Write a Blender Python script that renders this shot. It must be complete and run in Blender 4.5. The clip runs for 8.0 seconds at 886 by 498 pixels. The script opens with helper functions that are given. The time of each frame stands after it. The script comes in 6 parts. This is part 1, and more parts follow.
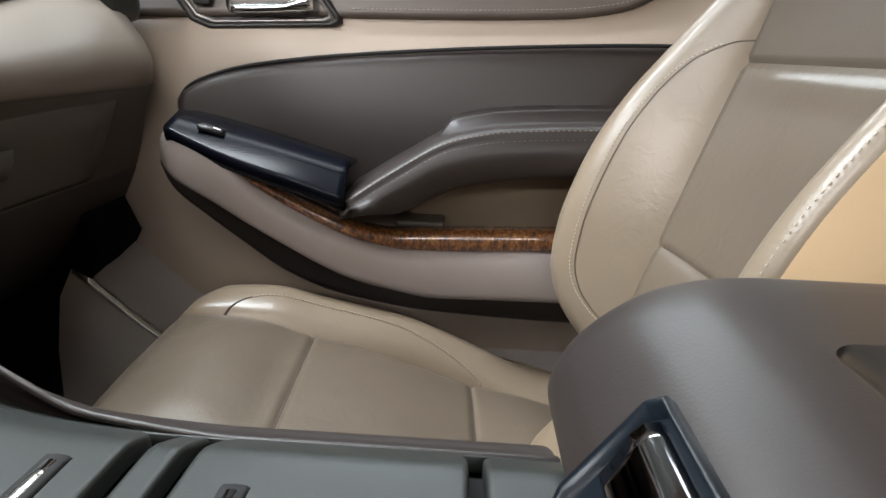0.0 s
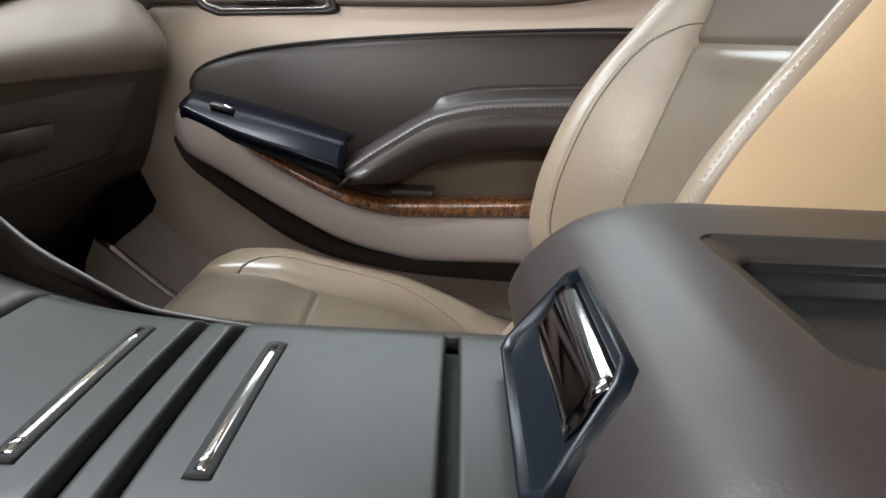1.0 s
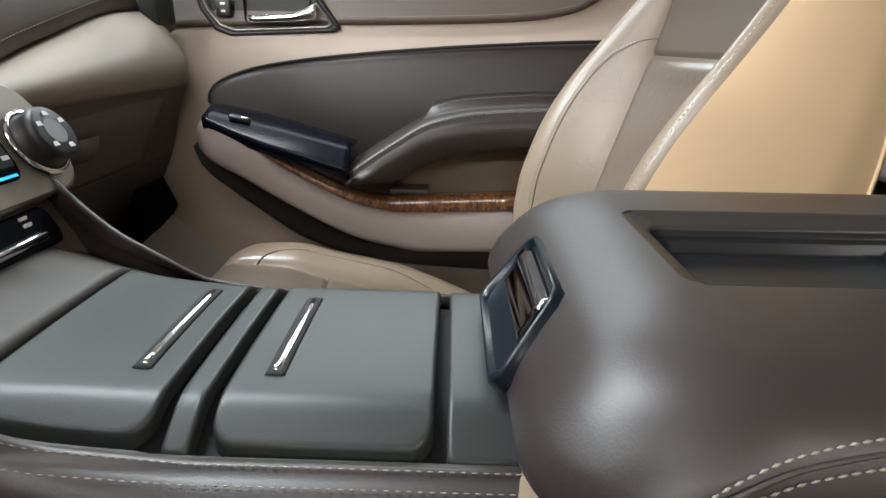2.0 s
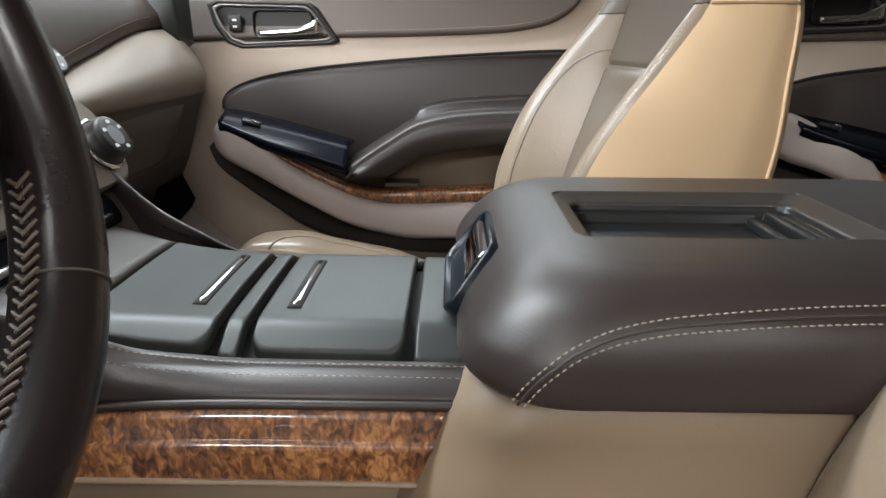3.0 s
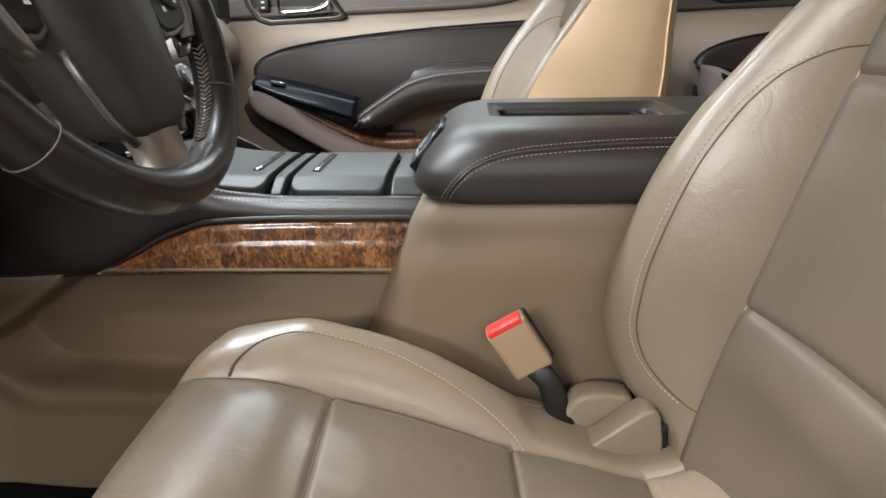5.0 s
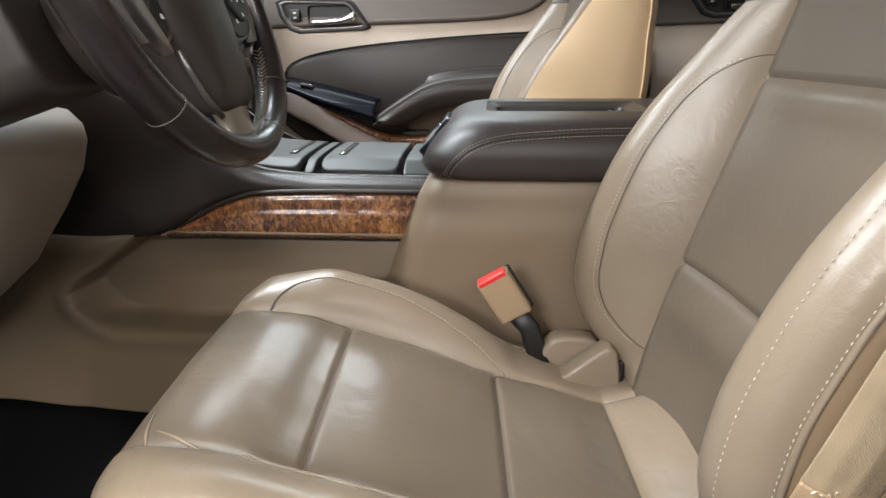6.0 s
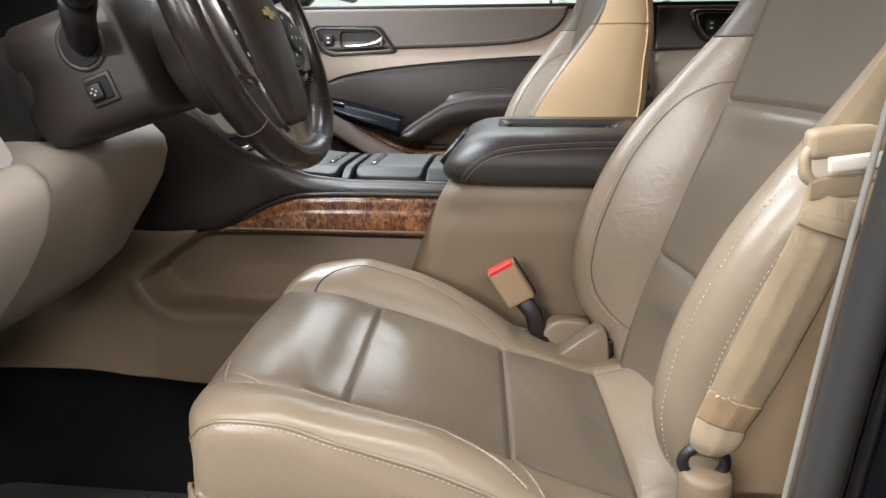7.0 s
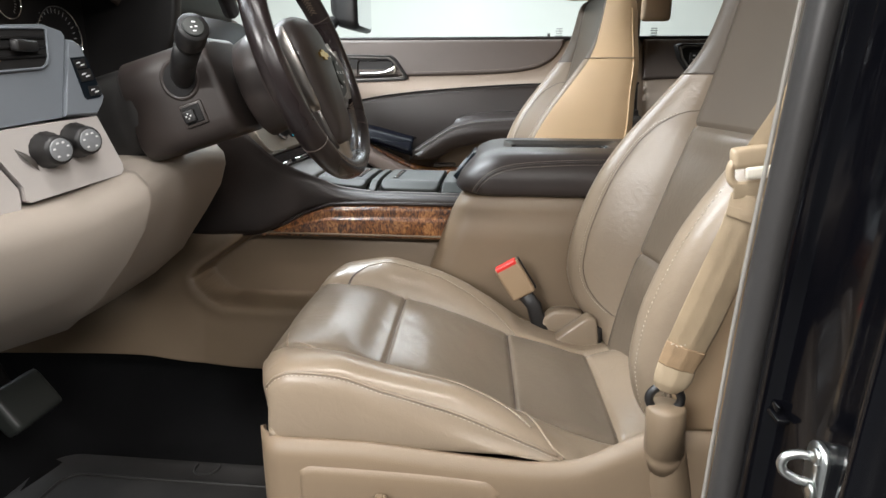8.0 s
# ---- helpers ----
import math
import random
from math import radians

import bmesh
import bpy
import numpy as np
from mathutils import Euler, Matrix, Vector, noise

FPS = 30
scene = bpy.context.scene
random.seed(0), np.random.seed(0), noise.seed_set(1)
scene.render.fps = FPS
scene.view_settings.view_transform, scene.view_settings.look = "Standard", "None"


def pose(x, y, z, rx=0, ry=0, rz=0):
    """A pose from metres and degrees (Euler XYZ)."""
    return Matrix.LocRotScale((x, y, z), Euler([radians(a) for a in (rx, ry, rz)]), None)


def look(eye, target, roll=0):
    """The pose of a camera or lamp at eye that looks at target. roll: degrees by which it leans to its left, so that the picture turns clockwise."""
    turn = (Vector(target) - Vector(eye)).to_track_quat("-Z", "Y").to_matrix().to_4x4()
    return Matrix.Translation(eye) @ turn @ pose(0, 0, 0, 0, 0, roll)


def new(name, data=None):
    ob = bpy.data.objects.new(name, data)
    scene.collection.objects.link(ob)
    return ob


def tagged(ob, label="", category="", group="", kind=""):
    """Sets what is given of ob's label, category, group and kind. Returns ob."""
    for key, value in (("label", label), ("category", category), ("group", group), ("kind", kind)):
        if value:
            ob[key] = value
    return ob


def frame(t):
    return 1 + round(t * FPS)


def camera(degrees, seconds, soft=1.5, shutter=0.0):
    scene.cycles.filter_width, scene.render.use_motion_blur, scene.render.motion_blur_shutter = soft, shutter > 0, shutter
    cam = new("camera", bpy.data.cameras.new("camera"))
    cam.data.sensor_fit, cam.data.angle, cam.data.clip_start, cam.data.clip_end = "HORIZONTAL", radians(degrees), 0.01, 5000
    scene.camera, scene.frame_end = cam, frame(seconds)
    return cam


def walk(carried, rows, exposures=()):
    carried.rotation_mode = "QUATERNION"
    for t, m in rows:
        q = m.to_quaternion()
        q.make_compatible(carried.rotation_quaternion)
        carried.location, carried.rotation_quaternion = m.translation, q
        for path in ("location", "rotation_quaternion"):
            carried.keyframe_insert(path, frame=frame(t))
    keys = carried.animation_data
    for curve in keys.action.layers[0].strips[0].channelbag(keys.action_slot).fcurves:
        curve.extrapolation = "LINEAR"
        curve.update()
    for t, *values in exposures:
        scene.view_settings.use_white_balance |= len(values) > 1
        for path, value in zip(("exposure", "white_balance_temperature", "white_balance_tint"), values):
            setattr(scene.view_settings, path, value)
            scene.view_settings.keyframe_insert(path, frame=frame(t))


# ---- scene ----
cam = camera(72.0, 8.0)
PATH = [
    (0, (0.03, -0.135, 0.779), (-0.029, 1.763, 0.151), 2.3),
    (0.5, (0.04, -0.182, 0.78), (-0.014, 1.707, 0.128), 2.0),
    (1, (0.04, -0.229, 0.774), (0.002, 1.659, 0.114), 2.0),
    (2.5, (0.054, -0.403, 0.809), (0.03, 1.487, 0.156), 0.5),
    (3, (0.07, -0.472, 0.816), (0.041, 1.416, 0.158), 0.3),
    (3.5, (0.084, -0.541, 0.808), (0.04, 1.344, 0.139), -0.2),
    (4, (0.098, -0.606, 0.804), (0.049, 1.276, 0.128), -0.3),
    (4.5, (0.117, -0.685, 0.781), (0.049, 1.192, 0.095), -0.9),
    (6, (0.159, -0.913, 0.78), (0.02, 0.972, 0.125), -0.4),
    (6.5, (0.171, -0.989, 0.787), (-0.012, 0.9, 0.155), -0.4),
    (7, (0.173, -1.05, 0.794), (-0.029, 0.846, 0.189), -0.3),
    (7.5, (0.174, -1.126, 0.81), (-0.028, 0.779, 0.237), -0.1),
    (8, (0.162, -1.209, 0.808), (-0.035, 0.706, 0.268), 0.1),
]
SIZE = 1.1  # metres to each unit of the plan
walk(cam, [(t, look(Vector(eye) * SIZE, Vector(target) * SIZE, roll)) for t, eye, target, roll in PATH])

# ---- light ----
world = bpy.data.worlds.new("world")
scene.world = world
world.use_nodes = True
world.node_tree.nodes["Background"].inputs[0].default_value = (0.9, 0.95, 1.0, 1)
world.node_tree.nodes["Background"].inputs[1].default_value = 0.05


def ceiling_lamp(name, m, sx, sy, watts, colour=(0.97, 0.985, 1.0)):
    data = bpy.data.lights.new(name, "AREA")
    data.shape, data.size, data.size_y, data.energy, data.color = "RECTANGLE", sx * SIZE, sy * SIZE, watts * SIZE**2, colour
    lamp = new(name, data)
    m.translation *= SIZE
    lamp.matrix_world = m
    return lamp


LAMP_Z = 2.75
DAYLIGHT, GLASS_LIGHT, TUBE = (0.90, 0.955, 1.0), (0.87, 0.945, 1.0), (1.0, 0.98, 0.955)
for lx, ly, w, tip, hue in ((-2.3, -2.6, 85, 0, DAYLIGHT), (-0.1, -1.45, 68, 0, TUBE), (2.6, -2.5, 165, 0, TUBE), (-2.5, -5.2, 240, 50, TUBE), (1.3, -5.2, 80, 50, TUBE), (-3.4, -0.7, 265, 0, GLASS_LIGHT), (-1.6, 0.7, 190, 0, GLASS_LIGHT)):
    ceiling_lamp("strip_lamp", pose(lx, ly, LAMP_Z, tip, 0, 0), 2.2, 0.28, w, hue)
for lx, ly, w in ((-0.6, 1.85, 38), (1.6, 2.3, 26), (-0.2, 3.6, 105)):
    ceiling_lamp("panel_lamp", pose(lx, ly, LAMP_Z, 0, 0, 0), 2.2, 0.6, w, (0.86, 0.95, 1.0))

# ---- materials ----


def material(name, colour, rough=0.5, metal=0.0, grain=0.0, grain_scale=400.0, vary=0.0, vary_scale=9.0, coat=0.0, wear=0.0, spec=0.5, crease=0.0):
    """A procedural surface: base colour with broad variation, fine grain relief and uneven gloss."""
    mat = bpy.data.materials.new(name)
    mat.use_nodes = True
    nodes, links = mat.node_tree.nodes, mat.node_tree.links
    bsdf = nodes["Principled BSDF"]
    bsdf.inputs["Base Color"].default_value = (*colour, 1)
    bsdf.inputs["Roughness"].default_value = rough
    bsdf.inputs["Metallic"].default_value = metal
    bsdf.inputs["Coat Weight"].default_value = coat
    bsdf.inputs["Coat Roughness"].default_value = 0.06
    bsdf.inputs["Specular IOR Level"].default_value = spec
    co = nodes.new("ShaderNodeTexCoord")
    if vary:
        broad = nodes.new("ShaderNodeTexNoise")
        broad.inputs["Scale"].default_value, broad.inputs["Detail"].default_value = vary_scale, 2
        links.new(co.outputs["Object"], broad.inputs["Vector"])
        fine = nodes.new("ShaderNodeTexNoise")
        fine.inputs["Scale"].default_value, fine.inputs["Detail"].default_value = vary_scale * 14, 3
        links.new(co.outputs["Object"], fine.inputs["Vector"])
        add = nodes.new("ShaderNodeMath")
        add.operation = "MULTIPLY_ADD"
        links.new(fine.outputs["Fac"], add.inputs[0])
        add.inputs[1].default_value = 0.2
        links.new(broad.outputs["Fac"], add.inputs[2])
        ramp = nodes.new("ShaderNodeMapRange")
        ramp.inputs["From Min"].default_value, ramp.inputs["From Max"].default_value = 0.25, 0.95
        ramp.inputs["To Min"].default_value, ramp.inputs["To Max"].default_value = 1 - vary, 1 + vary
        links.new(add.outputs[0], ramp.inputs["Value"])
        mix = nodes.new("ShaderNodeVectorMath")
        mix.operation = "SCALE"
        mix.inputs[0].default_value = colour
        links.new(ramp.outputs[0], mix.inputs["Scale"])
        links.new(mix.outputs[0], bsdf.inputs["Base Color"])
        gloss = nodes.new("ShaderNodeMapRange")
        gloss.inputs["From Min"].default_value, gloss.inputs["From Max"].default_value = 0.3, 0.75
        gloss.inputs["To Min"].default_value, gloss.inputs["To Max"].default_value = max(0.02, rough - 0.012 - wear * 0.3), min(1, rough + 0.012)
        links.new(broad.outputs["Fac"], gloss.inputs["Value"])
        links.new(gloss.outputs[0], bsdf.inputs["Roughness"])
    if grain:
        cell = nodes.new("ShaderNodeTexVoronoi")
        cell.inputs["Scale"].default_value = grain_scale
        links.new(co.outputs["Object"], cell.inputs["Vector"])
        soft = nodes.new("ShaderNodeTexNoise")
        soft.inputs["Scale"].default_value, soft.inputs["Detail"].default_value = grain_scale * 0.14, 4
        links.new(co.outputs["Object"], soft.inputs["Vector"])
        both = nodes.new("ShaderNodeMath")
        both.operation = "MULTIPLY_ADD"
        links.new(soft.outputs["Fac"], both.inputs[0])
        both.inputs[1].default_value = 0.35
        links.new(cell.outputs["Distance"], both.inputs[2])
        bump = nodes.new("ShaderNodeBump")
        bump.inputs["Strength"].default_value, bump.inputs["Distance"].default_value = grain * 0.45, 0.0005
        links.new(both.outputs[0], bump.inputs["Height"])
        if crease:
            folds = nodes.new("ShaderNodeTexNoise")
            folds.inputs["Scale"].default_value, folds.inputs["Detail"].default_value, folds.inputs["Distortion"].default_value = 34, 4, 2.2
            links.new(co.outputs["Object"], folds.inputs["Vector"])
            low = nodes.new("ShaderNodeBump")
            low.inputs["Strength"].default_value, low.inputs["Distance"].default_value = crease, 0.0018
            links.new(folds.outputs["Fac"], low.inputs["Height"])
            links.new(low.outputs[0], bump.inputs["Normal"])
        links.new(bump.outputs[0], bsdf.inputs["Normal"])
    return mat


def wood_material():
    """Glossy burl walnut: short dark figure across the strip under a clear coat."""
    mat = bpy.data.materials.new("burl_wood")
    mat.use_nodes = True
    nodes, links = mat.node_tree.nodes, mat.node_tree.links
    bsdf = nodes["Principled BSDF"]
    co = nodes.new("ShaderNodeTexCoord")
    scale = nodes.new("ShaderNodeMapping")
    scale.inputs["Scale"].default_value = (1.0, 1.0, 0.5)
    links.new(co.outputs["Object"], scale.inputs["Vector"])
    a = nodes.new("ShaderNodeTexNoise")
    a.inputs["Scale"].default_value, a.inputs["Detail"].default_value, a.inputs["Distortion"].default_value = 170, 7, 1.0
    links.new(scale.outputs[0], a.inputs["Vector"])
    b = nodes.new("ShaderNodeTexNoise")
    b.inputs["Scale"].default_value, b.inputs["Detail"].default_value, b.inputs["Distortion"].default_value = 42, 4, 1.6
    links.new(scale.outputs[0], b.inputs["Vector"])
    m = nodes.new("ShaderNodeMath")
    m.operation = "MULTIPLY_ADD"
    links.new(b.outputs["Fac"], m.inputs[0])
    m.inputs[1].default_value = 0.55
    links.new(a.outputs["Fac"], m.inputs[2])
    ramp = nodes.new("ShaderNodeValToRGB")
    for k, (at, c) in enumerate(((0.56, (0.024, 0.009, 0.0045)), (0.70, (0.105, 0.038, 0.0145)), (0.82, (0.215, 0.085, 0.030)), (0.98, (0.40, 0.19, 0.07)))):
        el = ramp.color_ramp.elements[k] if k < 2 else ramp.color_ramp.elements.new(at)
        el.position, el.color = at, (*c, 1)
    links.new(m.outputs[0], ramp.inputs["Fac"])
    links.new(ramp.outputs[0], bsdf.inputs["Base Color"])
    bsdf.inputs["Roughness"].default_value = 0.34
    bsdf.inputs["Coat Weight"].default_value, bsdf.inputs["Coat Roughness"].default_value = 1.0, 0.025
    return mat


def webbing_material():
    """Woven belt webbing: fine diagonal ribs."""
    mat = material("belt_webbing", (0.37, 0.275, 0.175), 0.62, vary=0.14, vary_scale=30)
    nodes, links = mat.node_tree.nodes, mat.node_tree.links
    co = nodes.new("ShaderNodeTexCoord")
    wave = nodes.new("ShaderNodeTexWave")
    wave.inputs["Scale"].default_value, wave.inputs["Distortion"].default_value = 520, 0.8
    links.new(co.outputs["Object"], wave.inputs["Vector"])
    bump = nodes.new("ShaderNodeBump")
    bump.inputs["Strength"].default_value, bump.inputs["Distance"].default_value = 0.7, 0.0006
    links.new(wave.outputs["Fac"], bump.inputs["Height"])
    links.new(bump.outputs[0], nodes["Principled BSDF"].inputs["Normal"])
    return mat


def glow_material(name, colour, strength):
    mat = bpy.data.materials.new(name)
    mat.use_nodes = True
    bsdf = mat.node_tree.nodes["Principled BSDF"]
    bsdf.inputs["Base Color"].default_value = (*colour, 1)
    bsdf.inputs["Emission Color"].default_value, bsdf.inputs["Emission Strength"].default_value = (*colour, 1), strength
    return mat


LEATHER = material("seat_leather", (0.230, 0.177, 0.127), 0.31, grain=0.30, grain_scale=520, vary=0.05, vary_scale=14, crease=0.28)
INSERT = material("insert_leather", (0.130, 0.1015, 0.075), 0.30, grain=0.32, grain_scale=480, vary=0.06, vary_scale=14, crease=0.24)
# one side leather in two tones: paler for the brightly lit passenger side
LIT_SIDE = material("seat_side_leather", (0.70, 0.50, 0.30), 0.44, grain=0.28, grain_scale=420, vary=0.05)
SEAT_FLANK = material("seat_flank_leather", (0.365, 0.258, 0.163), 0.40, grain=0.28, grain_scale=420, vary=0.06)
TRAY_LIP = material("tray_lip_plastic", (0.030, 0.026, 0.023), 0.36, grain=0.1, grain_scale=700, vary=0.05)
TRAY = material("tray_plastic", (0.012, 0.012, 0.0125), 0.34, grain=0.1, grain_scale=600, vary=0.06, spec=0.3)
SHOULDER = material("shoulder_leather", (0.112, 0.088, 0.067), 0.40, grain=0.32, grain_scale=480, vary=0.06)
SEAM_SHADE = material("sunk_seam_leather", (0.10, 0.072, 0.048), 0.55)
THREAD = material("pale_thread", (0.54, 0.46, 0.36), 0.7)
VENT_GREY = material("blue_grey_plastic", (0.165, 0.182, 0.205), 0.45, grain=0.2, grain_scale=700, vary=0.05)
# tan darkened for the shadowed lower dash; the door's pull cup shares it
DIM_TAN = material("olive_tan_plastic", (0.090, 0.075, 0.062), 0.5, grain=0.22, grain_scale=700, vary=0.05)
THREAD_ARM = material("greyed_thread", (0.26, 0.225, 0.19), 0.7)
THREAD_DIM = material("taupe_thread", (0.32, 0.26, 0.21), 0.7)
TAN = material("tan_plastic", (0.188, 0.136, 0.089), 0.46, grain=0.30, grain_scale=700, vary=0.06)
# dash tan lowered for the passenger fascia, less light put into the colour
SHADED_FASCIA = material("fascia_tan_plastic", (0.222, 0.185, 0.150), 0.5, grain=0.22, grain_scale=700, vary=0.05)
DASH_TAN = material("dash_tan_plastic", (0.325, 0.281, 0.242), 0.5, grain=0.22, grain_scale=700, vary=0.05)
# dash tan made paler and greyer for the daylight on the switch panel
DAYLIT_TAN = material("pale_grey_plastic", (0.47, 0.435, 0.415), 0.46, grain=0.22, grain_scale=700, vary=0.05)
CHAMPAGNE = material("champagne_trim", (0.255, 0.220, 0.185), 0.34, metal=0.55, vary=0.05)
BEIGE = material("beige_trim", (0.50, 0.37, 0.25), 0.5, grain=0.2, grain_scale=600, vary=0.04)
BROWN = material("brown_leather", (0.027, 0.0202, 0.0182), 0.41, grain=0.24, grain_scale=620, vary=0.08, spec=0.45)
BROWN_MID = material("brown_trim", (0.080, 0.0600, 0.0500), 0.46, grain=0.3, grain_scale=560, vary=0.07)
KNOB_GREY = material("grey_knob_face", (0.21, 0.215, 0.225), 0.3, vary=0.1, vary_scale=120)
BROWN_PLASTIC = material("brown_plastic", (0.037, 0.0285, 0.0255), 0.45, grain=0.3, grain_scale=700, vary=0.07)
SLOPE = material("console_slope_plastic", (0.038, 0.032, 0.027), 0.5, grain=0.2, grain_scale=800, vary=0.08)
LID = material("console_lid_plastic", (0.024, 0.0265, 0.0245), 0.42, grain=0.16, grain_scale=900, vary=0.14, vary_scale=12, spec=0.36)
BEZEL = material("dark_bezel_plastic", (0.006, 0.009, 0.013), 0.30, grain=0.05, grain_scale=900, vary=0.06, spec=0.26)
PIANO = material("gloss_dark_plastic", (0.003, 0.0035, 0.0065), 0.25, vary=0.05, spec=0.09)
BLACK = material("black_plastic", (0.012, 0.011, 0.011), 0.45, grain=0.2, grain_scale=700, vary=0.08)
GAP = material("dark_gap", (0.006, 0.005, 0.005), 0.8)
CHROME = material("chrome", (0.82, 0.82, 0.84), 0.09, metal=1.0)
DARK_CHROME = material("dark_chrome", (0.30, 0.29, 0.31), 0.08, metal=1.0)
# spoke metal brightened to hold the highlight of the left edging
SATIN_LIT = material("satin_metal", (0.52, 0.485, 0.45), 0.36, metal=1.0)
SATIN_DARK = material("satin_bronze_metal", (0.215, 0.202, 0.192), 0.36, metal=0.8, vary=0.06)
WOOD = wood_material()
RED = material("red_button", (0.75, 0.035, 0.03), 0.38, vary=0.04)
WEBBING = webbing_material()
CARPET = material("black_carpet", (0.0045, 0.0044, 0.0047), 0.95, grain=0.9, grain_scale=900, vary=0.35, vary_scale=16, spec=0.1)
MAT_RUBBER = material("dark_rubber", (0.027, 0.0255, 0.0248), 0.5, grain=0.4, grain_scale=300, vary=0.4, vary_scale=10, spec=0.3)
SEAL = material("grey_rubber_seal", (0.045, 0.042, 0.041), 0.36, grain=0.25, grain_scale=500, vary=0.08)
SEAL_EDGE = material("pale_seal_edge", (0.25, 0.228, 0.205), 0.5, grain=0.2, grain_scale=500, vary=0.06)
PAINT = material("black_car_paint", (0.0025, 0.0025, 0.0035), 0.10, vary=0.05, spec=0.26)
STEEL = material("zinc_steel", (0.62, 0.63, 0.62), 0.3, metal=1.0, grain=0.15, grain_scale=200, vary=0.1, vary_scale=40)
WHITE_MARK = material("white_marking", (0.75, 0.75, 0.75), 0.5)
GOLD = material("gold_badge", (0.72, 0.48, 0.16), 0.25, metal=1.0)
BLUE_GLOW = glow_material("blue_backlight", (0.03, 0.45, 0.75), 1.2)
WHEEL_LEATHER = material("wheel_leather", (0.0175, 0.0125, 0.0125), 0.28, grain=0.25, grain_scale=600, vary=0.1, wear=0.05)
LACING = material("tan_lacing", (0.125, 0.092, 0.068), 0.6, vary=0.15, vary_scale=60)
SILL = material("sill_plastic", (0.315, 0.276, 0.264), 0.42, grain=0.25, grain_scale=600, vary=0.06)
SEWN = material("sewn_webbing", (0.30, 0.20, 0.115), 0.65, grain=0.8, grain_scale=700, vary=0.2, vary_scale=60)
BELT_TAN = material("belt_plastic", (0.40, 0.305, 0.205), 0.42, grain=0.2, grain_scale=600, vary=0.05)
PALE_WEB = material("pale_webbing", (0.37, 0.285, 0.19), 0.6, vary=0.1, vary_scale=30)
IVORY = material("ivory_plastic", (0.72, 0.66, 0.56), 0.4, vary=0.04)
STICKER = material("grey_sticker", (0.30, 0.31, 0.30), 0.6, vary=0.1, vary_scale=90)
HALL_DARK = material("dark_hall_wall", (0.12, 0.12, 0.12), 0.8, vary=0.1, vary_scale=0.8)
WALL = material("painted_wall", (0.66, 0.69, 0.64), 0.8, vary=0.04, vary_scale=1.2)
CONCRETE = material("concrete_floor", (0.06, 0.059, 0.057), 0.5, vary=0.15, vary_scale=2)
HEADLINER = material("headliner_cloth", (0.50, 0.44, 0.36), 0.9, vary=0.04)

# ---- building helpers ----


def thing(name, label, category, at=(0, 0, 0), group="", kind=""):
    ob = new(name)
    ob.empty_display_size = 0.05
    ob.location = Vector(at) * SIZE
    return tagged(ob, label, category, group, kind)


def part(name, bm, mat, parent, label="", smooth=True, kind=""):
    """One mesh object in the plan's coordinates under a thing or a part."""
    bmesh.ops.recalc_face_normals(bm, faces=bm.faces)
    bm.transform(Matrix.Scale(SIZE, 4))
    me = bpy.data.meshes.new(name)
    bm.to_mesh(me)
    bm.free()
    for p in me.polygons:
        p.use_smooth = smooth
    me.materials.append(mat)
    ob = new(name, me)
    if parent:
        ob.parent = parent
        bpy.context.view_layer.update()
        ob.matrix_parent_inverse = parent.matrix_world.inverted()
    if label or kind:
        tagged(ob, label, "", "", kind)
    return ob


def cv(*pts):
    """A smooth curve through points (t, value), clamped at its ends."""
    ts, vs = [p[0] for p in pts], [p[1] for p in pts]
    n = len(pts)
    d = [(vs[i + 1] - vs[i]) / (ts[i + 1] - ts[i]) for i in range(n - 1)]
    tan = [d[0]] + [0.0 if d[i - 1] * d[i] <= 0 else 2 * d[i - 1] * d[i] / (d[i - 1] + d[i]) for i in range(1, n - 1)] + [d[-1]]

    def f(t):
        if t <= ts[0]:
            return vs[0]
        if t >= ts[-1]:
            return vs[-1]
        i = max(k for k in range(n - 1) if ts[k] <= t)
        h = ts[i + 1] - ts[i]
        s = (t - ts[i]) / h
        return (2 * s**3 - 3 * s**2 + 1) * vs[i] + (s**3 - 2 * s**2 + s) * h * tan[i] + (3 * s**2 - 2 * s**3) * vs[i + 1] + (s**3 - s**2) * h * tan[i + 1]

    return f


def rows_mesh(bm, rows, ring=False, cap=False):
    """Joins rows of points into a sheet of quads; ring closes each row on itself, cap fills the last rows."""
    vs = [[bm.verts.new(p) for p in row] for row in rows]
    n = len(vs[0])
    for a, b in zip(vs, vs[1:]):
        for j in range(n if ring else n - 1):
            k = (j + 1) % n
            bm.faces.new((a[j], a[k], b[k], b[j]))
    if cap:
        bm.faces.new(vs[0])
        bm.faces.new(vs[-1])
    return vs


def thicken(bm, t, out=(0, 0, 1)):
    """Gives an open sheet a back, t behind the side that faces out."""
    bmesh.ops.recalc_face_normals(bm, faces=bm.faces)
    if sum((f.normal * f.calc_area() for f in bm.faces), Vector()).dot(Vector(out)) < 0:
        bmesh.ops.reverse_faces(bm, faces=bm.faces[:])
    bm.normal_update()
    rim = [e for e in bm.edges if e.is_boundary]
    front = bm.faces[:]
    back = {v: bm.verts.new(v.co - v.normal * t) for v in bm.verts[:]}
    for f in front:
        bm.faces.new([back[v] for v in reversed(f.verts)])
    for e in rim:
        a, b = e.verts
        bm.faces.new((a, b, back[b], back[a]))


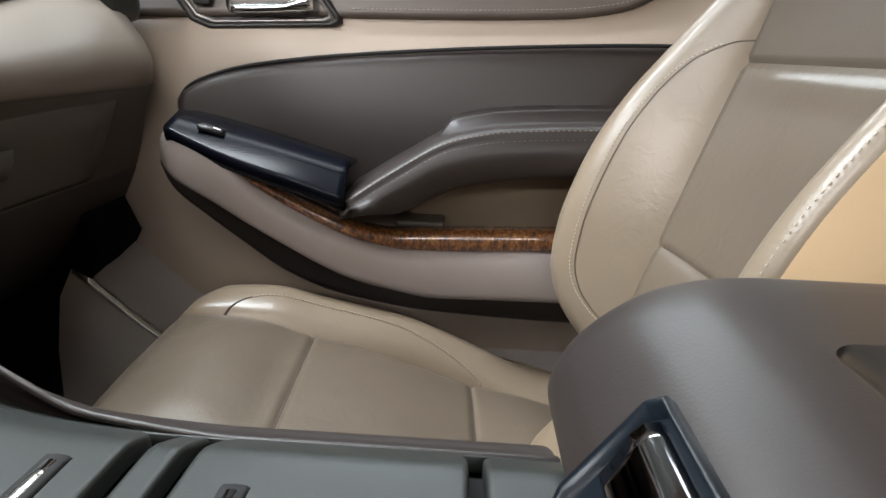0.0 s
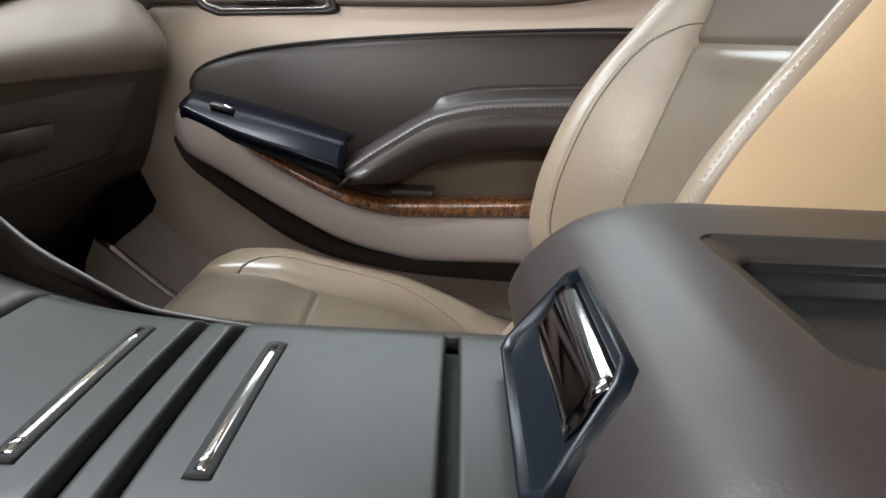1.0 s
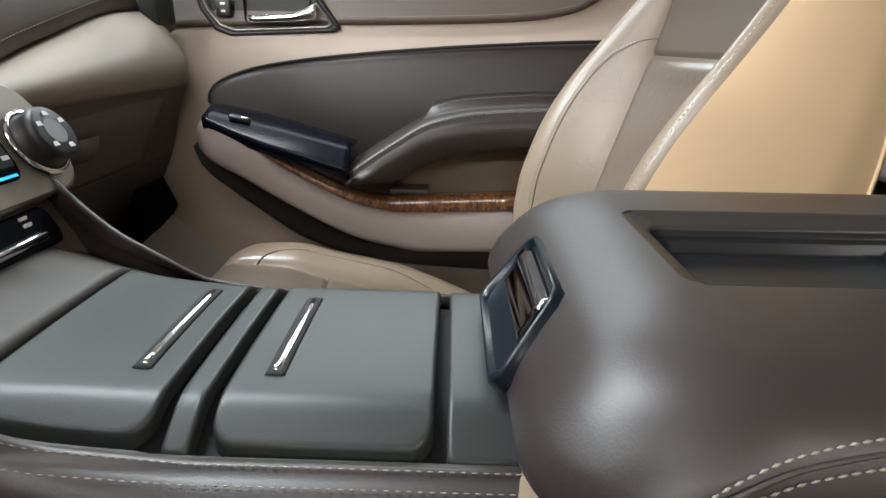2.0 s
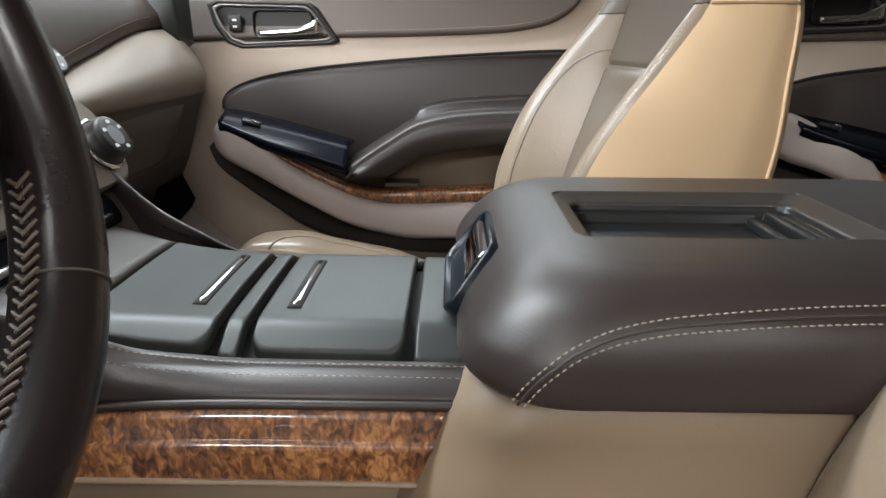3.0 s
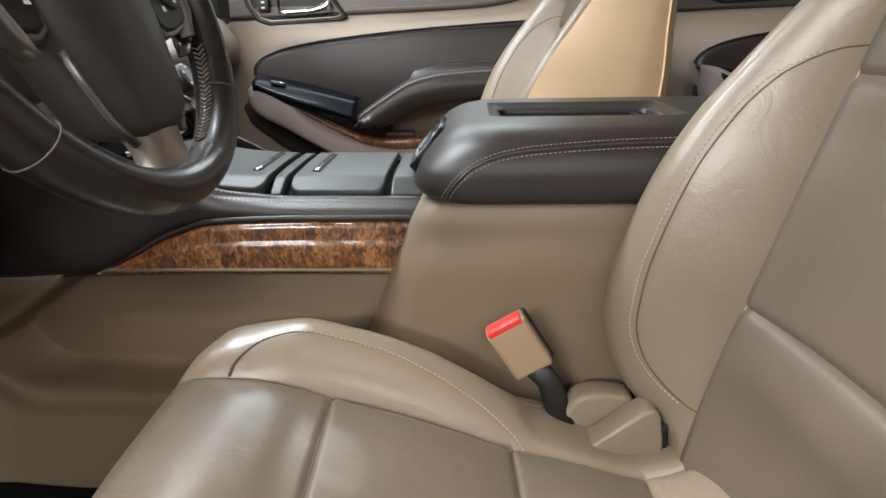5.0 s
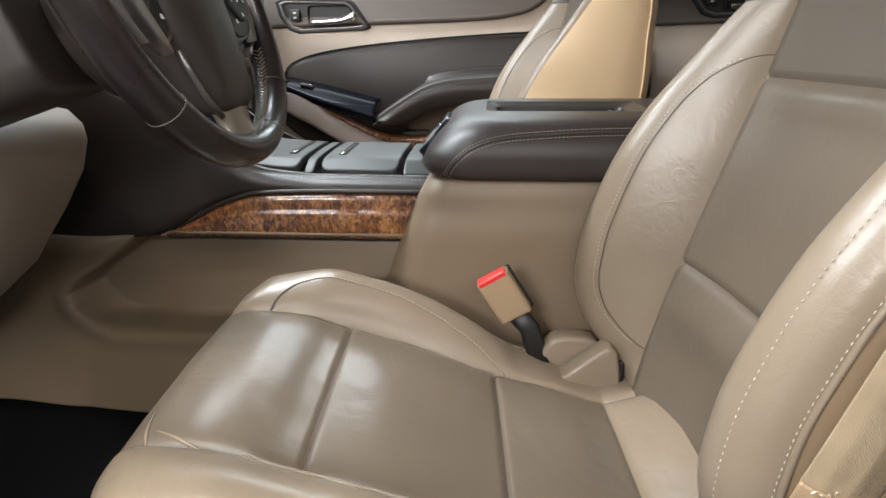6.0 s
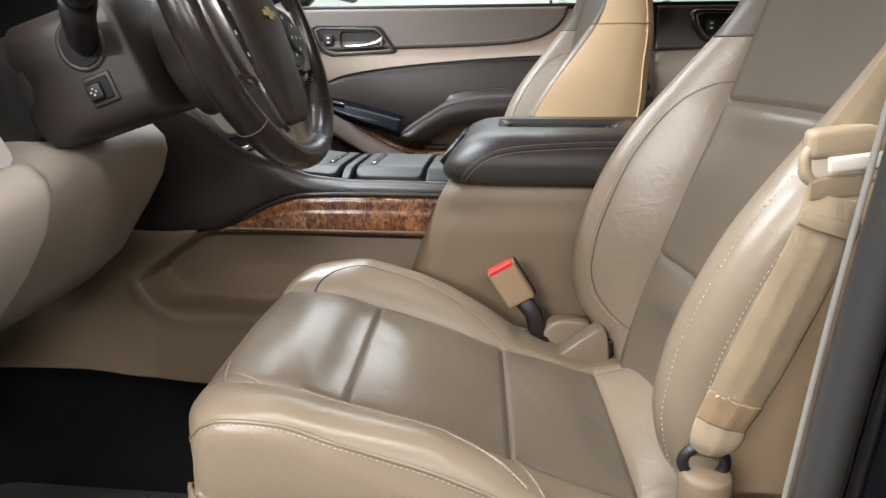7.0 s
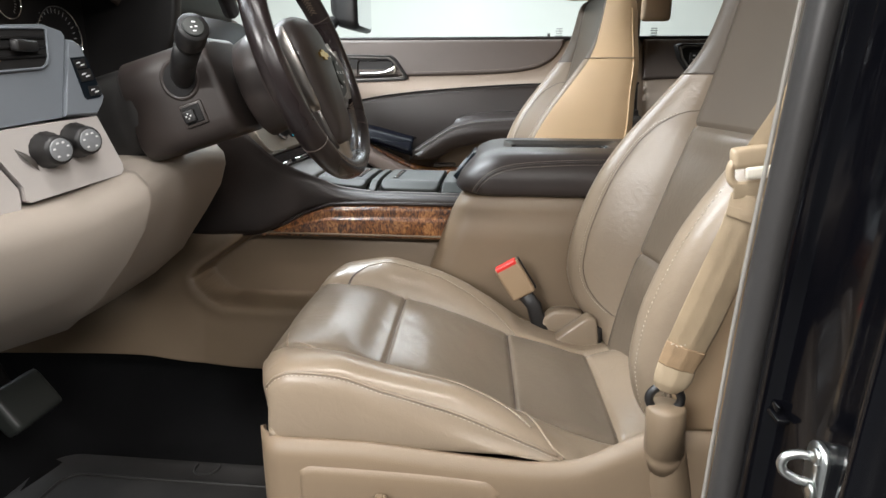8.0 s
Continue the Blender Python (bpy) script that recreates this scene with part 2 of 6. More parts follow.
def box(bm, c, s, bevel=0.003, m=None, seg=2):
    """A bevelled box of centre c and sizes s, turned by m about its centre."""
    made = bmesh.ops.create_cube(bm, size=1.0)["verts"]
    for v in made:
        v.co = Vector((v.co.x * s[0], v.co.y * s[1], v.co.z * s[2]))
    if bevel:
        edges = list({e for v in made for e in v.link_edges})
        got = bmesh.ops.bevel(bm, geom=edges, offset=min(bevel, min(s) * 0.45), segments=seg, affect="EDGES", profile=0.6)
        made = list({v for f in got["faces"] for v in f.verts} | {v for v in made if v.is_valid})
    turn = m or Matrix()
    for v in made:
        v.co = Vector(c) + turn @ v.co
    return bm


def tube(bm, pts, r, n=10, closed=False, caps=True, flat=1.0, up=None):
    """A round (or flattened) bar along points; r is a number or a function of 0 to 1."""
    pts = [Vector(p) for p in pts]
    k = len(pts)
    rows, side = [], None
    for i, p in enumerate(pts):
        a = pts[(i - 1) % k] if (closed or i) else p
        b = pts[(i + 1) % k] if (closed or i < k - 1) else p
        t = (b - a).normalized()
        if up is not None:
            side = t.cross(Vector(up)).normalized()
        elif side is None:
            side = t.orthogonal().normalized()
        side = (side - t * side.dot(t)).normalized()
        over = t.cross(side)
        rad = r(i / (k - 1)) if callable(r) else r
        rows.append([p + side * (rad * math.cos(2 * math.pi * j / n)) + over * (rad * flat * math.sin(2 * math.pi * j / n)) for j in range(n)])
    if closed:
        rows.append(rows[0])
    rows_mesh(bm, rows, ring=True, cap=caps and not closed)
    if closed:
        bmesh.ops.remove_doubles(bm, verts=bm.verts, dist=1e-6)
    return bm


def prism(bm, pts, axis, a, b, bevel=0.0):
    """A flat outline pulled from a to b along an axis ("x", "y" or "z"), its edges rounded."""
    def at(p, w):
        return {"x": (w, p[0], p[1]), "y": (p[0], w, p[1]), "z": (p[0], p[1], w)}[axis]
    lo, hi = [bm.verts.new(at(p, a)) for p in pts], [bm.verts.new(at(p, b)) for p in pts]
    faces = [bm.faces.new(lo), bm.faces.new(hi)]
    n = len(pts)
    for i in range(n):
        faces.append(bm.faces.new((lo[i], lo[(i + 1) % n], hi[(i + 1) % n], hi[i])))
    bmesh.ops.recalc_face_normals(bm, faces=faces)
    if bevel:
        edges = {e for f in faces[:2] for e in f.edges}
        bmesh.ops.bevel(bm, geom=list(edges), offset=bevel, segments=3, affect="EDGES", profile=0.5)
    return bm


def resample(pts, step):
    pts = [Vector(p) for p in pts]
    out, carry = [], 0.0
    for a, b in zip(pts, pts[1:]):
        d = (b - a).length
        s = carry
        while s < d:
            out.append((a + (b - a) * (s / d), (b - a).normalized()))
            s += step
        carry = s - d
    return out


def stitches(pts, length=0.0042, gap=0.0026, r=0.0007):
    """A row of thread stitches along points."""
    bm = bmesh.new()
    for p, t in resample(pts, length + gap):
        side = t.orthogonal().normalized()
        over = t.cross(side)
        a, b = p, p + t * length
        rows = []
        for q, k in ((a, 0.35), ((a + b) / 2, 1.0), (b, 0.35)):
            rows.append([q + (side * math.cos(w) + over * math.sin(w)) * r * k for w in (0, 1.57, 3.14, 4.71)])
        rows_mesh(bm, rows, ring=True, cap=True)
    return bm


def rounded(x0, x1, y0, y1, r, n=6):
    """Points of a rounded rectangle, 4 n in all."""
    out = []
    r = min(r, (x1 - x0) / 2 - 1e-5, (y1 - y0) / 2 - 1e-5)
    for cx, cy, a in ((x1 - r, y1 - r, 0), (x0 + r, y1 - r, 90), (x0 + r, y0 + r, 180), (x1 - r, y0 + r, 270)):
        for i in range(n):
            w = radians(a + 90 * i / (n - 1))
            out.append((cx + r * math.cos(w), cy + r * math.sin(w)))
    return out


def fine(pts, step=0.006):
    """A closed outline with extra points along its long edges."""
    out = []
    for a, b in zip(pts, pts[1:] + pts[:1]):
        d = math.dist(a, b)
        k = max(1, int(d / step))
        out += [tuple(p + (q - p) * j / k for p, q in zip(a, b)) for j in range(k)]
    return out


def spread(n):
    return [(1 - math.cos(math.pi * i / n)) / 2 for i in range(n + 1)]


def band(bm, x0, x1, lo, hi, y, nu=40, nv=14, edge=0.008, depth=0.006, thick=0.0):
    """An upholstered panel seen along y, between two curves lo(x) and hi(x) of height, on the surface y(x, z); its borders turn back by depth."""
    rows = []
    for u in spread(nu):
        x = x0 + (x1 - x0) * u
        a, b = lo(x), hi(x)
        row = []
        for v in spread(nv):
            z = a + (b - a) * v
            d = min(v * (b - a), (1 - v) * (b - a), x - x0, x1 - x)
            q = max(0.0, 1 - d / edge)
            row.append((x, y(x, z) + depth * q * q, z))
        rows.append(row)
    rows_mesh(bm, rows)
    if thick:
        thicken(bm, thick, (0, -1, 0))
    return bm

# ---- seats ----


def creases(x, y):
    """Low uneven swells and fine creases of sat-on leather."""
    p = Vector((x * 13, y * 13, 0.7))
    q = Vector((x * 42 + y * 18, y * 24, 2.1))
    return 0.0016 * noise.noise(p) + 0.00055 * (1 - 2 * abs(noise.noise(q))) + 0.0003 * noise.noise(q * 2.3)


CUSH_Z = cv((-0.10, 0.484), (-0.04, 0.479), (0.013, 0.465), (0.10, 0.438), (0.178, 0.410), (0.24, 0.394), (0.30, 0.378), (0.36, 0.376))
# height of the thigh bolsters over the cushion, towards the console and towards the door
BOL_IN = cv((-0.13, 0.010), (-0.10, 0.021), (-0.06, 0.031), (0.0, 0.043), (0.06, 0.046), (0.10, 0.042), (0.154, 0.030), (0.184, 0.018), (0.212, 0.004), (0.36, 0.0))
BOL_OUT = cv((-0.13, 0.010), (-0.06, 0.020), (0.0, 0.023), (0.06, 0.028), (0.11, 0.032), (0.15, 0.030), (0.19, 0.022), (0.22, 0.010), (0.26, 0.0), (0.36, 0.0))
BOL_SHAPE = cv((0.125, 0.0), (0.134, 0.34), (0.146, 0.66), (0.160, 0.88), (0.176, 1.0), (0.190, 0.86), (0.199, 0.52), (0.206, -0.20))
BACK_X = cv((0.35, 0.338), (0.435, 0.354), (0.545, 0.384), (0.65, 0.420), (0.74, 0.453), (0.83, 0.475), (0.92, 0.490), (0.98, 0.500))
BACK_F = cv((0.35, 0.366), (0.40, 0.336), (0.425, 0.316), (0.45, 0.301), (0.475, 0.293), (0.50, 0.289), (0.55, 0.294), (0.60, 0.308), (0.65, 0.328), (0.70, 0.357), (0.75, 0.394), (0.79, 0.424), (0.82, 0.446), (0.86, 0.466), (0.98, 0.492))
BACK_R = cv((0.35, 0.47), (0.55, 0.515), (0.634, 0.535), (0.669, 0.544), (0.718, 0.554), (0.783, 0.566), (0.816, 0.568), (0.92, 0.565), (0.98, 0.55))
BACK_C = cv((0.35, 0.160), (0.42, 0.172), (0.50, 0.178), (0.70, 0.178), (0.76, 0.172), (0.82, 0.160), (0.90, 0.142), (0.98, 0.130))
BACK_SEAM = cv((0.35, 0.108), (0.45, 0.112), (0.55, 0.116), (0.65, 0.126), (0.74, 0.136), (0.80, 0.134), (0.86, 0.126), (0.98, 0.110))
CROSS = (0.013, 0.178, 0.305)
V_SEAM, TOP_SEAM, TIP = 0.545, 0.74, 0.815
ROLL = {1: 0.038, -1: 0.038}  # width of the roll from each crest to its side cover


def cushion_point(s, x, z):
    """Upper surface of the cushion at s across (inboard plus) and x along."""
    a = abs(s)
    if a <= 0.125:
        z += 0.003 * (1 - (a / 0.125) ** 2) - 0.005 * math.exp(-(((a - 0.125) / 0.004) ** 2))
        for c in CROSS:
            z -= 0.0042 * math.exp(-(((x - c) / 0.0030) ** 2))
        flat = 1 - (a / 0.125) ** 4
        if x < CROSS[0]:
            z += 0.010 * math.exp(-(((x + 0.062) / 0.042) ** 2)) * flat - 0.003 * math.exp(-(((x + 0.006) / 0.016) ** 2)) * flat
        else:
            lo, hi = CROSS[:2] if x < CROSS[1] else CROSS[1:] if x < CROSS[2] else (CROSS[2], 0.40)
            z += 0.0075 * math.sin(math.pi * min(1.0, max(0.0, (x - lo) / (hi - lo)))) ** 0.8 * flat
    else:
        h = (BOL_IN if s > 0 else BOL_OUT)(x)
        g = BOL_SHAPE(a)
        z += (h if g > 0 else 0.02) * g - 0.005 * math.exp(-(((a - 0.125) / 0.004) ** 2))
    z += 0.42 * max(0.0, x - 0.306) * (1 - (a / 0.23) ** 2)
    z += creases(x, s) * min(1.0, max(0.0, (0.2 - a) / 0.02))
    fade = min(1.0, max(0.0, (0.02 - x) / 0.12))
    x += fade * 0.030 * max(0.0, (a - 0.10) / 0.106) ** 2.2
    return s, x, z


def back_point(side, t, z0):
    """Front of the backrest on one side: t 0 at the insert's seam, 0.8 on the bolster's crest, 1 at its outer edge."""
    seam, c, xi, xf = BACK_SEAM(z0), BACK_C(z0), BACK_X(z0) + 0.003, BACK_F(z0)
    edge = ROLL[side] * min(1.0, max(0.35, (0.90 - z0) / 0.10))
    if t < 0.8:
        s, x = seam + (c - seam) * t / 0.8, xi + (xf - xi) * math.sin(math.pi / 2 * t / 0.8)
        x += 0.004 * math.exp(-((t / 0.05) ** 2))
    else:
        s, x = c + edge * (t - 0.8) / 0.2, xf + edge * 0.78 * (1 - math.sqrt(max(0.0, 1 - ((t - 0.8) / 0.2) ** 2)))
    return side * s, x, z0


def split_sheet(rows, pick, closed):
    """Cuts a sheet of rows into one bmesh per name that pick(i, j) gives to its quads."""
    out = {}
    n = len(rows[0])
    for i in range(len(rows) - 1):
        for j in range(n if closed else n - 1):
            k = (j + 1) % n
            name = pick(i, j)
            bm, seen = out.setdefault(name, (bmesh.new(), {}))
            quad = []
            for a, b in ((i, j), (i, k), (i + 1, k), (i + 1, j)):
                if (a, b) not in seen:
                    seen[a, b] = bm.verts.new(rows[a][b])
                quad.append(seen[a, b])
            bm.faces.new(quad)
    return {k: v[0] for k, v in out.items()}


def seat(name, label, sign, back_at, cush_at, turn, stretch):
    """A bucket seat. sign: the side of the console; back_at and cush_at: x, y and z of both halves; turn: how far each is turned about the upright; stretch: length of the cushion."""
    bx, by, bz = back_at
    qx, qy, qz = cush_at
    top = thing(name, label, "car seat", (0.1 + bx, qy, 0.13), "front seats")

    def w(p):
        return (p[1] + bx - turn[0] * sign * p[0], by + sign * p[0], p[2] + bz)

    def wc(p):
        return (p[1] * stretch + qx - turn[1] * sign * p[0], qy + sign * p[0], p[2] + qz)

    # cushion
    nose = [(-0.112, 0.412), (-0.130, 0.430), (-0.138, 0.449), (-0.137, 0.466), (-0.127, 0.478)]
    xs = sorted({round(-0.112 + 0.0059 * k, 4) for k in range(81)} | {round(c + d, 4) for c in CROSS for d in (-0.008, -0.004, -0.002, 0, 0.002, 0.004, 0.008)})
    path = nose + [(x, CUSH_Z(x)) for x in xs]
    across = [0.206, 0.203, 0.199, 0.194, 0.187, 0.178, 0.168, 0.157, 0.147, 0.139, 0.132, 0.128, 0.125, 0.122, 0.117, 0.110, 0.102, 0.094, 0.086, 0.078, 0.070, 0.062, 0.054, 0.046, 0.038, 0.030, 0.022, 0.014, 0.006]
    cols = across + [0.0] + [-a for a in reversed(across)]
    rows = []
    for x, z in path:
        row = [wc(cushion_point(s, x, z)) for s in cols]
        e = [cushion_point(s, x, z) for s in (cols[0], cols[-1])]
        low = 0.408 - 0.03 * max(0.0, (x - 0.2) / 0.1)
        lo = [(q[0] + 0.005 * math.sin(2.6 * f), q[1], q[2] + (low - q[2]) * f) for q in (e[0],) for f in (1.0, 0.85, 0.5, 0.15)]
        hi = [(q[0] - 0.005 * math.sin(2.6 * f), q[1], q[2] + (low - q[2]) * f) for q in (e[1],) for f in (0.15, 0.5, 0.85, 1.0)]
        rows.append([wc(q) for q in lo] + row + [wc(q) for q in hi])
    k_in, k_out = 4 + across.index(0.125), len(rows[0]) - 5 - across.index(0.125)
    cut = [len(nose) + xs.index(c) for c in CROSS]

    def pick(i, j):
        if j < k_in:
            return "inner_bolster"
        if j >= k_out:
            return "outer_bolster"
        return "front_panel" if i < cut[0] else "middle_panel" if i < cut[1] else "rear_panel" if i < cut[2] else "rear_flap"

    bms = split_sheet(rows, pick, False)
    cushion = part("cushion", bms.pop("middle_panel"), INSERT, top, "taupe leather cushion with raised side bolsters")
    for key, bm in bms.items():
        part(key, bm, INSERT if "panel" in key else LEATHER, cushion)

    def on_cushion(pts, up=0.0008, n=60):
        fs, fx = cv(*[(i, p[0]) for i, p in enumerate(pts)]), cv(*[(i, p[1]) for i, p in enumerate(pts)])
        out = []
        for k in range(n + 1):
            u = (len(pts) - 1) * k / n
            q = cushion_point(fs(u), fx(u), CUSH_Z(fx(u)))
            out.append(wc((q[0], q[1], q[2] + up)))
        return out

    # arched seam on each thigh bolster: a dark tuck at its front end, stitching along the rest
    arch = [(0.127, -0.083), (0.142, -0.073), (0.156, -0.050), (0.161, -0.005), (0.160, 0.05), (0.156, 0.10), (0.149, 0.14), (0.139, 0.17), (0.127, 0.190)]
    for side in ((1,) if sign > 0 else (1, -1)):
        line = on_cushion([(side * s, x) for s, x in arch], 0.0003, 90)
        part("tuck_seam", tube(bmesh.new(), line[:22], lambda u: 0.0017 - 0.001 * u, 5), BROWN_MID, cushion)
        part("arch_seam", tube(bmesh.new(), line[18:], 0.0010, 5), LEATHER, cushion)
        part("arch_stitching", stitches([Vector(p) + Vector((0, -sign * side * 0.002, 0.0008)) for p in line[18:]], 0.0034, 0.0014, 0.0006), THREAD, cushion)
    if sign > 0:
        line = on_cushion([(-0.131, -0.030), (-0.133, 0.01), (-0.138, 0.06), (-0.145, 0.11), (-0.158, 0.15), (-0.184, 0.190)], 0.0005)
        part("insert_seam", tube(bmesh.new(), line, 0.0016, 5), LEATHER, cushion)
        part("insert_stitching", stitches([Vector(p) + Vector((0, -0.003, 0.001)) for p in line], 0.0032, 0.0018, 0.00045), THREAD, cushion)
        line = on_cushion([(-0.127, 0.181), (-0.150, 0.188), (-0.175, 0.200), (-0.192, 0.212), (-0.200, 0.226)], 0.0006)
        part("end_seam", tube(bmesh.new(), line, 0.0015, 6), LEATHER, cushion)
        # loose folds in the worn corner
        for k, fold in enumerate((((-0.110, -0.105), (-0.122, -0.07), (-0.130, -0.03)), ((-0.085, -0.118), (-0.112, -0.112), (-0.126, -0.108)), ((-0.150, 0.135), (-0.160, 0.15), (-0.166, 0.168)))):
            part("fold", tube(bmesh.new(), on_cushion(fold, 0.0, 14), lambda u: 0.0003 + 0.0014 * math.sin(math.pi * u), 6, flat=0.6), LEATHER, cushion)
    for c in CROSS[:2]:
        line = [wc((q[0], q[1], q[2] + 0.0004)) for s in [-0.124 + 0.248 * k / 40 for k in range(41)] for q in (cushion_point(s, c, CUSH_Z(c)),)]
        part("cross_seam", tube(bmesh.new(), line, 0.0007, 5), BROWN_MID, cushion)
    # doubled piping over the outboard and inboard edge of the cushion
    for s in (-0.2, 0.2):
        line = [wc(cushion_point(s, x, z)) for x, z in path[3:] if x < 0.222]
        part("piping", tube(bmesh.new(), line, 0.0020, 6), LEATHER, cushion)
        part("piping_seam", tube(bmesh.new(), [Vector(p) + Vector((0, 0.0042 * sign * (-1 if s > 0 else 1), 0.0)) for p in line], 0.0009, 5), SEAM_SHADE, cushion)
        if s < 0 < sign:
            part("edge_stitching", stitches([Vector(p) + Vector((0, -0.0030, -0.0022)) for p in line], 0.0034, 0.0020, 0.00045), THREAD, cushion)

    # backrest
    zs = sorted({round(0.352 + 0.0128 * k, 4) for k in range(47)} | {round(c + d, 4) for c in (V_SEAM, TOP_SEAM) for d in (-0.007, -0.0035, 0, 0.0035, 0.007)} | {TIP})
    ts = [0.0, 0.03, 0.07, 0.12, 0.2, 0.3, 0.4, 0.5, 0.6, 0.7, 0.8, 0.84, 0.88, 0.92, 0.96, 0.985, 1.0]
    ins = [0.97, 0.9, 0.75, 0.55, 0.3, 0.0, -0.3, -0.55, -0.75, -0.9, -0.97]
    def rear(z):
        """The rear edge of the side, deeper low down on the passenger seat."""
        u = min(1.0, max(0.0, (0.78 - z) / 0.18)) if sign < 0 else 0.0
        return BACK_R(z) + 0.024 * u * u * (3 - 2 * u)

    rows = []
    for z0 in zs:
        xr, xi, seam = rear(z0), BACK_X(z0), BACK_SEAM(z0)
        ends = []
        for side in (1, -1):
            q = back_point(side, 1.0, z0)
            wd = abs(q[0])
            ends.append([(wd - 0.05, xr + 0.004, z0), (wd - 0.018, xr - 0.006, z0), (wd - 0.004, xr - 0.022, z0), (wd + 0.003, q[1] + (xr - q[1]) * 0.66, z0), (wd + 0.005, q[1] + (xr - q[1]) * 0.35, z0), (wd + 0.003, q[1] + (xr - q[1]) * 0.1, z0)])
        row = [(0.0, xr + 0.008, z0)] + ends[0] + [back_point(1, t, z0) for t in reversed(ts)]
        for f in ins:
            g = sum(0.0045 * math.exp(-(((z0 - c) / 0.004) ** 2)) for c in (V_SEAM, TOP_SEAM))
            full = 1 - f * f
            g -= 0.011 * math.exp(-(((z0 - V_SEAM + 0.035) / 0.026) ** 2)) * full if z0 < V_SEAM else 0.006 * math.exp(-(((z0 - 0.66) / 0.06) ** 2)) * full
            g += 0.010 * full - 0.006 * math.exp(-(((z0 - TOP_SEAM + 0.016) / 0.010) ** 2)) * full
            row.append((f * seam, xi + g + 0.0012 * noise.noise(Vector((f * 3, z0 * 22, 1.5))) * full, z0))
        row += [back_point(-1, t, z0) for t in ts] + [(-p[0], p[1], p[2]) for p in reversed(ends[1])]
        rows.append([w(p) for p in row])
    last = rows[-1]
    mid = sum((Vector(p) for p in last), Vector()) / len(last)
    for f, up in ((0.9, 0.010), (0.7, 0.017), (0.4, 0.020), (0.05, 0.021)):
        rows.append([tuple(mid + (Vector(p) - mid) * f + Vector((0, 0, up))) for p in last])
    a0, a1 = 7, 7 + len(ts) - 1
    b0, b1 = a1 + len(ins) + 1, a1 + len(ins) + len(ts)
    i_v, i_s, i_b = zs.index(V_SEAM), zs.index(TOP_SEAM), zs.index(TIP)

    def pick_back(i, j):
        if j < a0 or j >= b1:
            return "side_cover"
        if i >= i_b or (i >= i_s and a1 <= j < b0):
            return "shoulder_panel"
        if j < a1:
            return "inner_bolster"
        if j >= b0:
            return "outer_bolster"
        return "lumbar_panel" if i < i_v else "back_panel"

    bms = split_sheet(rows, pick_back, True)
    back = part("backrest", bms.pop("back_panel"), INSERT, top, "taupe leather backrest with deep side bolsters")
    for key, bm in bms.items():
        # passenger side cover takes the paler tone, its light put into the colour
        part(key, bm, {"side_cover": LIT_SIDE if sign < 0 else SEAT_FLANK, "shoulder_panel": SHOULDER, "lumbar_panel": INSERT}.get(key, LEATHER), back)

    def on_back(side, f_t, z_a, z_b, off=0.001, n=100):
        out = []
        for k in range(n + 1):
            z = z_a + (z_b - z_a) * (1 - math.cos(math.pi * k / n)) / 2
            q = back_point(side, f_t(z), z)
            out.append(Vector(w((q[0] + side * off * 0.4, q[1] - off, z))))
        return out

    arc = cv((0.435, 0.0), (0.442, 0.10), (0.455, 0.24), (0.48, 0.38), (0.52, 0.45), (0.60, 0.47), (0.66, 0.47), (0.71, 0.44), (0.738, 0.37), (0.752, 0.25), (0.760, 0.12), (0.762, 0.0))
    for side in (1, -1):
        line = on_back(side, arc, 0.435, 0.762)
        part("arc_seam", tube(bmesh.new(), line, 0.0008, 6), SEAM_SHADE, back)
        part("arc_stitching", stitches(on_back(side, lambda z: arc(z) + 0.045, 0.440, 0.758, 0.0012), 0.0036, 0.0012, 0.0008), THREAD, back)
        # pale stitching along the crest, then the seam against the side cover
        near = side * sign < 0 < sign or sign < 0 < side
        edge_t = (lambda z: 0.885) if sign > 0 else (lambda z: 0.93)
        if near:
            part("crest_stitching", stitches(on_back(side, edge_t, 0.425, 0.80), 0.0026, 0.0030, 0.0006), THREAD, back)
            line = on_back(side, lambda z: 1.0, 0.40, 0.90, 0.0)
            if sign > 0:
                part("cover_piping", tube(bmesh.new(), line, 0.0026, 6), LEATHER, back)
            part("cover_seam", tube(bmesh.new(), [p + Vector((0.004, -sign * 0.001 * side, 0)) for p in line], 0.0015, 5), SEAM_SHADE, back)
            if sign > 0:
                part("cover_stitching", stitches([p + Vector((-0.0055, -0.0012, 0)) for p in line], 0.0026, 0.0026, 0.0005), THREAD, back)
        line = on_back(side, lambda z: 0.0, 0.40, 0.81, 0.0006, 50)
        part("seam_welt", tube(bmesh.new(), line, 0.0011, 6), SEAT_FLANK if sign > 0 else LEATHER, back)
        line = [w((side * (abs(back_point(side, 1.0, z)[0]) - 0.004), rear(z) - 0.021, z)) for z in [0.42 + 0.50 * k / 30 for k in range(31)]]
        part("side_piping", tube(bmesh.new(), line, 0.0022, 6), LIT_SIDE, back)
        # seam that closes the bolster under the shoulder and runs round the side
        line = [w((q[0], q[1] - 0.0008, q[2])) for k in range(16) for q in (back_point(side, k / 15, TIP),)]
        part("shoulder_seam", tube(bmesh.new(), line, 0.0012, 6), BROWN_MID, back)
        q = back_point(side, 1.0, TIP)
        line = [w((q[0] + side * (0.0045 - 0.009 * (k / 8 - 0.4) ** 2), q[1] + (rear(TIP) - 0.02 - q[1]) * k / 8, TIP)) for k in range(9)]
        part("shoulder_seam", tube(bmesh.new(), line, 0.0016, 6), SEAT_FLANK, back)

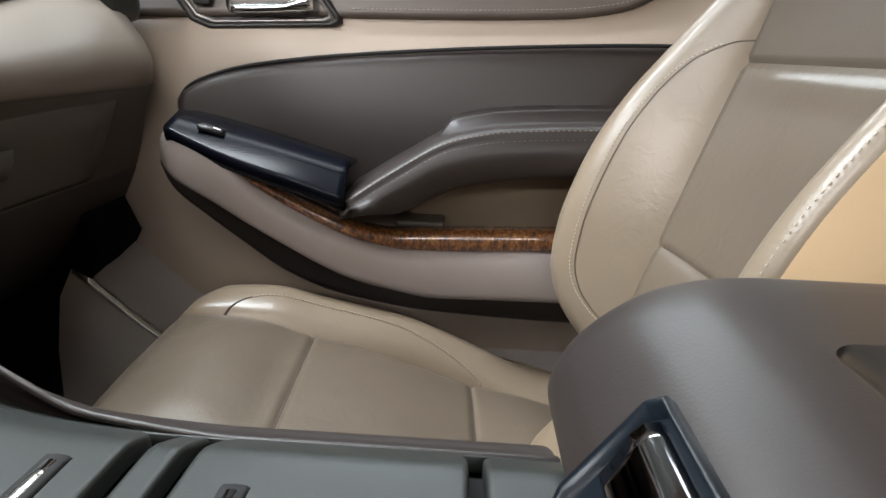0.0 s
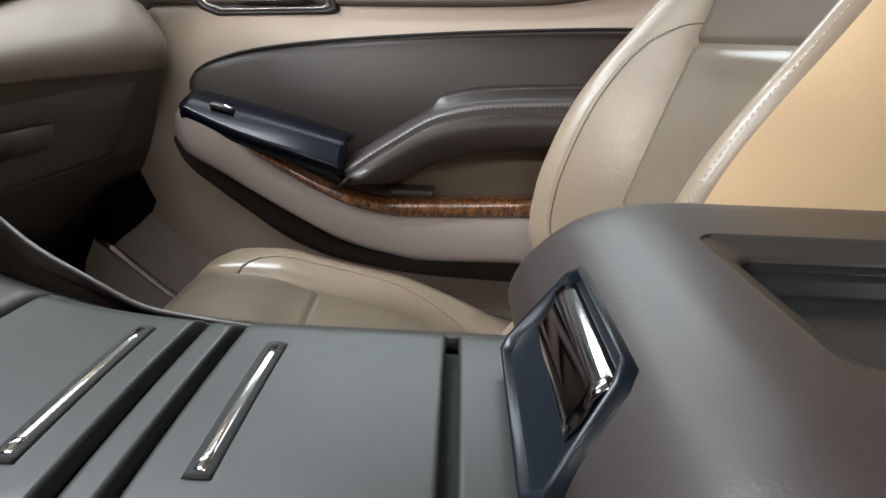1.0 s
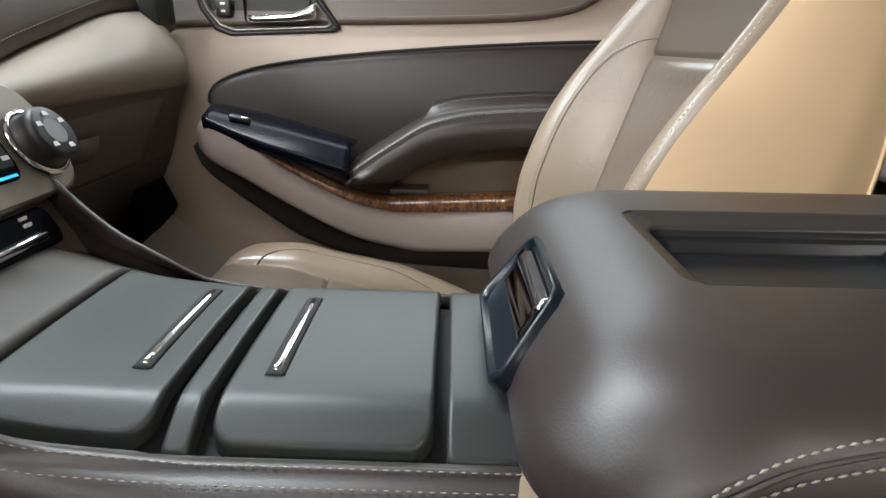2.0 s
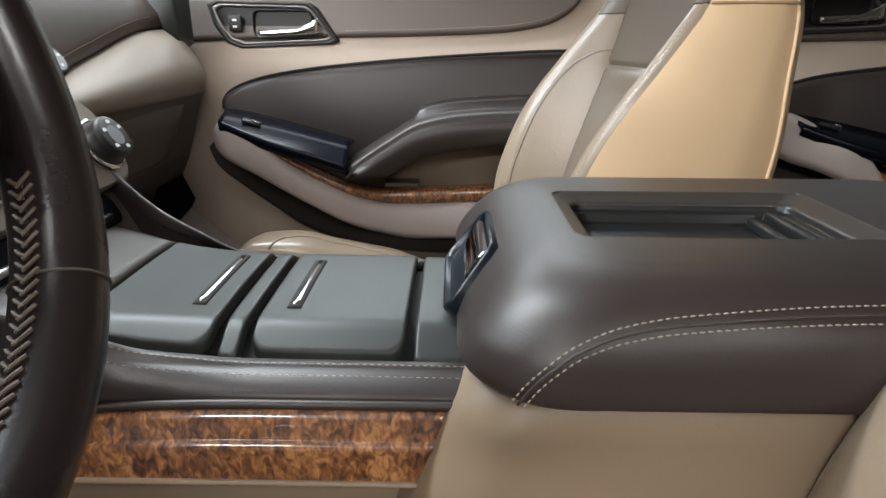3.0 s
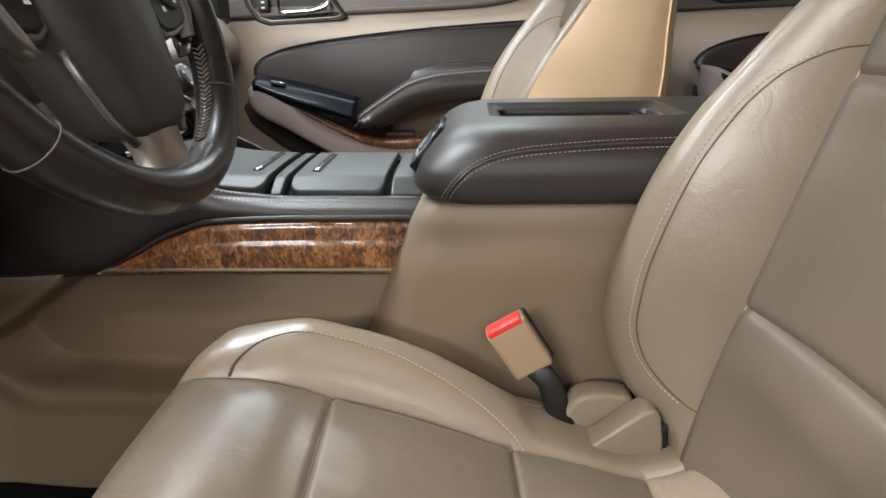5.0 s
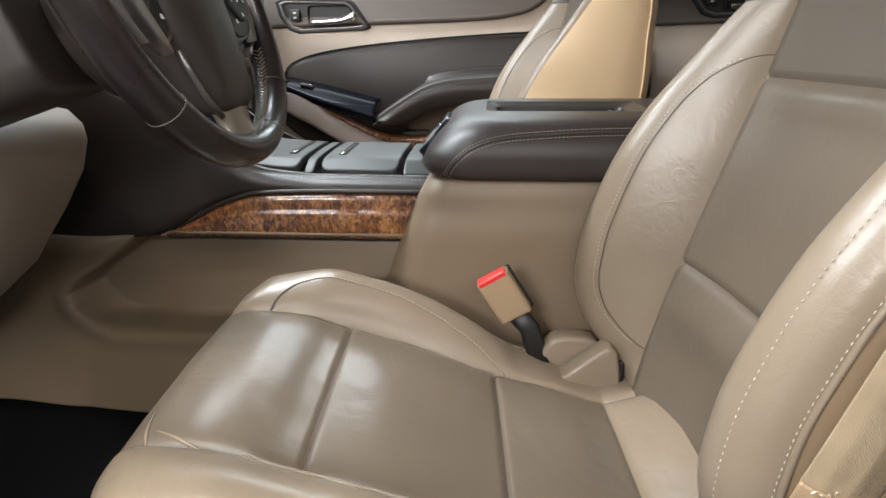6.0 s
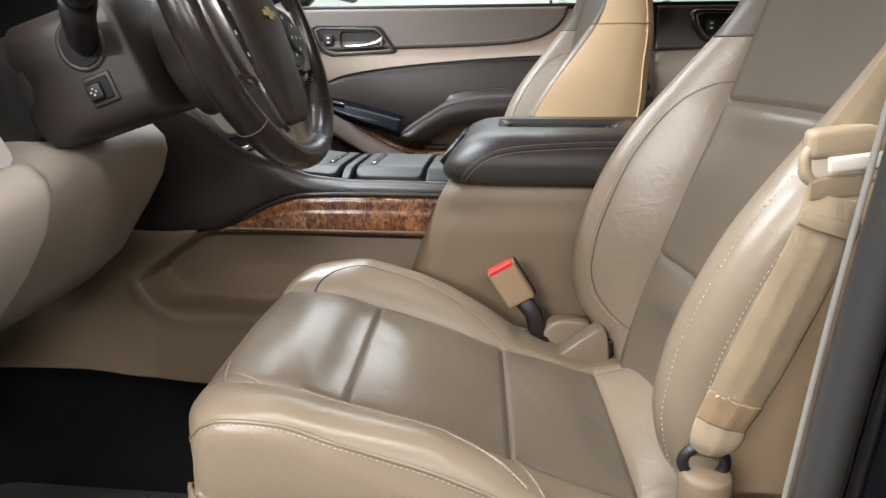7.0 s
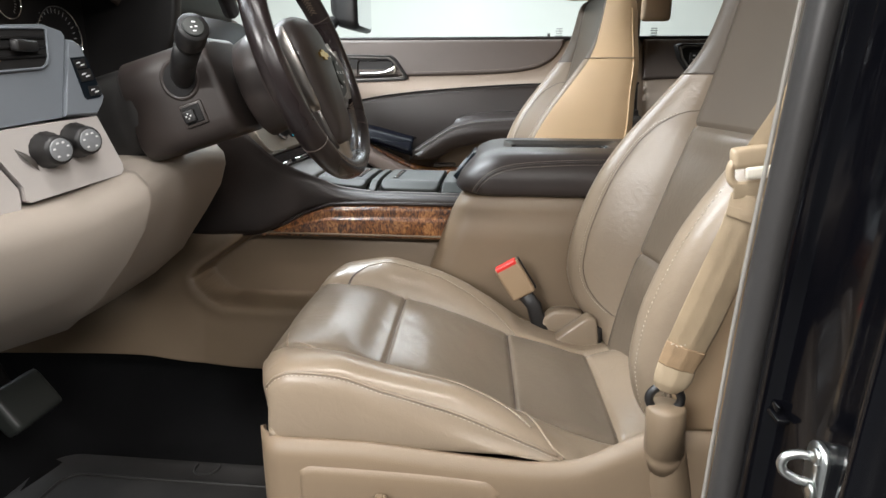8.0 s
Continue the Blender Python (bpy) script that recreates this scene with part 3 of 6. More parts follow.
    # headrest on two posts
    for k in (-0.07, 0.07):
        part("headrest_post", tube(bmesh.new(), [w((k, 0.515, 0.93)), w((k, 0.525, 1.02))], 0.006, 8), CHROME, top)
    bm = bmesh.new()
    rws = []
    for k in range(13):
        v = k / 12
        z = 0.965 + 0.17 * v
        sc = math.sin(math.pi * (0.12 + 0.76 * v)) ** 0.22
        rws.append([w((p[0], p[1], z)) for p in [(q[0] * sc, 0.52 + q[1] * sc) for q in rounded(-0.145, 0.145, -0.105, 0.085, 0.05, 8)]])
    rows_mesh(bm, rws, ring=True, cap=True)
    part("headrest", bm, LIT_SIDE, top)

    # plastic valance and sled under the cushion
    base = bmesh.new()
    rws = []
    for z, inset in ((0.412, 0.010), (0.406, 0.002), (0.36, 0.0), (0.25, 0.006), (0.16, 0.03)):
        rws.append([wc((q[1], q[0], z - 0.42 * max(0.0, q[0] - 0.06) * (z - 0.16) / 0.252)) for q in rounded(-0.108 + inset, 0.38 - inset, -0.208 + inset, 0.208 - inset, 0.022, 7)])
    rows_mesh(base, rws, ring=True, cap=True)
    part("seat_base", base, TAN, top, "tan plastic valance under the cushion")
    for s in (-0.17, 0.17):
        part("seat_rail", box(bmesh.new(), (0.15 + qx, qy + s, 0.145), (0.46, 0.04, 0.06), 0.006), BLACK, top)
    return top


driver_seat = seat("driver_seat", "taupe leather bucket seat with worn glossy bolsters", 1, (0.0, -0.38, 0.0), (0.0, -0.41, 0.0), (0.105, 0.05), 1.0)
ROLL[1] = 0.014
passenger_seat = seat("passenger_seat", "taupe leather bucket seat with beige side panels", -1, (-0.13, 0.397, 0.036), (-0.149, 0.397, -0.018), (0.10, 0.05), 1.15)

# ---- centre console ----
console = thing("center_console", "brown and tan console with burl wood and lidded bins", "console", (0, 0, 0.13))
DECK_Z = cv((-0.46, 0.66), (-0.30, 0.642), (-0.26, 0.637), (-0.22, 0.631), (-0.17, 0.624), (-0.10, 0.620), (0.0, 0.619), (0.09, 0.618))
WING_Z = cv((-0.50, 0.83), (-0.40, 0.775), (-0.33, 0.728), (-0.30, 0.706), (-0.255, 0.664), (-0.22, 0.643), (-0.18, 0.626), (-0.14, 0.610), (0.09, 0.59))
DECK_W = cv((-0.46, 0.145), (-0.33, 0.143), (-0.27, 0.135), (-0.21, 0.116), (-0.14, 0.102), (-0.06, 0.099), (0.09, 0.099))
FLANK_Z = cv((-0.60, 0.515), (-0.42, 0.517), (-0.30, 0.524), (-0.25, 0.543), (-0.20, 0.568), (-0.15, 0.582), (-0.05, 0.585), (0.09, 0.585))


def deck(x, y, up=0.0):
    """The gently crowned top of the console."""
    e = abs(y) / DECK_W(x)
    return (x, y, DECK_Z(x) + up - 0.003 * e * e - 0.050 * (math.sqrt((e - 0.72) ** 2 + 0.0006) + e - 0.72) / 2)


def deck_patch(x0, x1, half0, half1, up, r=0.012, skirt=0.010, slant=0.0):
    """A rounded panel lying on the deck; its rim rolls over and drops by skirt."""
    bm = bmesh.new()
    rows = []
    cx0, cy0 = (x0 + x1) / 2, (half1 - half0) / 2
    base = fine(rounded(x0, x1, -half0, half1, r, 10))

    def shape(inset):
        return [(cx0 + (x - cx0) * (1 - 2 * inset / (x1 - x0)), cy0 + (y - cy0) * (1 - 2 * inset / (half0 + half1))) for x, y in base]

    for inset, drop in ((0.0, skirt), (0.0, 0.0025), (0.0005, 0.0009), (0.0016, 0.0), (0.003, 0.0)):
        rows.append([(p[0], p[1], drop) for p in shape(inset)])
    full = []
    for row in rows:
        full.append([Vector(deck(x + slant * abs(y), y, up)) - Vector((0, 0, d)) for x, y, d in row])
    rows_mesh(bm, full, ring=True)
    # crowned top, filled as shrinking rings
    inner = [(p[0], p[1]) for p in rows[-1]]
    cx, cy = (x0 + x1) / 2, (half1 - half0) / 2
    rings = []
    for f in [1 - k / 22 for k in range(23)]:
        rings.append([deck(cx + (x - cx) * f + slant * abs(cy + (y - cy) * f), cy + (y - cy) * f, up) for x, y in inner])
    rows_mesh(bm, rings, ring=True)
    bmesh.ops.remove_doubles(bm, verts=bm.verts, dist=1e-5)
    return bm


# dark recess under the gaps
bm = bmesh.new()
rows_mesh(bm, [[deck(x, y * DECK_W(x), -0.009) for y in (-1, -0.5, 0, 0.5, 1)] for x in [-0.30 + 0.39 * k / 30 for k in range(31)]])
part("recess", bm, GAP, console)
part("storage_lid", deck_patch(-0.194, -0.101, 0.0925, 0.097, 0.003, 0.015), LID, console, "dark lid with a chrome pull slit")
part("storage_lid", deck_patch(-0.072, 0.0375, 0.0945, 0.099, 0.003, 0.013), LID, console, "dark lid with a chrome pull slit")
part("divider_bar", deck_patch(-0.0935, -0.0795, 0.0985, 0.0985, 0.002, 0.004), LID, console)
part("rear_deck", deck_patch(0.0445, 0.088, 0.098, 0.098, 0.002, 0.004), LID, console)
lids = [o for o in console.children if o.name.startswith("storage_lid")]
for lid, x, y0, y1 in ((lids[0], -0.122, -0.048, 0.054), (lids[1], -0.0490, -0.050, 0.045)):
    line = [Vector(deck(x, y0 + (y1 - y0) * k / 10, 0.0040)) for k in range(11)]
    bm = tube(bmesh.new(), line, 0.0026, 8, flat=0.35, up=(0, 0, 1))
    part("pull_slit", bm, CHROME, lid, "chrome pull slit")
    bm = tube(bmesh.new(), [p - Vector((0, 0, 0.0013)) for p in [line[0] + (line[0] - line[1]) * 0.35] + line + [line[-1] + (line[-1] - line[-2]) * 0.35]], 0.0060, 8, flat=0.3, up=(0, 0, 1))
    part("slit_recess", bm, GAP, lid)
# narrow border between the lids and the padded flank
for s in (-1, 1):
    bm = bmesh.new()
    rows_mesh(bm, [[Vector(deck(x, s * y, 0.002)) - Vector((0, 0, d)) for y, d in ((0.0975 if x < -0.1 else 0.0985, 0.009), (0.0975 if x < -0.1 else 0.0985, 0.0008), (0.0984 if x < -0.1 else 0.0992, 0.0), (DECK_W(x) + 0.003, 0.0))] for x in [-0.21 + 0.298 * k / 40 for k in range(41)]])
    part("deck_border", bm, LID, console)
# front slope up to the centre stack
bm = bmesh.new()
rows_mesh(bm, [[deck(x, y * (DECK_W(x) - 0.002), 0.002) for y in [-1 + k / 8 for k in range(17)]] for x in [-0.34 + 0.140 * k / 16 for k in range(17)]])
thicken(bm, 0.012, (0, 0, 1))
part("front_slope", bm, SLOPE, console)

for side, nm in ((-1, "driver"), (1, "passenger")):
    # padded leather flank between the deck and the wood
    rows = []
    for k in range(61):
        x = -0.50 + 0.587 * k / 60
        zt, zb, wd = max(WING_Z(x), deck(x, DECK_W(x))[2]), FLANK_Z(x), DECK_W(x)
        out = max(0.124, wd + 0.004)
        row = []
        for v in [j / 16 for j in range(17)]:
            groove = 0.003 * math.exp(-(((v - 0.14) / 0.035) ** 2)) if x > -0.3 else 0.0
            y = wd + 0.001 + (out - wd) * math.sin(v * math.pi / 2) ** 0.8 + 0.004 * math.sin(math.pi * v) - groove - 0.006 * max(0.0, (v - 0.9) / 0.1)
            row.append((x, side * y, zt + 0.002 + (zb - zt) * v - 0.002 * v))
        rows.append(row)
    bm = bmesh.new()
    rows_mesh(bm, rows)
    thicken(bm, 0.003, (0, side, 0))
    flank = part("padded_flank", bm, BROWN, console, "dark brown stitched leather flank")
    for v in (0.05, 0.24) if side < 0 else ():
        line = []
        for k in range(80):
            x = -0.17 + 0.252 * k / 79
            zt, zb, wd = max(WING_Z(x), deck(x, DECK_W(x))[2]), FLANK_Z(x), DECK_W(x)
            out = max(0.124, wd + 0.004)
            y = wd + 0.001 + (out - wd) * math.sin(v * math.pi / 2) ** 0.8 + 0.004 * math.sin(math.pi * v)
            line.append((x, side * (y + 0.0008), zt + 0.0026 + (zb - zt) * v))
        part("stitching", stitches(line, 0.0030, 0.0022, 0.00035), THREAD_DIM, flank)
    # rolled lower lip
    line = [(x, side * 0.127, FLANK_Z(x) + 0.001) for x in [-0.44 + 0.52 * k / 50 for k in range(51)]]
    part("lip", tube(bmesh.new(), line, 0.0035, 8), BROWN, flank)
    # burl wood strip
    bm = bmesh.new()
    rows = []
    for k in range(50):
        u = k / 49
        row = []
        for v, out in ((0, 0.0), (0.02, 0.0022), (0.12, 0.0036), (0.3, 0.0048), (0.48, 0.0058), (0.55, 0.0063), (0.575, 0.0061), (0.595, 0.0057), (0.613, 0.0050), (0.629, 0.0041), (0.643, 0.0032), (0.652, 0.0029), (0.70, 0.0028), (0.80, 0.0026), (0.87, 0.0021), (0.91, 0.0013), (0.94, 0.0002), (0.97, -0.0014), (1, -0.0034)):
            x1 = 0.072 - 0.022 * (1 - v)
            x = -0.292 + (x1 + 0.292) * u
            zb, zt = 0.521, FLANK_Z(x) - 0.002
            z = zb + max(0.0005, zt - zb) * v
            row.append((x, side * (0.1285 + out), z))
        rows.append(row)
    rows_mesh(bm, rows)
    thicken(bm, 0.003, (0, side, 0))
    part("wood_strip", bm, WOOD, console, "glossy burl walnut trim strip")
    # tan lower side with its map pocket
    pocket = [(-0.330, 0.515), (-0.405, 0.462), (-0.418, 0.445), (-0.412, 0.428), (-0.385, 0.403), (-0.360, 0.393), (0.06, 0.397), (0.06, 0.60), (-0.28, 0.60)]

    def inside(x, z):
        best, odd = 9.0, False
        for (ax, az), (bx, bz) in zip(pocket, pocket[1:] + pocket[:1]):
            if (az > z) != (bz > z) and x < (bx - ax) * (z - az) / (bz - az) + ax:
                odd = not odd
            t = max(0.0, min(1.0, ((x - ax) * (bx - ax) + (z - az) * (bz - az)) / ((bx - ax) ** 2 + (bz - az) ** 2)))
            best = min(best, math.hypot(x - ax - t * (bx - ax), z - az - t * (bz - az)))
        return best if odd else -best

    LOW_Z = cv((-0.86, 0.306), (-0.62, 0.303), (-0.52, 0.299), (-0.42, 0.285), (-0.30, 0.278), (0.1, 0.278))
    bm = bmesh.new()
    rows = []
    for k in range(241):
        x = -0.86 + 0.95 * k / 240
        row = []
        for j in range(97):
            z = LOW_Z(x) + (0.530 - LOW_Z(x)) * j / 96
            d = inside(x, z)
            flare = 0.018 * min(1.0, max(0.0, (0.531 - z) / 0.008)) + 0.028 * min(1.0, max(0.0, (0.52 - z) / 0.12)) ** 0.8 + 0.05 * max(0.0, (0.40 - z) / 0.2) ** 1.3 + 0.05 * max(0.0, (-0.40 - x) / 0.4)
            drop = min(1.0, max(0.0, (d + 0.001) / 0.005)) * min(1.0, max(0.0, (0.526 - z) / 0.008))
            lip = 0.004 * math.exp(-(((d + 0.012) / 0.012) ** 2))
            row.append((x, side * (0.128 + flare + lip - (0.058 + 0.3 * flare) * drop), z))
        rows.append(row)
    rows_mesh(bm, rows)
    thicken(bm, 0.004, (0, side, 0))
    part("lower_side", bm, TAN, console, "tan plastic side panel with a shallow map pocket")

# rear body under the armrest
bm = bmesh.new()
rows = []
for z, fx, hw in ((0.14, -0.03, 0.180), (0.30, -0.02, 0.178), (0.40, 0.000, 0.174), (0.47, 0.026, 0.171), (0.53, 0.047, 0.169), (0.552, 0.055, 0.169), (0.560, 0.058, 0.1665), (0.585, 0.068, 0.165), (0.606, 0.082, 0.163), (0.613, 0.092, 0.158)):
    rows.append([(p[0], p[1], z) for p in rounded(fx, 0.56, -hw, hw, 0.045, 9)])
rows_mesh(bm, rows, ring=True, cap=True)
part("rear_body", bm, TAN, console, "tan plastic bin body under the armrest")

# armrest lid, a padded slab with a tray sunk into its top
prof = ((0.612, 0.010, 0.016), (0.616, 0.002, 0.006), (0.626, 0.0, 0.0), (0.640, 0.0005, 0.005), (0.652, 0.003, 0.014), (0.662, 0.008, 0.023), (0.671, 0.016, 0.033), (0.678, 0.027, 0.045), (0.683, 0.042, 0.058), (0.6855, 0.062, 0.072))
pz, pi, pf = (cv(*[(k, row[c]) for k, row in enumerate(prof)]) for c in range(3))
rows = [[(p[0], p[1], pz(k / 4)) for p in rounded(0.074 + pf(k / 4), 0.56 - pi(k / 4), -0.176 + pi(k / 4), 0.176 - pi(k / 4), 0.062 - pi(k / 4) * 0.3, 24)] for k in range(37)]
rim = [(p[0], p[1], 0.6862) for p in rounded(0.156, 0.379, -0.072, 0.063, 0.016, 24)]
bm = bmesh.new()
rows_mesh(bm, rows + [rim], ring=True)
arm = part("armrest_lid", bm, BROWN, console, "dark brown padded armrest lid with stitched edge")
bm = bmesh.new()


def tray_row(inset, z):
    return [(p[0], p[1], z) for p in rounded(0.156 + inset, 0.379 - inset * 1.15, -0.072 + inset, 0.063 - inset, 0.012, 24)]


rows_mesh(bm, [rim] + [tray_row(i, z) for i, z in ((0.0010, 0.6860), (0.0030, 0.6848), (0.0060, 0.6832), (0.0125, 0.6800), (0.0150, 0.6788), (0.0156, 0.6770))], ring=True)
part("tray_lip", bm, TRAY_LIP, arm, "brown sloping plastic lip of the tray")
bm = bmesh.new()
tray = [tray_row(i, z) for i, z in ((0.0150, 0.6780), (0.0158, 0.6735), (0.0165, 0.6722), (0.0195, 0.6716), (0.0208, 0.6705), (0.0215, 0.6640), (0.0235, 0.6622), (0.030, 0.6618))]
rows_mesh(bm, tray, ring=True)
bm.faces.new([bm.verts.new((*p[:2], 0.6618)) for p in tray[-1]])
part("tray", bm, TRAY, arm, "sunk dark plastic tray")
bm = bmesh.new()
box(bm, (0.327, -0.002, 0.666), (0.010, 0.075, 0.010), 0.003)
box(bm, (0.341, -0.002, 0.669), (0.008, 0.078, 0.014), 0.003)
part("tray_step", bm, TRAY, arm)
SEAM = cv((0.108, 0.617), (0.114, 0.628), (0.124, 0.640), (0.140, 0.652), (0.165, 0.661), (0.20, 0.666), (0.30, 0.671), (0.46, 0.673))


def arm_side(x, z):
    i = cv(*[(a, b) for a, b, _ in prof])(z)
    y = 0.176 - i
    if x < 0.13:
        y -= 0.02 * ((0.13 - x) / 0.05) ** 2
    return y


for side in (-1, 1):
    for off in (-0.0036, 0.0, 0.0036):
        line = []
        for k in range(110):
            x = 0.1085 + 0.36 * (k / 109) ** 1.25
            dx, dz = (SEAM(x + 0.001) - SEAM(x)), -0.001
            ln = math.hypot(dx, dz)
            px, pz = x - dx / ln * off, SEAM(x) - dz / ln * off
            pz = max(0.615, pz)
            line.append((px, side * (arm_side(px, pz) + 0.0009), pz))
        if off:
            part("stitching", stitches(line, 0.0034, 0.0013, 0.0007), THREAD_ARM, arm, "pale double stitching")
        else:
            part("seam", tube(bmesh.new(), line, 0.0011, 6), BROWN_PLASTIC, arm)
# latch in the slanting nose
lt = Matrix.Rotation(radians(40), 3, "Y")
bm = bmesh.new()
outer = [(-0.068, -0.029), (0.038, -0.029), (0.044, -0.023), (0.050, 0.019), (0.045, 0.026), (-0.044, 0.026), (-0.052, 0.020), (-0.074, -0.020)]


def on_nose(a, b, h):
    return Vector((0.0870, 0.0, 0.6490)) + lt @ Vector((-h, a, b))


def ring_of(f, h):
    return [on_nose(-0.010 + (a + 0.010) * f, (b) * f, h) for a, b in outer]


rows_mesh(bm, [ring_of(1.03, -0.004), ring_of(1.01, 0.0045), ring_of(0.97, 0.0062), ring_of(0.93, 0.0056), ring_of(0.88, 0.0005)], ring=True)
latch = part("latch_bezel", bm, BEZEL, arm, "dark bezel round a chrome latch")
bm = bmesh.new()
bm.faces.new([bm.verts.new(p) for p in ring_of(0.90, 0.0015)])
part("latch_well", bm, BEZEL, latch)
bm = bmesh.new()
rows = []
for k in range(13):
    u = -0.052 + 0.090 * k / 12
    rows.append([on_nose(u, b, 0.0028 + h * 0.8) for b, h in ((-0.010, -0.003), (-0.007, 0.0006), (-0.002, 0.0010), (0.004, 0.0026), (0.010, 0.0054), (0.016, 0.0050), (0.020, 0.001), (0.0205, -0.004))])
rows_mesh(bm, rows)
thicken(bm, 0.0012, (-1, 0, 0.5))
part("latch_lever", bm, DARK_CHROME, latch, "curved chrome latch lever")

# ---- passenger door ----
def door(name, label, dx, x_front, x_rear, rear=False):
    top = thing(name, label, "car door", (0.0 + dx, 0.75, 0.25), "passenger side doors")
    mv = Matrix.Translation((dx, 0, 0))

    def put(nm, bm, mat, parent=top, text="", **kw):
        bm.transform(mv)
        return part(nm, bm, mat, parent, text, **kw)

    base_y = cv((0.20, 0.735), (0.44, 0.735), (0.52, 0.745), (0.70, 0.752), (0.78, 0.775), (0.83, 0.795), (0.92, 0.815))
    put("door_panel", band(bmesh.new(), x_front, x_rear, lambda x: 0.22, lambda x: 0.925, lambda x, z: base_y(z), 50, 40, 0.03, 0.02, 0.02), DOOR_TAUPE, text="taupe moulded door panel")
    line = cv((-0.60, 0.80), (-0.18, 0.812), (0.0, 0.816), (0.161, 0.823), (0.24, 0.835), (0.29, 0.858), (0.325, 0.900), (0.33, 0.915))
    upper = put("upper_trim", band(bmesh.new(), max(x_front, -0.46), 0.33, line, lambda x: 0.924, lambda x, z: base_y(z) - 0.012, 50, 14, 0.006, 0.010), BROWN_MID, text="brown stitched upper door trim")
    put("stitching", stitches([(x, base_y(line(x) + 0.013) - 0.0135, line(x) + 0.013) for x in [-0.14 + 0.42 * k / 60 for k in range(61)]], 0.004, 0.0026, 0.0006), THREAD_DIM, upper)
    put("window_seal", box(bmesh.new(), ((x_front + x_rear) / 2, 0.828, 0.928), (x_rear - x_front, 0.03, 0.010), 0.003), BLACK)
    # insert
    hi = cv((-0.376, 0.692), (-0.366, 0.708), (-0.345, 0.722), (-0.29, 0.740), (-0.19, 0.756), (-0.05, 0.770), (0.10, 0.781), (0.30, 0.790), (0.60, 0.792))
    lo = cv((-0.376, 0.684), (-0.34, 0.655), (-0.12, 0.565), (0.0, 0.56), (0.6, 0.56))
    put("insert", band(bmesh.new(), -0.376, x_rear - 0.03, lo, hi, lambda x, z: 0.722 + 0.030 * ((z - 0.60) / 0.19) ** 2 - 0.02 * max(0, (-0.25 - x) / 0.12), 60, 18, 0.010, 0.014), BROWN, text="dark brown leather door insert")
    put("insert_groove", tube(bmesh.new(), [(x, 0.752 - 0.022 * max(0, (-0.25 - x) / 0.12), hi(x) + 0.002) for x in [-0.376 + (x_rear - 0.03 + 0.376) * (k / 60) ** 1.5 for k in range(61)]], 0.003, 6), GAP)
    # armrest roll
    zt = cv((-0.122, 0.592), (-0.054, 0.636), (0.013, 0.672), (0.08, 0.685), (0.204, 0.692), (0.6, 0.70))
    zb = cv((-0.122, 0.572), (-0.061, 0.572), (0.016, 0.604), (0.10, 0.620), (0.177, 0.625), (0.6, 0.635))
    yf = cv((-0.122, 0.574), (-0.054, 0.596), (0.013, 0.610), (0.2, 0.616), (0.6, 0.62))
    rows = []
    for k in range(50):
        x = -0.122 + (x_rear - 0.04 + 0.122) * (k / 49) ** 1.3
        a, b, f = zt(x), zb(x), yf(x)
        h = a - b
        end = 0.016 * max(0.0, 1 - (x + 0.122) / 0.012) ** 2
        ledge = min(1.0, max(0.0, (x + 0.004) / 0.010))
        rows.append([(x, y + end, z) for y, z in ((0.735, a + 0.004 + 0.015 * ledge), (f + 0.075, a + 0.004 + 0.0145 * ledge), (f + 0.060, a + 0.004 + 0.014 * ledge), (f + 0.058, a + 0.004 + 0.012 * ledge), (f + 0.052, a + 0.004), (f + 0.022, a + 0.003), (f + 0.008, a), (f + 0.003, a - 0.004), (f + 0.005, a - 0.0075), (f - 0.001, a - 0.013), (f - 0.004, a - 0.020), (f - 0.006, a - h * 0.45), (f - 0.002, b + h * 0.2), (f + 0.012, b + 0.004), (f + 0.03, b), (0.735, b + 0.012))])
    bm = bmesh.new()
    rows_mesh(bm, rows)
    arm_pad = put("armrest", bm, BROWN, text="brown padded armrest with double stitching")
    for off, dz in ((0.0005, -0.0012), (0.0, -0.0125)):
        put("stitching", stitches([(x, yf(x) + off, zt(x) + dz) for x in [-0.118 + (x_rear + 0.06) * k / 90 for k in range(91)]], 0.004, 0.0026, 0.0006), THREAD_DIM, arm_pad)
    # switch plate
    rows = []
    zn, yn = cv((-0.348, 0.674), (-0.319, 0.663), (-0.245, 0.640), (-0.181, 0.624), (-0.118, 0.606)), cv((-0.345, 0.618), (-0.25, 0.592), (-0.118, 0.573))
    zf, yb = cv((-0.355, 0.690), (-0.298, 0.680), (-0.238, 0.668), (-0.178, 0.654), (-0.112, 0.638)), cv((-0.352, 0.672), (-0.25, 0.650), (-0.112, 0.622))
    for k in range(25):
        x = -0.348 + 0.234 * k / 24
        rows.append([(x, yn(x) + 0.004, zn(x) - 0.020), (x, yn(x), zn(x) - 0.012), (x, yn(x) - 0.001, zn(x) - 0.004), (x, yn(x) + 0.003, zn(x)), (x, (yn(x) + yb(x)) / 2, (zn(x) + zf(x)) / 2), (x, yb(x) - 0.004, zf(x)), (x, yb(x), zf(x) - 0.003), (x, yb(x) + 0.05, zf(x) - 0.006)])
    bm = bmesh.new()
    rows_mesh(bm, rows)
    thicken(bm, 0.006, (0, -0.6, 1))
    plate = put("switch_plate", bm, PIANO, text="glossy blue-black window switch plate")
    bm = bmesh.new()
    box(bm, (-0.292, 0.632, 0.6690), (0.034, 0.018, 0.008), 0.004, Matrix.Rotation(radians(14), 3, "Y"))
    sw = put("window_switch", bm, BLACK, plate)
    bm = bmesh.new()
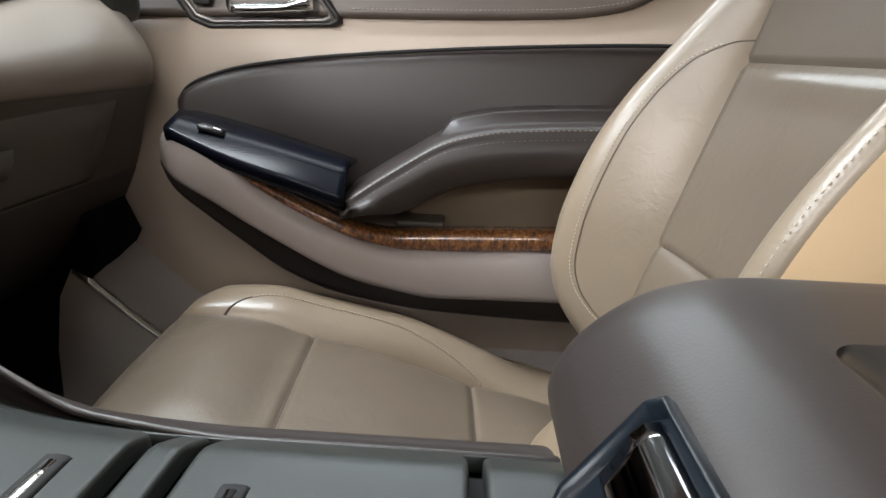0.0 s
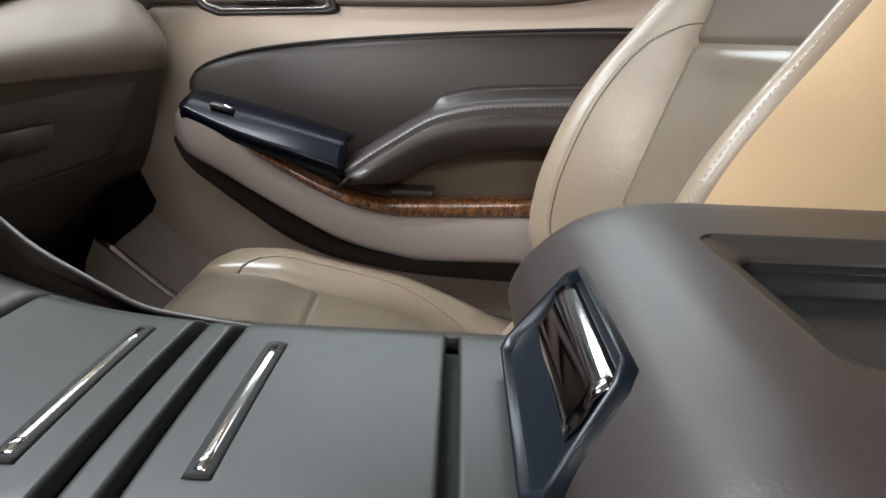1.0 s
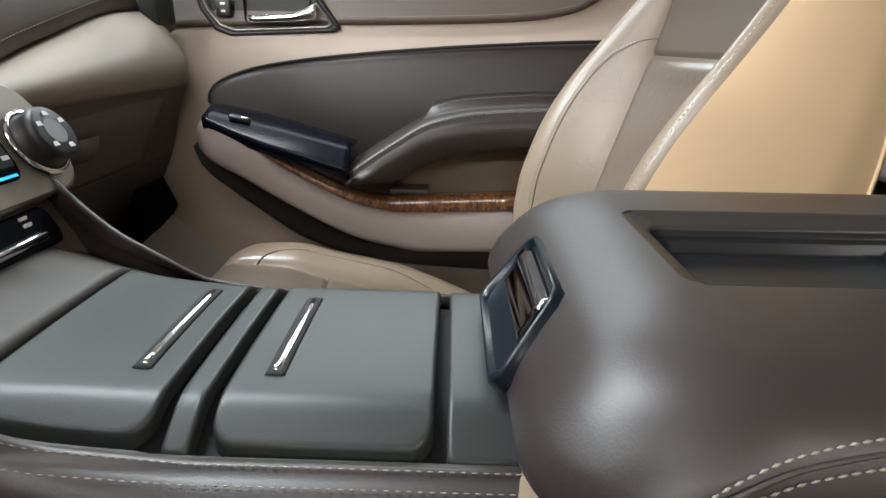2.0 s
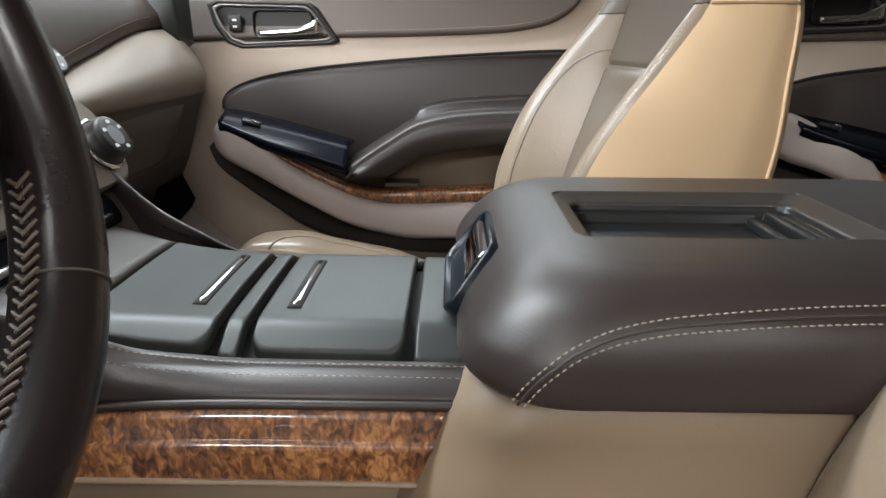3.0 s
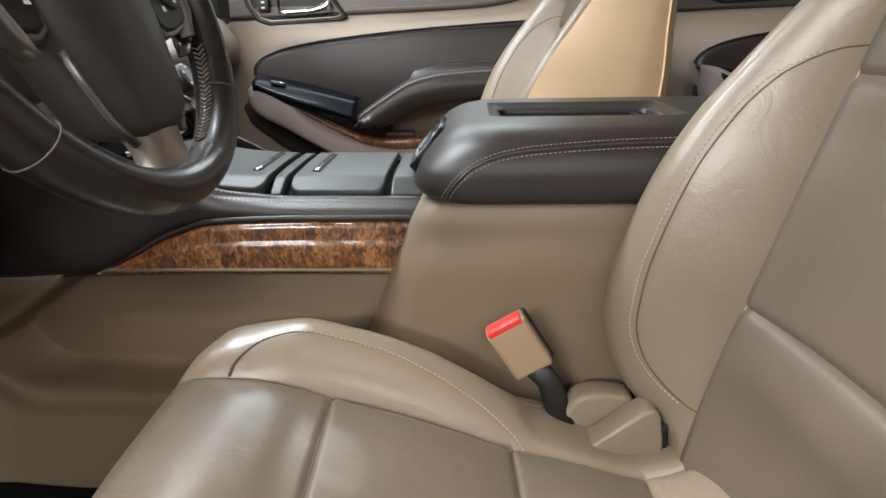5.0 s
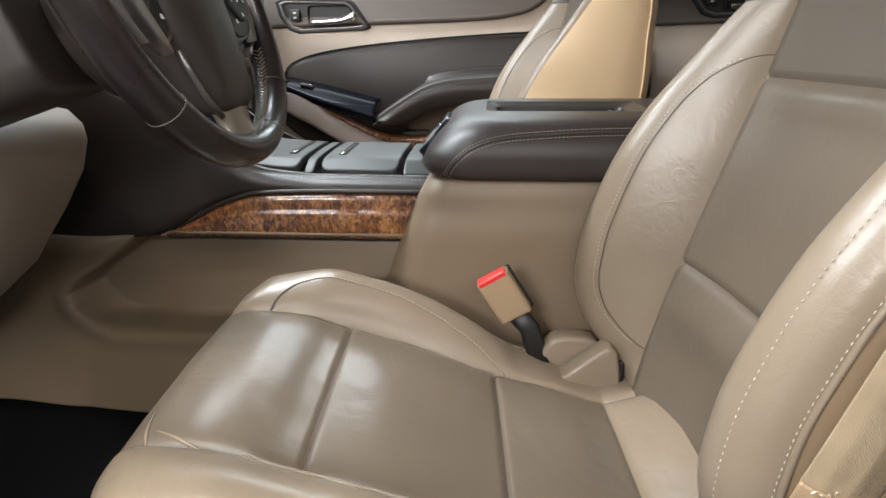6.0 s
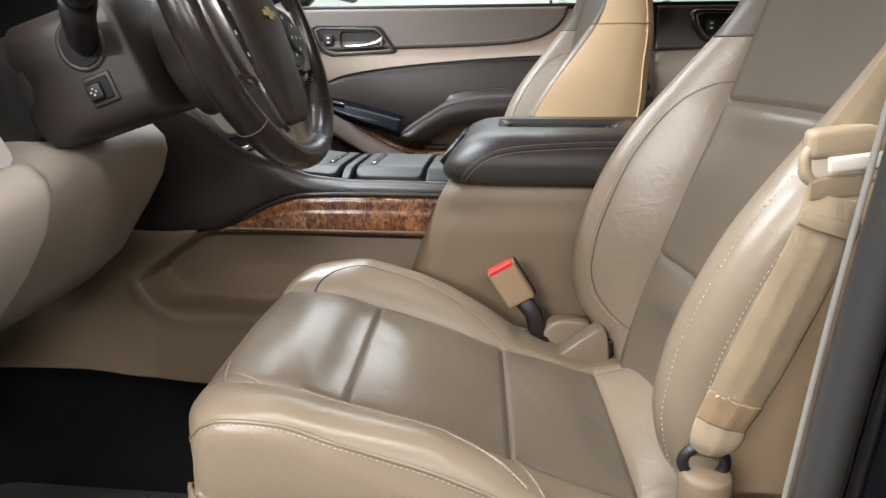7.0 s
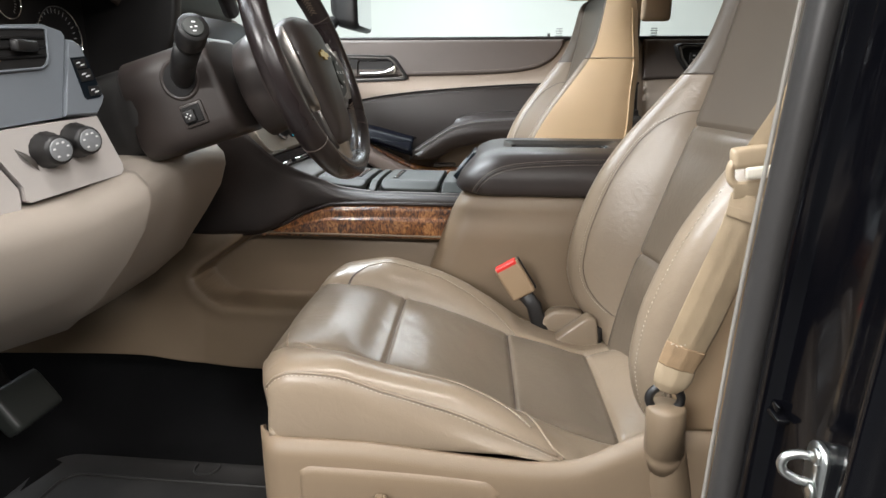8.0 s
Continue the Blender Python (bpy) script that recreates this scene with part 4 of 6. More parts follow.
    box(bm, (-0.282, 0.626, 0.6705), (0.012, 0.009, 0.004), 0.002, Matrix.Rotation(radians(20), 3, "Y"))
    put("switch_tip", bm, CHROME, sw, "chrome switch tip")
    # wood rail
    rows = []
    wt = cv((-0.256, 0.623), (-0.18, 0.586), (-0.131, 0.563), (-0.09, 0.549), (-0.06, 0.544), (0.0, 0.545), (0.169, 0.551), (0.6, 0.56))
    wb = cv((-0.256, 0.620), (-0.24, 0.606), (-0.18, 0.570), (-0.131, 0.546), (-0.09, 0.529), (-0.042, 0.518), (0.0, 0.517), (0.17, 0.523), (0.6, 0.53))
    wy = cv((-0.256, 0.612), (-0.131, 0.618), (-0.06, 0.638), (0.0, 0.646), (0.17, 0.650), (0.6, 0.655))
    for k in range(60):
        x = -0.256 + (x_rear - 0.06 + 0.256) * (k / 59) ** 1.3
        a, b, y = wt(x), wb(x), wy(x)
        lip = min(0.014, (a - b) * 0.6)
        rows.append([(x, y + 0.030, a - 0.001), (x, y + lip, a), (x, y + 0.003, a - 0.002), (x, y - 0.002, a - 0.25 * (a - b)), (x, y - 0.003, b + 0.4 * (a - b)), (x, y, b + 0.001), (x, y + 0.008, b - 0.001)])
    bm = bmesh.new()
    rows_mesh(bm, rows)
    thicken(bm, 0.003, (0, -1, 0))
    put("wood_rail", bm, WOOD, text="glossy burl wood rail over the pull")
    # pull pocket behind the rail
    put("pull_pocket", band(bmesh.new(), -0.055, x_rear - 0.06, lambda x: 0.525, lambda x: zb(x) + 0.012, lambda x, z: 0.712, 20, 8, 0.004, 0.003), TAN)
    bm = bmesh.new()
    box(bm, (-0.028, 0.690, 0.5465), (0.066, 0.045, 0.010), 0.005, None, 3)
    put("pull_cup", bm, DIM_TAN)
    # lower bolster
    l_lo = cv((-0.380, 0.620), (-0.354, 0.601), (-0.289, 0.573), (-0.222, 0.535), (-0.19, 0.516), (-0.131, 0.483), (-0.075, 0.460), (0.0, 0.443), (0.18, 0.443), (0.6, 0.445))
    l_hi = cv((-0.376, 0.652), (-0.355, 0.672), (-0.33, 0.672), (-0.26, 0.634), (-0.245, 0.612), (-0.18, 0.571), (-0.131, 0.547), (-0.09, 0.530), (-0.042, 0.519), (0.17, 0.524), (0.6, 0.53))
    l_y = cv((-0.376, 0.655), (-0.34, 0.622), (-0.25, 0.603), (-0.131, 0.612), (-0.06, 0.632), (0.0, 0.640), (0.17, 0.646), (0.6, 0.65))
    if rear:
        l_lo = cv((-0.380, 0.650), (-0.374, 0.622), (-0.350, 0.603), (-0.300, 0.588), (-0.222, 0.552), (-0.19, 0.530), (-0.131, 0.490), (-0.075, 0.462), (0.0, 0.443), (0.6, 0.445))
        l_hi = cv((-0.378, 0.694), (-0.355, 0.690), (-0.30, 0.664), (-0.25, 0.644), (-0.215, 0.612), (-0.18, 0.571), (-0.131, 0.547), (-0.09, 0.530), (-0.042, 0.519), (0.6, 0.53))
        l_y = cv((-0.376, 0.668), (-0.34, 0.630), (-0.25, 0.600), (-0.131, 0.612), (-0.06, 0.632), (0.0, 0.640), (0.6, 0.65))
    put("lower_bolster", band(bmesh.new(), -0.378, x_rear - 0.05, l_lo, l_hi, lambda x, z: l_y(x) - 0.006 * math.sin(math.pi * min(1, max(0, (z - l_lo(x)) / max(0.01, l_hi(x) - l_lo(x))))), 60, 16, 0.014, 0.018, 0.03), DOOR_LOW, text="taupe door bolster above the map pocket")
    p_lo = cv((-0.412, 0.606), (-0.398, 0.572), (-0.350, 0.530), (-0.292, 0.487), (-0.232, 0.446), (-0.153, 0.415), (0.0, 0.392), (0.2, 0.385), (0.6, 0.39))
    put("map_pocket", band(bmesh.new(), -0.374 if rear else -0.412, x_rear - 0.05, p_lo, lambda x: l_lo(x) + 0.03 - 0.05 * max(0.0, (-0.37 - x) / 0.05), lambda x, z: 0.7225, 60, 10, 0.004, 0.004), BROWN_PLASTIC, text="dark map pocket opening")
    # latch handle in its bezel
    rise = Matrix.Translation((0.035, 0, 0.030) if rear else (0, 0, 0))

    def fit_in(nm, bm, mat, parent=top, text=""):
        bm.transform(rise)
        return put(nm, bm, mat, parent, text)

    outline = [(-0.405, 0.872), (-0.395, 0.835), (-0.372, 0.802), (-0.345, 0.792), (-0.165, 0.801), (-0.155, 0.806), (-0.158, 0.816), (-0.195, 0.866), (-0.21, 0.876), (-0.39, 0.880)]
    cx, cz = -0.285, 0.838

    def ring_b(f, y, g=None):
        return [(cx + (x - cx) * f, y, cz + (z - cz) * (g or f)) for x, z in outline]

    bm = bmesh.new()
    rows_mesh(bm, [ring_b(1.03, 0.80), ring_b(1.0, 0.778), ring_b(0.965, 0.775, 0.94), ring_b(0.92, 0.778, 0.87)], ring=True)
    bezel = fit_in("handle_bezel", bm, BLACK, text="dark bezel round the inside door handle")
    bm = bmesh.new()
    rows_mesh(bm, [ring_b(0.92, 0.7785, 0.87), ring_b(0.90, 0.776, 0.83), ring_b(0.87, 0.776, 0.76), ring_b(0.85, 0.781, 0.72)], ring=True)
    fit_in("bezel_rim", bm, SATIN_DARK, bezel, "satin metal rim")
    bm = bmesh.new()
    bm.faces.new([bm.verts.new(p) for p in ring_b(0.87, 0.784, 0.74)])
    fit_in("handle_well", bm, BLACK, bezel)
    bm = bmesh.new()
    rows = [[(p[0], 0.775, p[1]) for p in rounded(-0.318, -0.205, 0.812, 0.862, 0.012, 5)], [(p[0], 0.80, p[1]) for p in rounded(-0.312, -0.211, 0.817, 0.857, 0.010, 5)]]
    rows_mesh(bm, rows, ring=True)
    bm.faces.new([bm.verts.new(p) for p in rows[1]])
    fit_in("handle_cup", bm, BROWN_PLASTIC, bezel)
    bm = bmesh.new()
    rows = []
    for k in range(15):
        x = -0.307 + 0.115 * k / 14
        grow = 0.011 + 0.016 * max(0.0, (k - 9) / 5) ** 1.2
        z0 = 0.820 + 0.008 * (k / 14) ** 2 + 0.006 * max(0, (k - 9) / 5)
        rows.append([(x, 0.766 + 0.004 * math.cos(w), z0 + grow * 0.55 * math.sin(w)) for w in [2 * math.pi * j / 8 for j in range(8)]])
    rows_mesh(bm, rows, ring=True, cap=True)
    fit_in("pull_handle", bm, CHROME, bezel, "chrome door handle")
    bm = bmesh.new()
    box(bm, (-0.352, 0.774, 0.838), (0.026, 0.006, 0.030), 0.006)
    lock = fit_in("lock_switch", bm, BLACK, bezel)
    bm = bmesh.new()
    for z in (0.832, 0.844):
        box(bm, (-0.352, 0.7705, z), (0.008, 0.0012, 0.004), 0.0004)
    fit_in("switch_marking", bm, WHITE_MARK, lock)
    # lock knob on the sill
    put("lock_knob", tube(bmesh.new(), [(0.283, 0.822, 0.924), (0.283, 0.822, 0.942)], lambda u: 0.0045 - 0.0015 * math.sin(3 * u), 8), BROWN_PLASTIC)
    return top


DOOR_TAUPE = material("door_taupe", (0.332, 0.265, 0.213), 0.46, grain=0.26, grain_scale=620, vary=0.06)
DOOR_LOW = material("door_low_taupe", (0.330, 0.280, 0.262), 0.46, grain=0.26, grain_scale=620, vary=0.06)
door("front_passenger_door", "taupe and brown front passenger door with burl wood rail", 0.0, -0.56, 0.585)
door("rear_passenger_door", "taupe and brown rear passenger door, mostly hidden", 1.03, -0.468, 0.6, True)

pillar = thing("pillar_trim", "tan trim of the pillar between the passenger doors", "car pillar", (0.6, 0.8, 0.2), kind="structure")
part("pillar_cover", box(bmesh.new(), (0.513, 0.80, 0.72), (0.075, 0.06, 1.1), 0.012), TAN, pillar)

# sill and kick panel in the passenger footwell
sill = thing("door_sill", "taupe door sill with a bright scuff strip", "door sill", (-0.2, 0.7, 0.2), kind="structure")
# black carpet sheet added over the footwell side to stand for its darkness
KICK = thing("kick_panel", "black carpeted side of the passenger footwell", "trim", (-0.75, 0.68, 0.12), kind="structure")
part("kick_carpet", prism(bmesh.new(), [(-1.0, 0.10), (-0.60, 0.10), (-0.562, 0.30), (-0.505, 0.42), (-0.478, 0.462), (-0.458, 0.498), (-0.50, 0.60), (-1.0, 0.60)], "y", 0.632, 0.742, 0.004), CARPET, KICK)
S_Z = cv((-0.75, 0.66), (-0.60, 0.565), (-0.49, 0.478), (-0.39, 0.392), (-0.30, 0.335), (-0.15, 0.31), (0.6, 0.31))
rows = []
for k in range(50):
    x = -0.505 + 1.105 * k / 49
    z = S_Z(x)
    rows.append([(x, 0.735, z + 0.02), (x, 0.712, z + 0.008), (x, 0.70, z), (x, 0.665, z - 0.006), (x, 0.655, z - 0.012), (x, 0.63, z - 0.022), (x, 0.60, z - 0.05), (x, 0.58, z - 0.12), (x, 0.57, z - 0.25)])
bm = bmesh.new()
rows_mesh(bm, rows)
part("sill_cover", bm, SILL, sill)
part("scuff_strip", tube(bmesh.new(), [(x, 0.632, S_Z(x) - 0.017) for x in [-0.50 + 0.80 * k / 40 for k in range(41)]], 0.007, 8, flat=0.4, up=(0, -0.5, 1)), CHROME, sill, "polished scuff strip")

# ---- dashboard, passenger side ----
dash = thing("dashboard", "brown and tan dashboard with a glove box", "dashboard", (-0.5, 0.2, 0.5))
SEAM_Z = cv((0.10, 0.70), (0.20, 0.722), (0.30, 0.752), (0.42, 0.785), (0.61, 0.824), (0.76, 0.83))


def dash_row(y, shape):
    end = max(0.0, (y - 0.64) / 0.10)
    back = 0.05 * end**3
    return [(x - back, y + 0.17 * max(0.0, (0.74 - z) / 0.27) * max(0, end) ** 0.5, z) for x, z in shape]


ys = [0.11 + 0.660 * v for v in spread(40)]
pad = bmesh.new()
rows_mesh(pad, [dash_row(y, [(-0.85, 0.98), (-0.66, 0.965), (-0.56, 0.945), (-0.50, 0.915), (-0.462, 0.875), (-0.445, SEAM_Z(y) + 0.025), (-0.440, SEAM_Z(y) + 0.006), (-0.455, SEAM_Z(y) - 0.004)]) for y in ys if y < 0.66])
pad_ob = part("upper_pad", pad, BROWN_MID, dash, "brown stitched dash pad")
for o in (0.010, 0.020):
    part("stitching", stitches([(-0.4415 - 0.03 * max(0, (y - 0.6)), y, SEAM_Z(y) + o) for y in [0.14 + 0.48 * k / 60 for k in range(61)]], 0.004, 0.0026, 0.0006), THREAD_DIM, pad_ob)
mid = bmesh.new()
rows_mesh(mid, [dash_row(y, [(-0.47, SEAM_Z(y)), (-0.44, SEAM_Z(y) - 0.001), (-0.415, SEAM_Z(y) * 0.65 + 0.735 * 0.35 + 0.012), (-0.392, 0.765 + 0.3 * (SEAM_Z(y) - 0.80)), (-0.383, 0.748 + 0.2 * (SEAM_Z(y) - 0.80)), (-0.384, 0.732 + 0.15 * (SEAM_Z(y) - 0.80)), (-0.392, 0.718), (-0.408, 0.70), (-0.430, 0.655), (-0.462, 0.585), (-0.50, 0.52), (-0.56, 0.45), (-0.70, 0.42)]) for y in ys])
part("tan_fascia", mid, SHADED_FASCIA, dash, "tan curved dash fascia")
# sheet over the fascia's lower face, darker to carry its shade
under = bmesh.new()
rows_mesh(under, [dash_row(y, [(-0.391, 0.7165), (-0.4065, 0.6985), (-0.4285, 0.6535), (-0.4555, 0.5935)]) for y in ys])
part("lower_fascia", under, DIM_TAN, dash)
# still darker sheet standing for the unlit space under the dash
dark_under = bmesh.new()
rows_mesh(dark_under, [dash_row(y, [(-0.4545, 0.5945), (-0.4600, 0.5825), (-0.4960, 0.5175), (-0.5560, 0.4470), (-0.70, 0.4165)]) for y in ys])
part("hush_panel", dark_under, BROWN_PLASTIC, dash, "dark panel closing the underside")
glove = bmesh.new()
rows = []
for k in range(17):
    y = 0.20 + 0.42 * k / 16
    zt = 0.690 + 0.020 * (k / 16)
    rows.append([(x - 0.004, y, z) for x, z in ((-0.396 - (0.72 - zt) * 0.5, zt), (-0.393 - (0.72 - zt) * 0.5, zt - 0.004), (-0.415, 0.665), (-0.4425, 0.605), (-0.4485, 0.598))])
rows_mesh(glove, rows)
thicken(glove, 0.01, (1, 0, 0))
glove_box = part("glove_box_door", glove, DIM_TAN, dash, "tan glove box door")
bm = bmesh.new()
rows_mesh(bm, [[Vector((-0.4075 - 0.012 * f + d, 0.39 + a, 0.668 - 0.03 * f)) for a in (-0.05, 0.0, 0.05)] for f, d in ((0, -0.002), (0.4, 0.0005), (1.0, -0.002))])
thicken(bm, 0.004, (1, 0, 0))
part("glove_box_latch", bm, DIM_TAN, glove_box)
# end vent
bm = bmesh.new()
rows_mesh(bm, [[(p[0], y, p[1]) for p in rounded(-0.50, -0.415, 0.795, 0.90, 0.015, 5)] for y in (0.655, 0.665, 0.715, 0.722)], ring=True, cap=True)
part("end_vent", bm, LID, dash)
# driver side top, cluster hood and fascia
top_pad = bmesh.new()
rows_mesh(top_pad, [[(-0.95, y, 0.95), (-0.70, y, 0.965), (-0.56, y, 0.955 + 0.03 * math.exp(-(((y + 0.41) / 0.17) ** 4))), (-0.46, y, 0.925 + 0.05 * math.exp(-(((y + 0.41) / 0.17) ** 4))), (-0.435, y, 0.905 + 0.05 * math.exp(-(((y + 0.41) / 0.17) ** 4))), (-0.445, y, 0.89 + 0.05 * math.exp(-(((y + 0.41) / 0.17) ** 4)))] for y in [-0.76 + 0.88 * k / 40 for k in range(41)]])
thicken(top_pad, 0.012, (0, 0, 1))
part("top_pad", top_pad, BROWN_MID, dash)
bm = bmesh.new()
box(bm, (-0.47, -0.045, 0.945), (0.12, 0.29, 0.085), 0.025, None, 4)
part("centre_top", bm, LID, dash)

# ---- centre stack ----
stack = thing("center_stack", "centre stack with climate knobs, buttons and satin surround", "control panel", (-0.35, 0, 0.65))


def face(y, z, out=0.0):
    """A point on the slanted face of the stack."""
    n = Vector((0.86, 0, 0.51))
    return Vector((-0.262 - (z - 0.635) * 0.55, y, z)) + n * out


def face_panel(y0, y1, z0, z1, out, depth, r=0.012):
    bm = bmesh.new()
    rows = []
    for inset, o in ((0.0, out - depth), (0.0, out - 0.002), (0.002, out)):
        rows.append([face(a, b, o) for a, b in rounded(y0 + inset, y1 - inset, z0 + inset, z1 - inset, r, 6)])
    rows_mesh(bm, rows, ring=True)
    bm.faces.new([bm.verts.new(p) for p in rows[-1]])
    return bm


part("stack_body", face_panel(-0.124, 0.150, 0.60, 0.93, -0.004, 0.16, 0.02), BROWN_MID, stack)
part("surround", face_panel(-0.122, 0.176, 0.668, 0.752, 0.010, 0.03, 0.028), CHAMPAGNE, stack, "satin champagne surround")
climate = part("climate_panel", face_panel(0.022, 0.113, 0.6835, 0.744, 0.0115, 0.01, 0.010), PIANO, stack, "gloss black climate panel with lit buttons")
radio = part("radio_panel", face_panel(-0.125, 0.125, 0.79, 0.915, 0.0085, 0.02, 0.012), PIANO, stack, "black radio panel")
part("radio_surround", face_panel(-0.122, 0.166, 0.758, 0.80, 0.006, 0.03, 0.015), CHAMPAGNE, stack)
usb = part("socket_panel", face_panel(-0.108, 0.122, 0.638, 0.666, 0.001, 0.02, 0.008), PIANO, stack, "black socket panel")
for y, z, rr in ((0.146, 0.704, 0.0235), (-0.012, 0.708, 0.0235), (0.136, 0.778, 0.017), (-0.100, 0.780, 0.017), (0.066, 0.711, 0.0185)):
    bm = bmesh.new()
    n = Vector((0.86, 0, 0.51))
    c = face(y, z, 0.0095)
    rows = []
    up = Vector((-0.51, 0, 0.86))
    for o, f in ((0.0, 1.15), (0.004, 1.12), (0.005, 1.0), (0.016, 0.98), (0.021, 0.93), (0.022, 0.80)):
        rows.append([c + n * o + (Vector((0, 1, 0)) * math.cos(w) + up * math.sin(w)) * rr * f * (1 + (0.02 * (j % 2) if 0.004 < o < 0.02 else 0)) for j, w in enumerate([2 * math.pi * k / 36 for k in range(36)])])
    rows_mesh(bm, rows, ring=True, cap=True)
    knob = part("knob", bm, BLACK, stack, "ribbed black control knob")
    bm = bmesh.new()
    rows_mesh(bm, [[c + n * o + (Vector((0, 1, 0)) * math.cos(w) + up * math.sin(w)) * rr * f for w in [2 * math.pi * k / 28 for k in range(28)]] for o, f in ((0.003, 1.22), (0.0055, 1.18), (0.0055, 1.10))], ring=True)
    part("knob_ring", bm, BEZEL if 0.05 < y < 0.1 else CHROME, knob)
    bm = bmesh.new()
    bm.faces.new([bm.verts.new(c + n * 0.0225 + (Vector((0, 1, 0)) * math.cos(w) + up * math.sin(w)) * rr * (0.46 if rr > 0.02 else 0.72)) for w in [2 * math.pi * k / 28 for k in range(28)]])
    part("knob_cap", bm, LID if 0.05 < y < 0.1 else KNOB_GREY, knob)
    bm = bmesh.new()
    for w in (0.5, 1.5, 2.6, 3.9, 5.1):
        q = c + n * 0.0229 + (Vector((0, 1, 0)) * math.cos(w) + up * math.sin(w)) * rr * (0.64 if rr > 0.02 else 0.45)
        grow = 1.6 if rr > 0.02 else 1.0
        bm.faces.new([bm.verts.new(q + Vector((0, a, 0)) * grow + up * b * grow) for a, b in ((-0.0022, -0.0012), (0.0022, -0.0012), (0.0016, 0.0012), (-0.0016, 0.0012))])
    part("knob_marking", bm, WHITE_MARK, knob)
for i, (y, z) in enumerate(((0.0345, 0.730), (0.0990, 0.730), (0.0345, 0.702), (0.0990, 0.702))):
    btn = part("button", face_panel(y - 0.010, y + 0.010, z - 0.011, z + 0.011, 0.0130, 0.003, 0.003), BLACK, climate)
    bm = bmesh.new()
    for dy, dz, w, h in ((-0.004, 0.003, 0.006, 0.003), (0.003, -0.003, 0.008, 0.003)):
        bm.faces.new([bm.verts.new(face(y + dy + a * w / 2, z + dz + b * h / 2, 0.0136)) for a, b in ((-1, -1), (1, -1), (1, 1), (-1, 1))])
    part("button_marking", bm, WHITE_MARK, btn)
for z, y0, y1 in ((0.7160, 0.086, 0.110), (0.6870, 0.034, 0.104)):
    bm = bmesh.new()
    bm.faces.new([bm.verts.new(face(a, b, 0.0122)) for a, b in ((y0, z - 0.001), (y1, z - 0.001), (y1, z + 0.001), (y0, z + 0.001))])
    part("blue_light_bar", bm, BLUE_GLOW, climate, "lit blue bar")
bm = bmesh.new()
for y, w in ((-0.05, 0.05), (0.05, 0.10)):
    box(bm, face(y, 0.646, 0.003), (0.006, w, 0.007), 0.002)
part("socket_trim", bm, CHROME, usb)
bm = bmesh.new()
for z in (0.6565, 0.6615):
    box(bm, face(0.092, z, 0.0015), (0.0015, 0.009, 0.0030), 0.0005)
part("socket_marking", bm, WHITE_MARK, usb)

# ---- driver's lower dash ----
lower = thing("lower_dash", "tan lower dash and knee panel below the steering column", "dashboard", (-0.4, -0.45, 0.5))
K_TOP = cv((-0.80, 0.66), (-0.60, 0.668), (-0.50, 0.690), (-0.42, 0.706), (-0.34, 0.708), (-0.22, 0.70), (-0.19, 0.69))
rows = []
for k in range(161):
    y = -0.80 + 0.632 * (k / 160) ** 0.8
    edge = max(0.0, (y + 0.26) / 0.08)
    step = min(1.0, max(0.0, (-0.490 - y) / 0.016))
    fx = -0.286 - 0.36 * max(0.0, (-0.495 - y)) + 0.013 * step * step * (3 - 2 * step) - 0.04 * max(0.0, y + 0.495) - 0.088 * edge**2
    zt = K_TOP(y)
    zb = 0.50 - 0.02 * math.sin((y + 0.8) * 4) + 0.03 * edge
    rows.append([(fx - 0.16, y, zt + 0.012), (fx - 0.05, y, zt + 0.010), (fx - 0.015, y, zt + 0.004), (fx, y, zt - 0.012), (fx + 0.002, y, zt - 0.03), (fx - 0.010, y, zt - 0.065), (fx - 0.04, y, zt - 0.11), (fx - 0.085, y, zb + 0.045), (fx - 0.14, y, zb), (fx - 0.17, y, zb - 0.004), (fx - 0.3, y, zb + 0.02)])
bm = bmesh.new()
rows_mesh(bm, rows)
part("knee_panel", bm, DASH_TAN, lower, "tan curved knee panel")
# headlamp switch panel
HO, HR, HU = Vector((-0.3285, -0.5735, 0.7355)), Vector((0.31, 0.93, 0.1973)), Vector((0.1138, 0.461, 0.8801))
HN = HU.cross(HR).normalized() * -1
HN = HN if HN.x > 0 else -HN
HV = HR.cross(HN).normalized()
HV = HV if HV.z > 0 else -HV


def hp(a, b, o=0.0):
    """A point on the switch panel: a along its lower edge, b up its lean, o off its face."""
    return HO + HR * a + HU * b + HN * o


def slab(out, lo, hi, bevel=0.002):
    """A flat piece of the panel with this outline, from lo to hi off the face."""
    bm = bmesh.new()
    ca, cb = sum(p[0] for p in out) / len(out), sum(p[1] for p in out) / len(out)
    span = max(math.dist(p, (ca, cb)) for p in out)
    f = 1 - bevel / span
    rows_mesh(bm, [[hp(a, b, lo) for a, b in out], [hp(a, b, hi - bevel) for a, b in out], [hp(ca + (a - ca) * (f + 1) / 2, cb + (b - cb) * (f + 1) / 2, hi - bevel * 0.3) for a, b in out], [hp(ca + (a - ca) * f, cb + (b - cb) * f, hi) for a, b in out]], ring=True)
    bm.faces.new([bm.verts.new(hp(ca + (a - ca) * f, cb + (b - cb) * f, hi)) for a, b in out])
    return bm


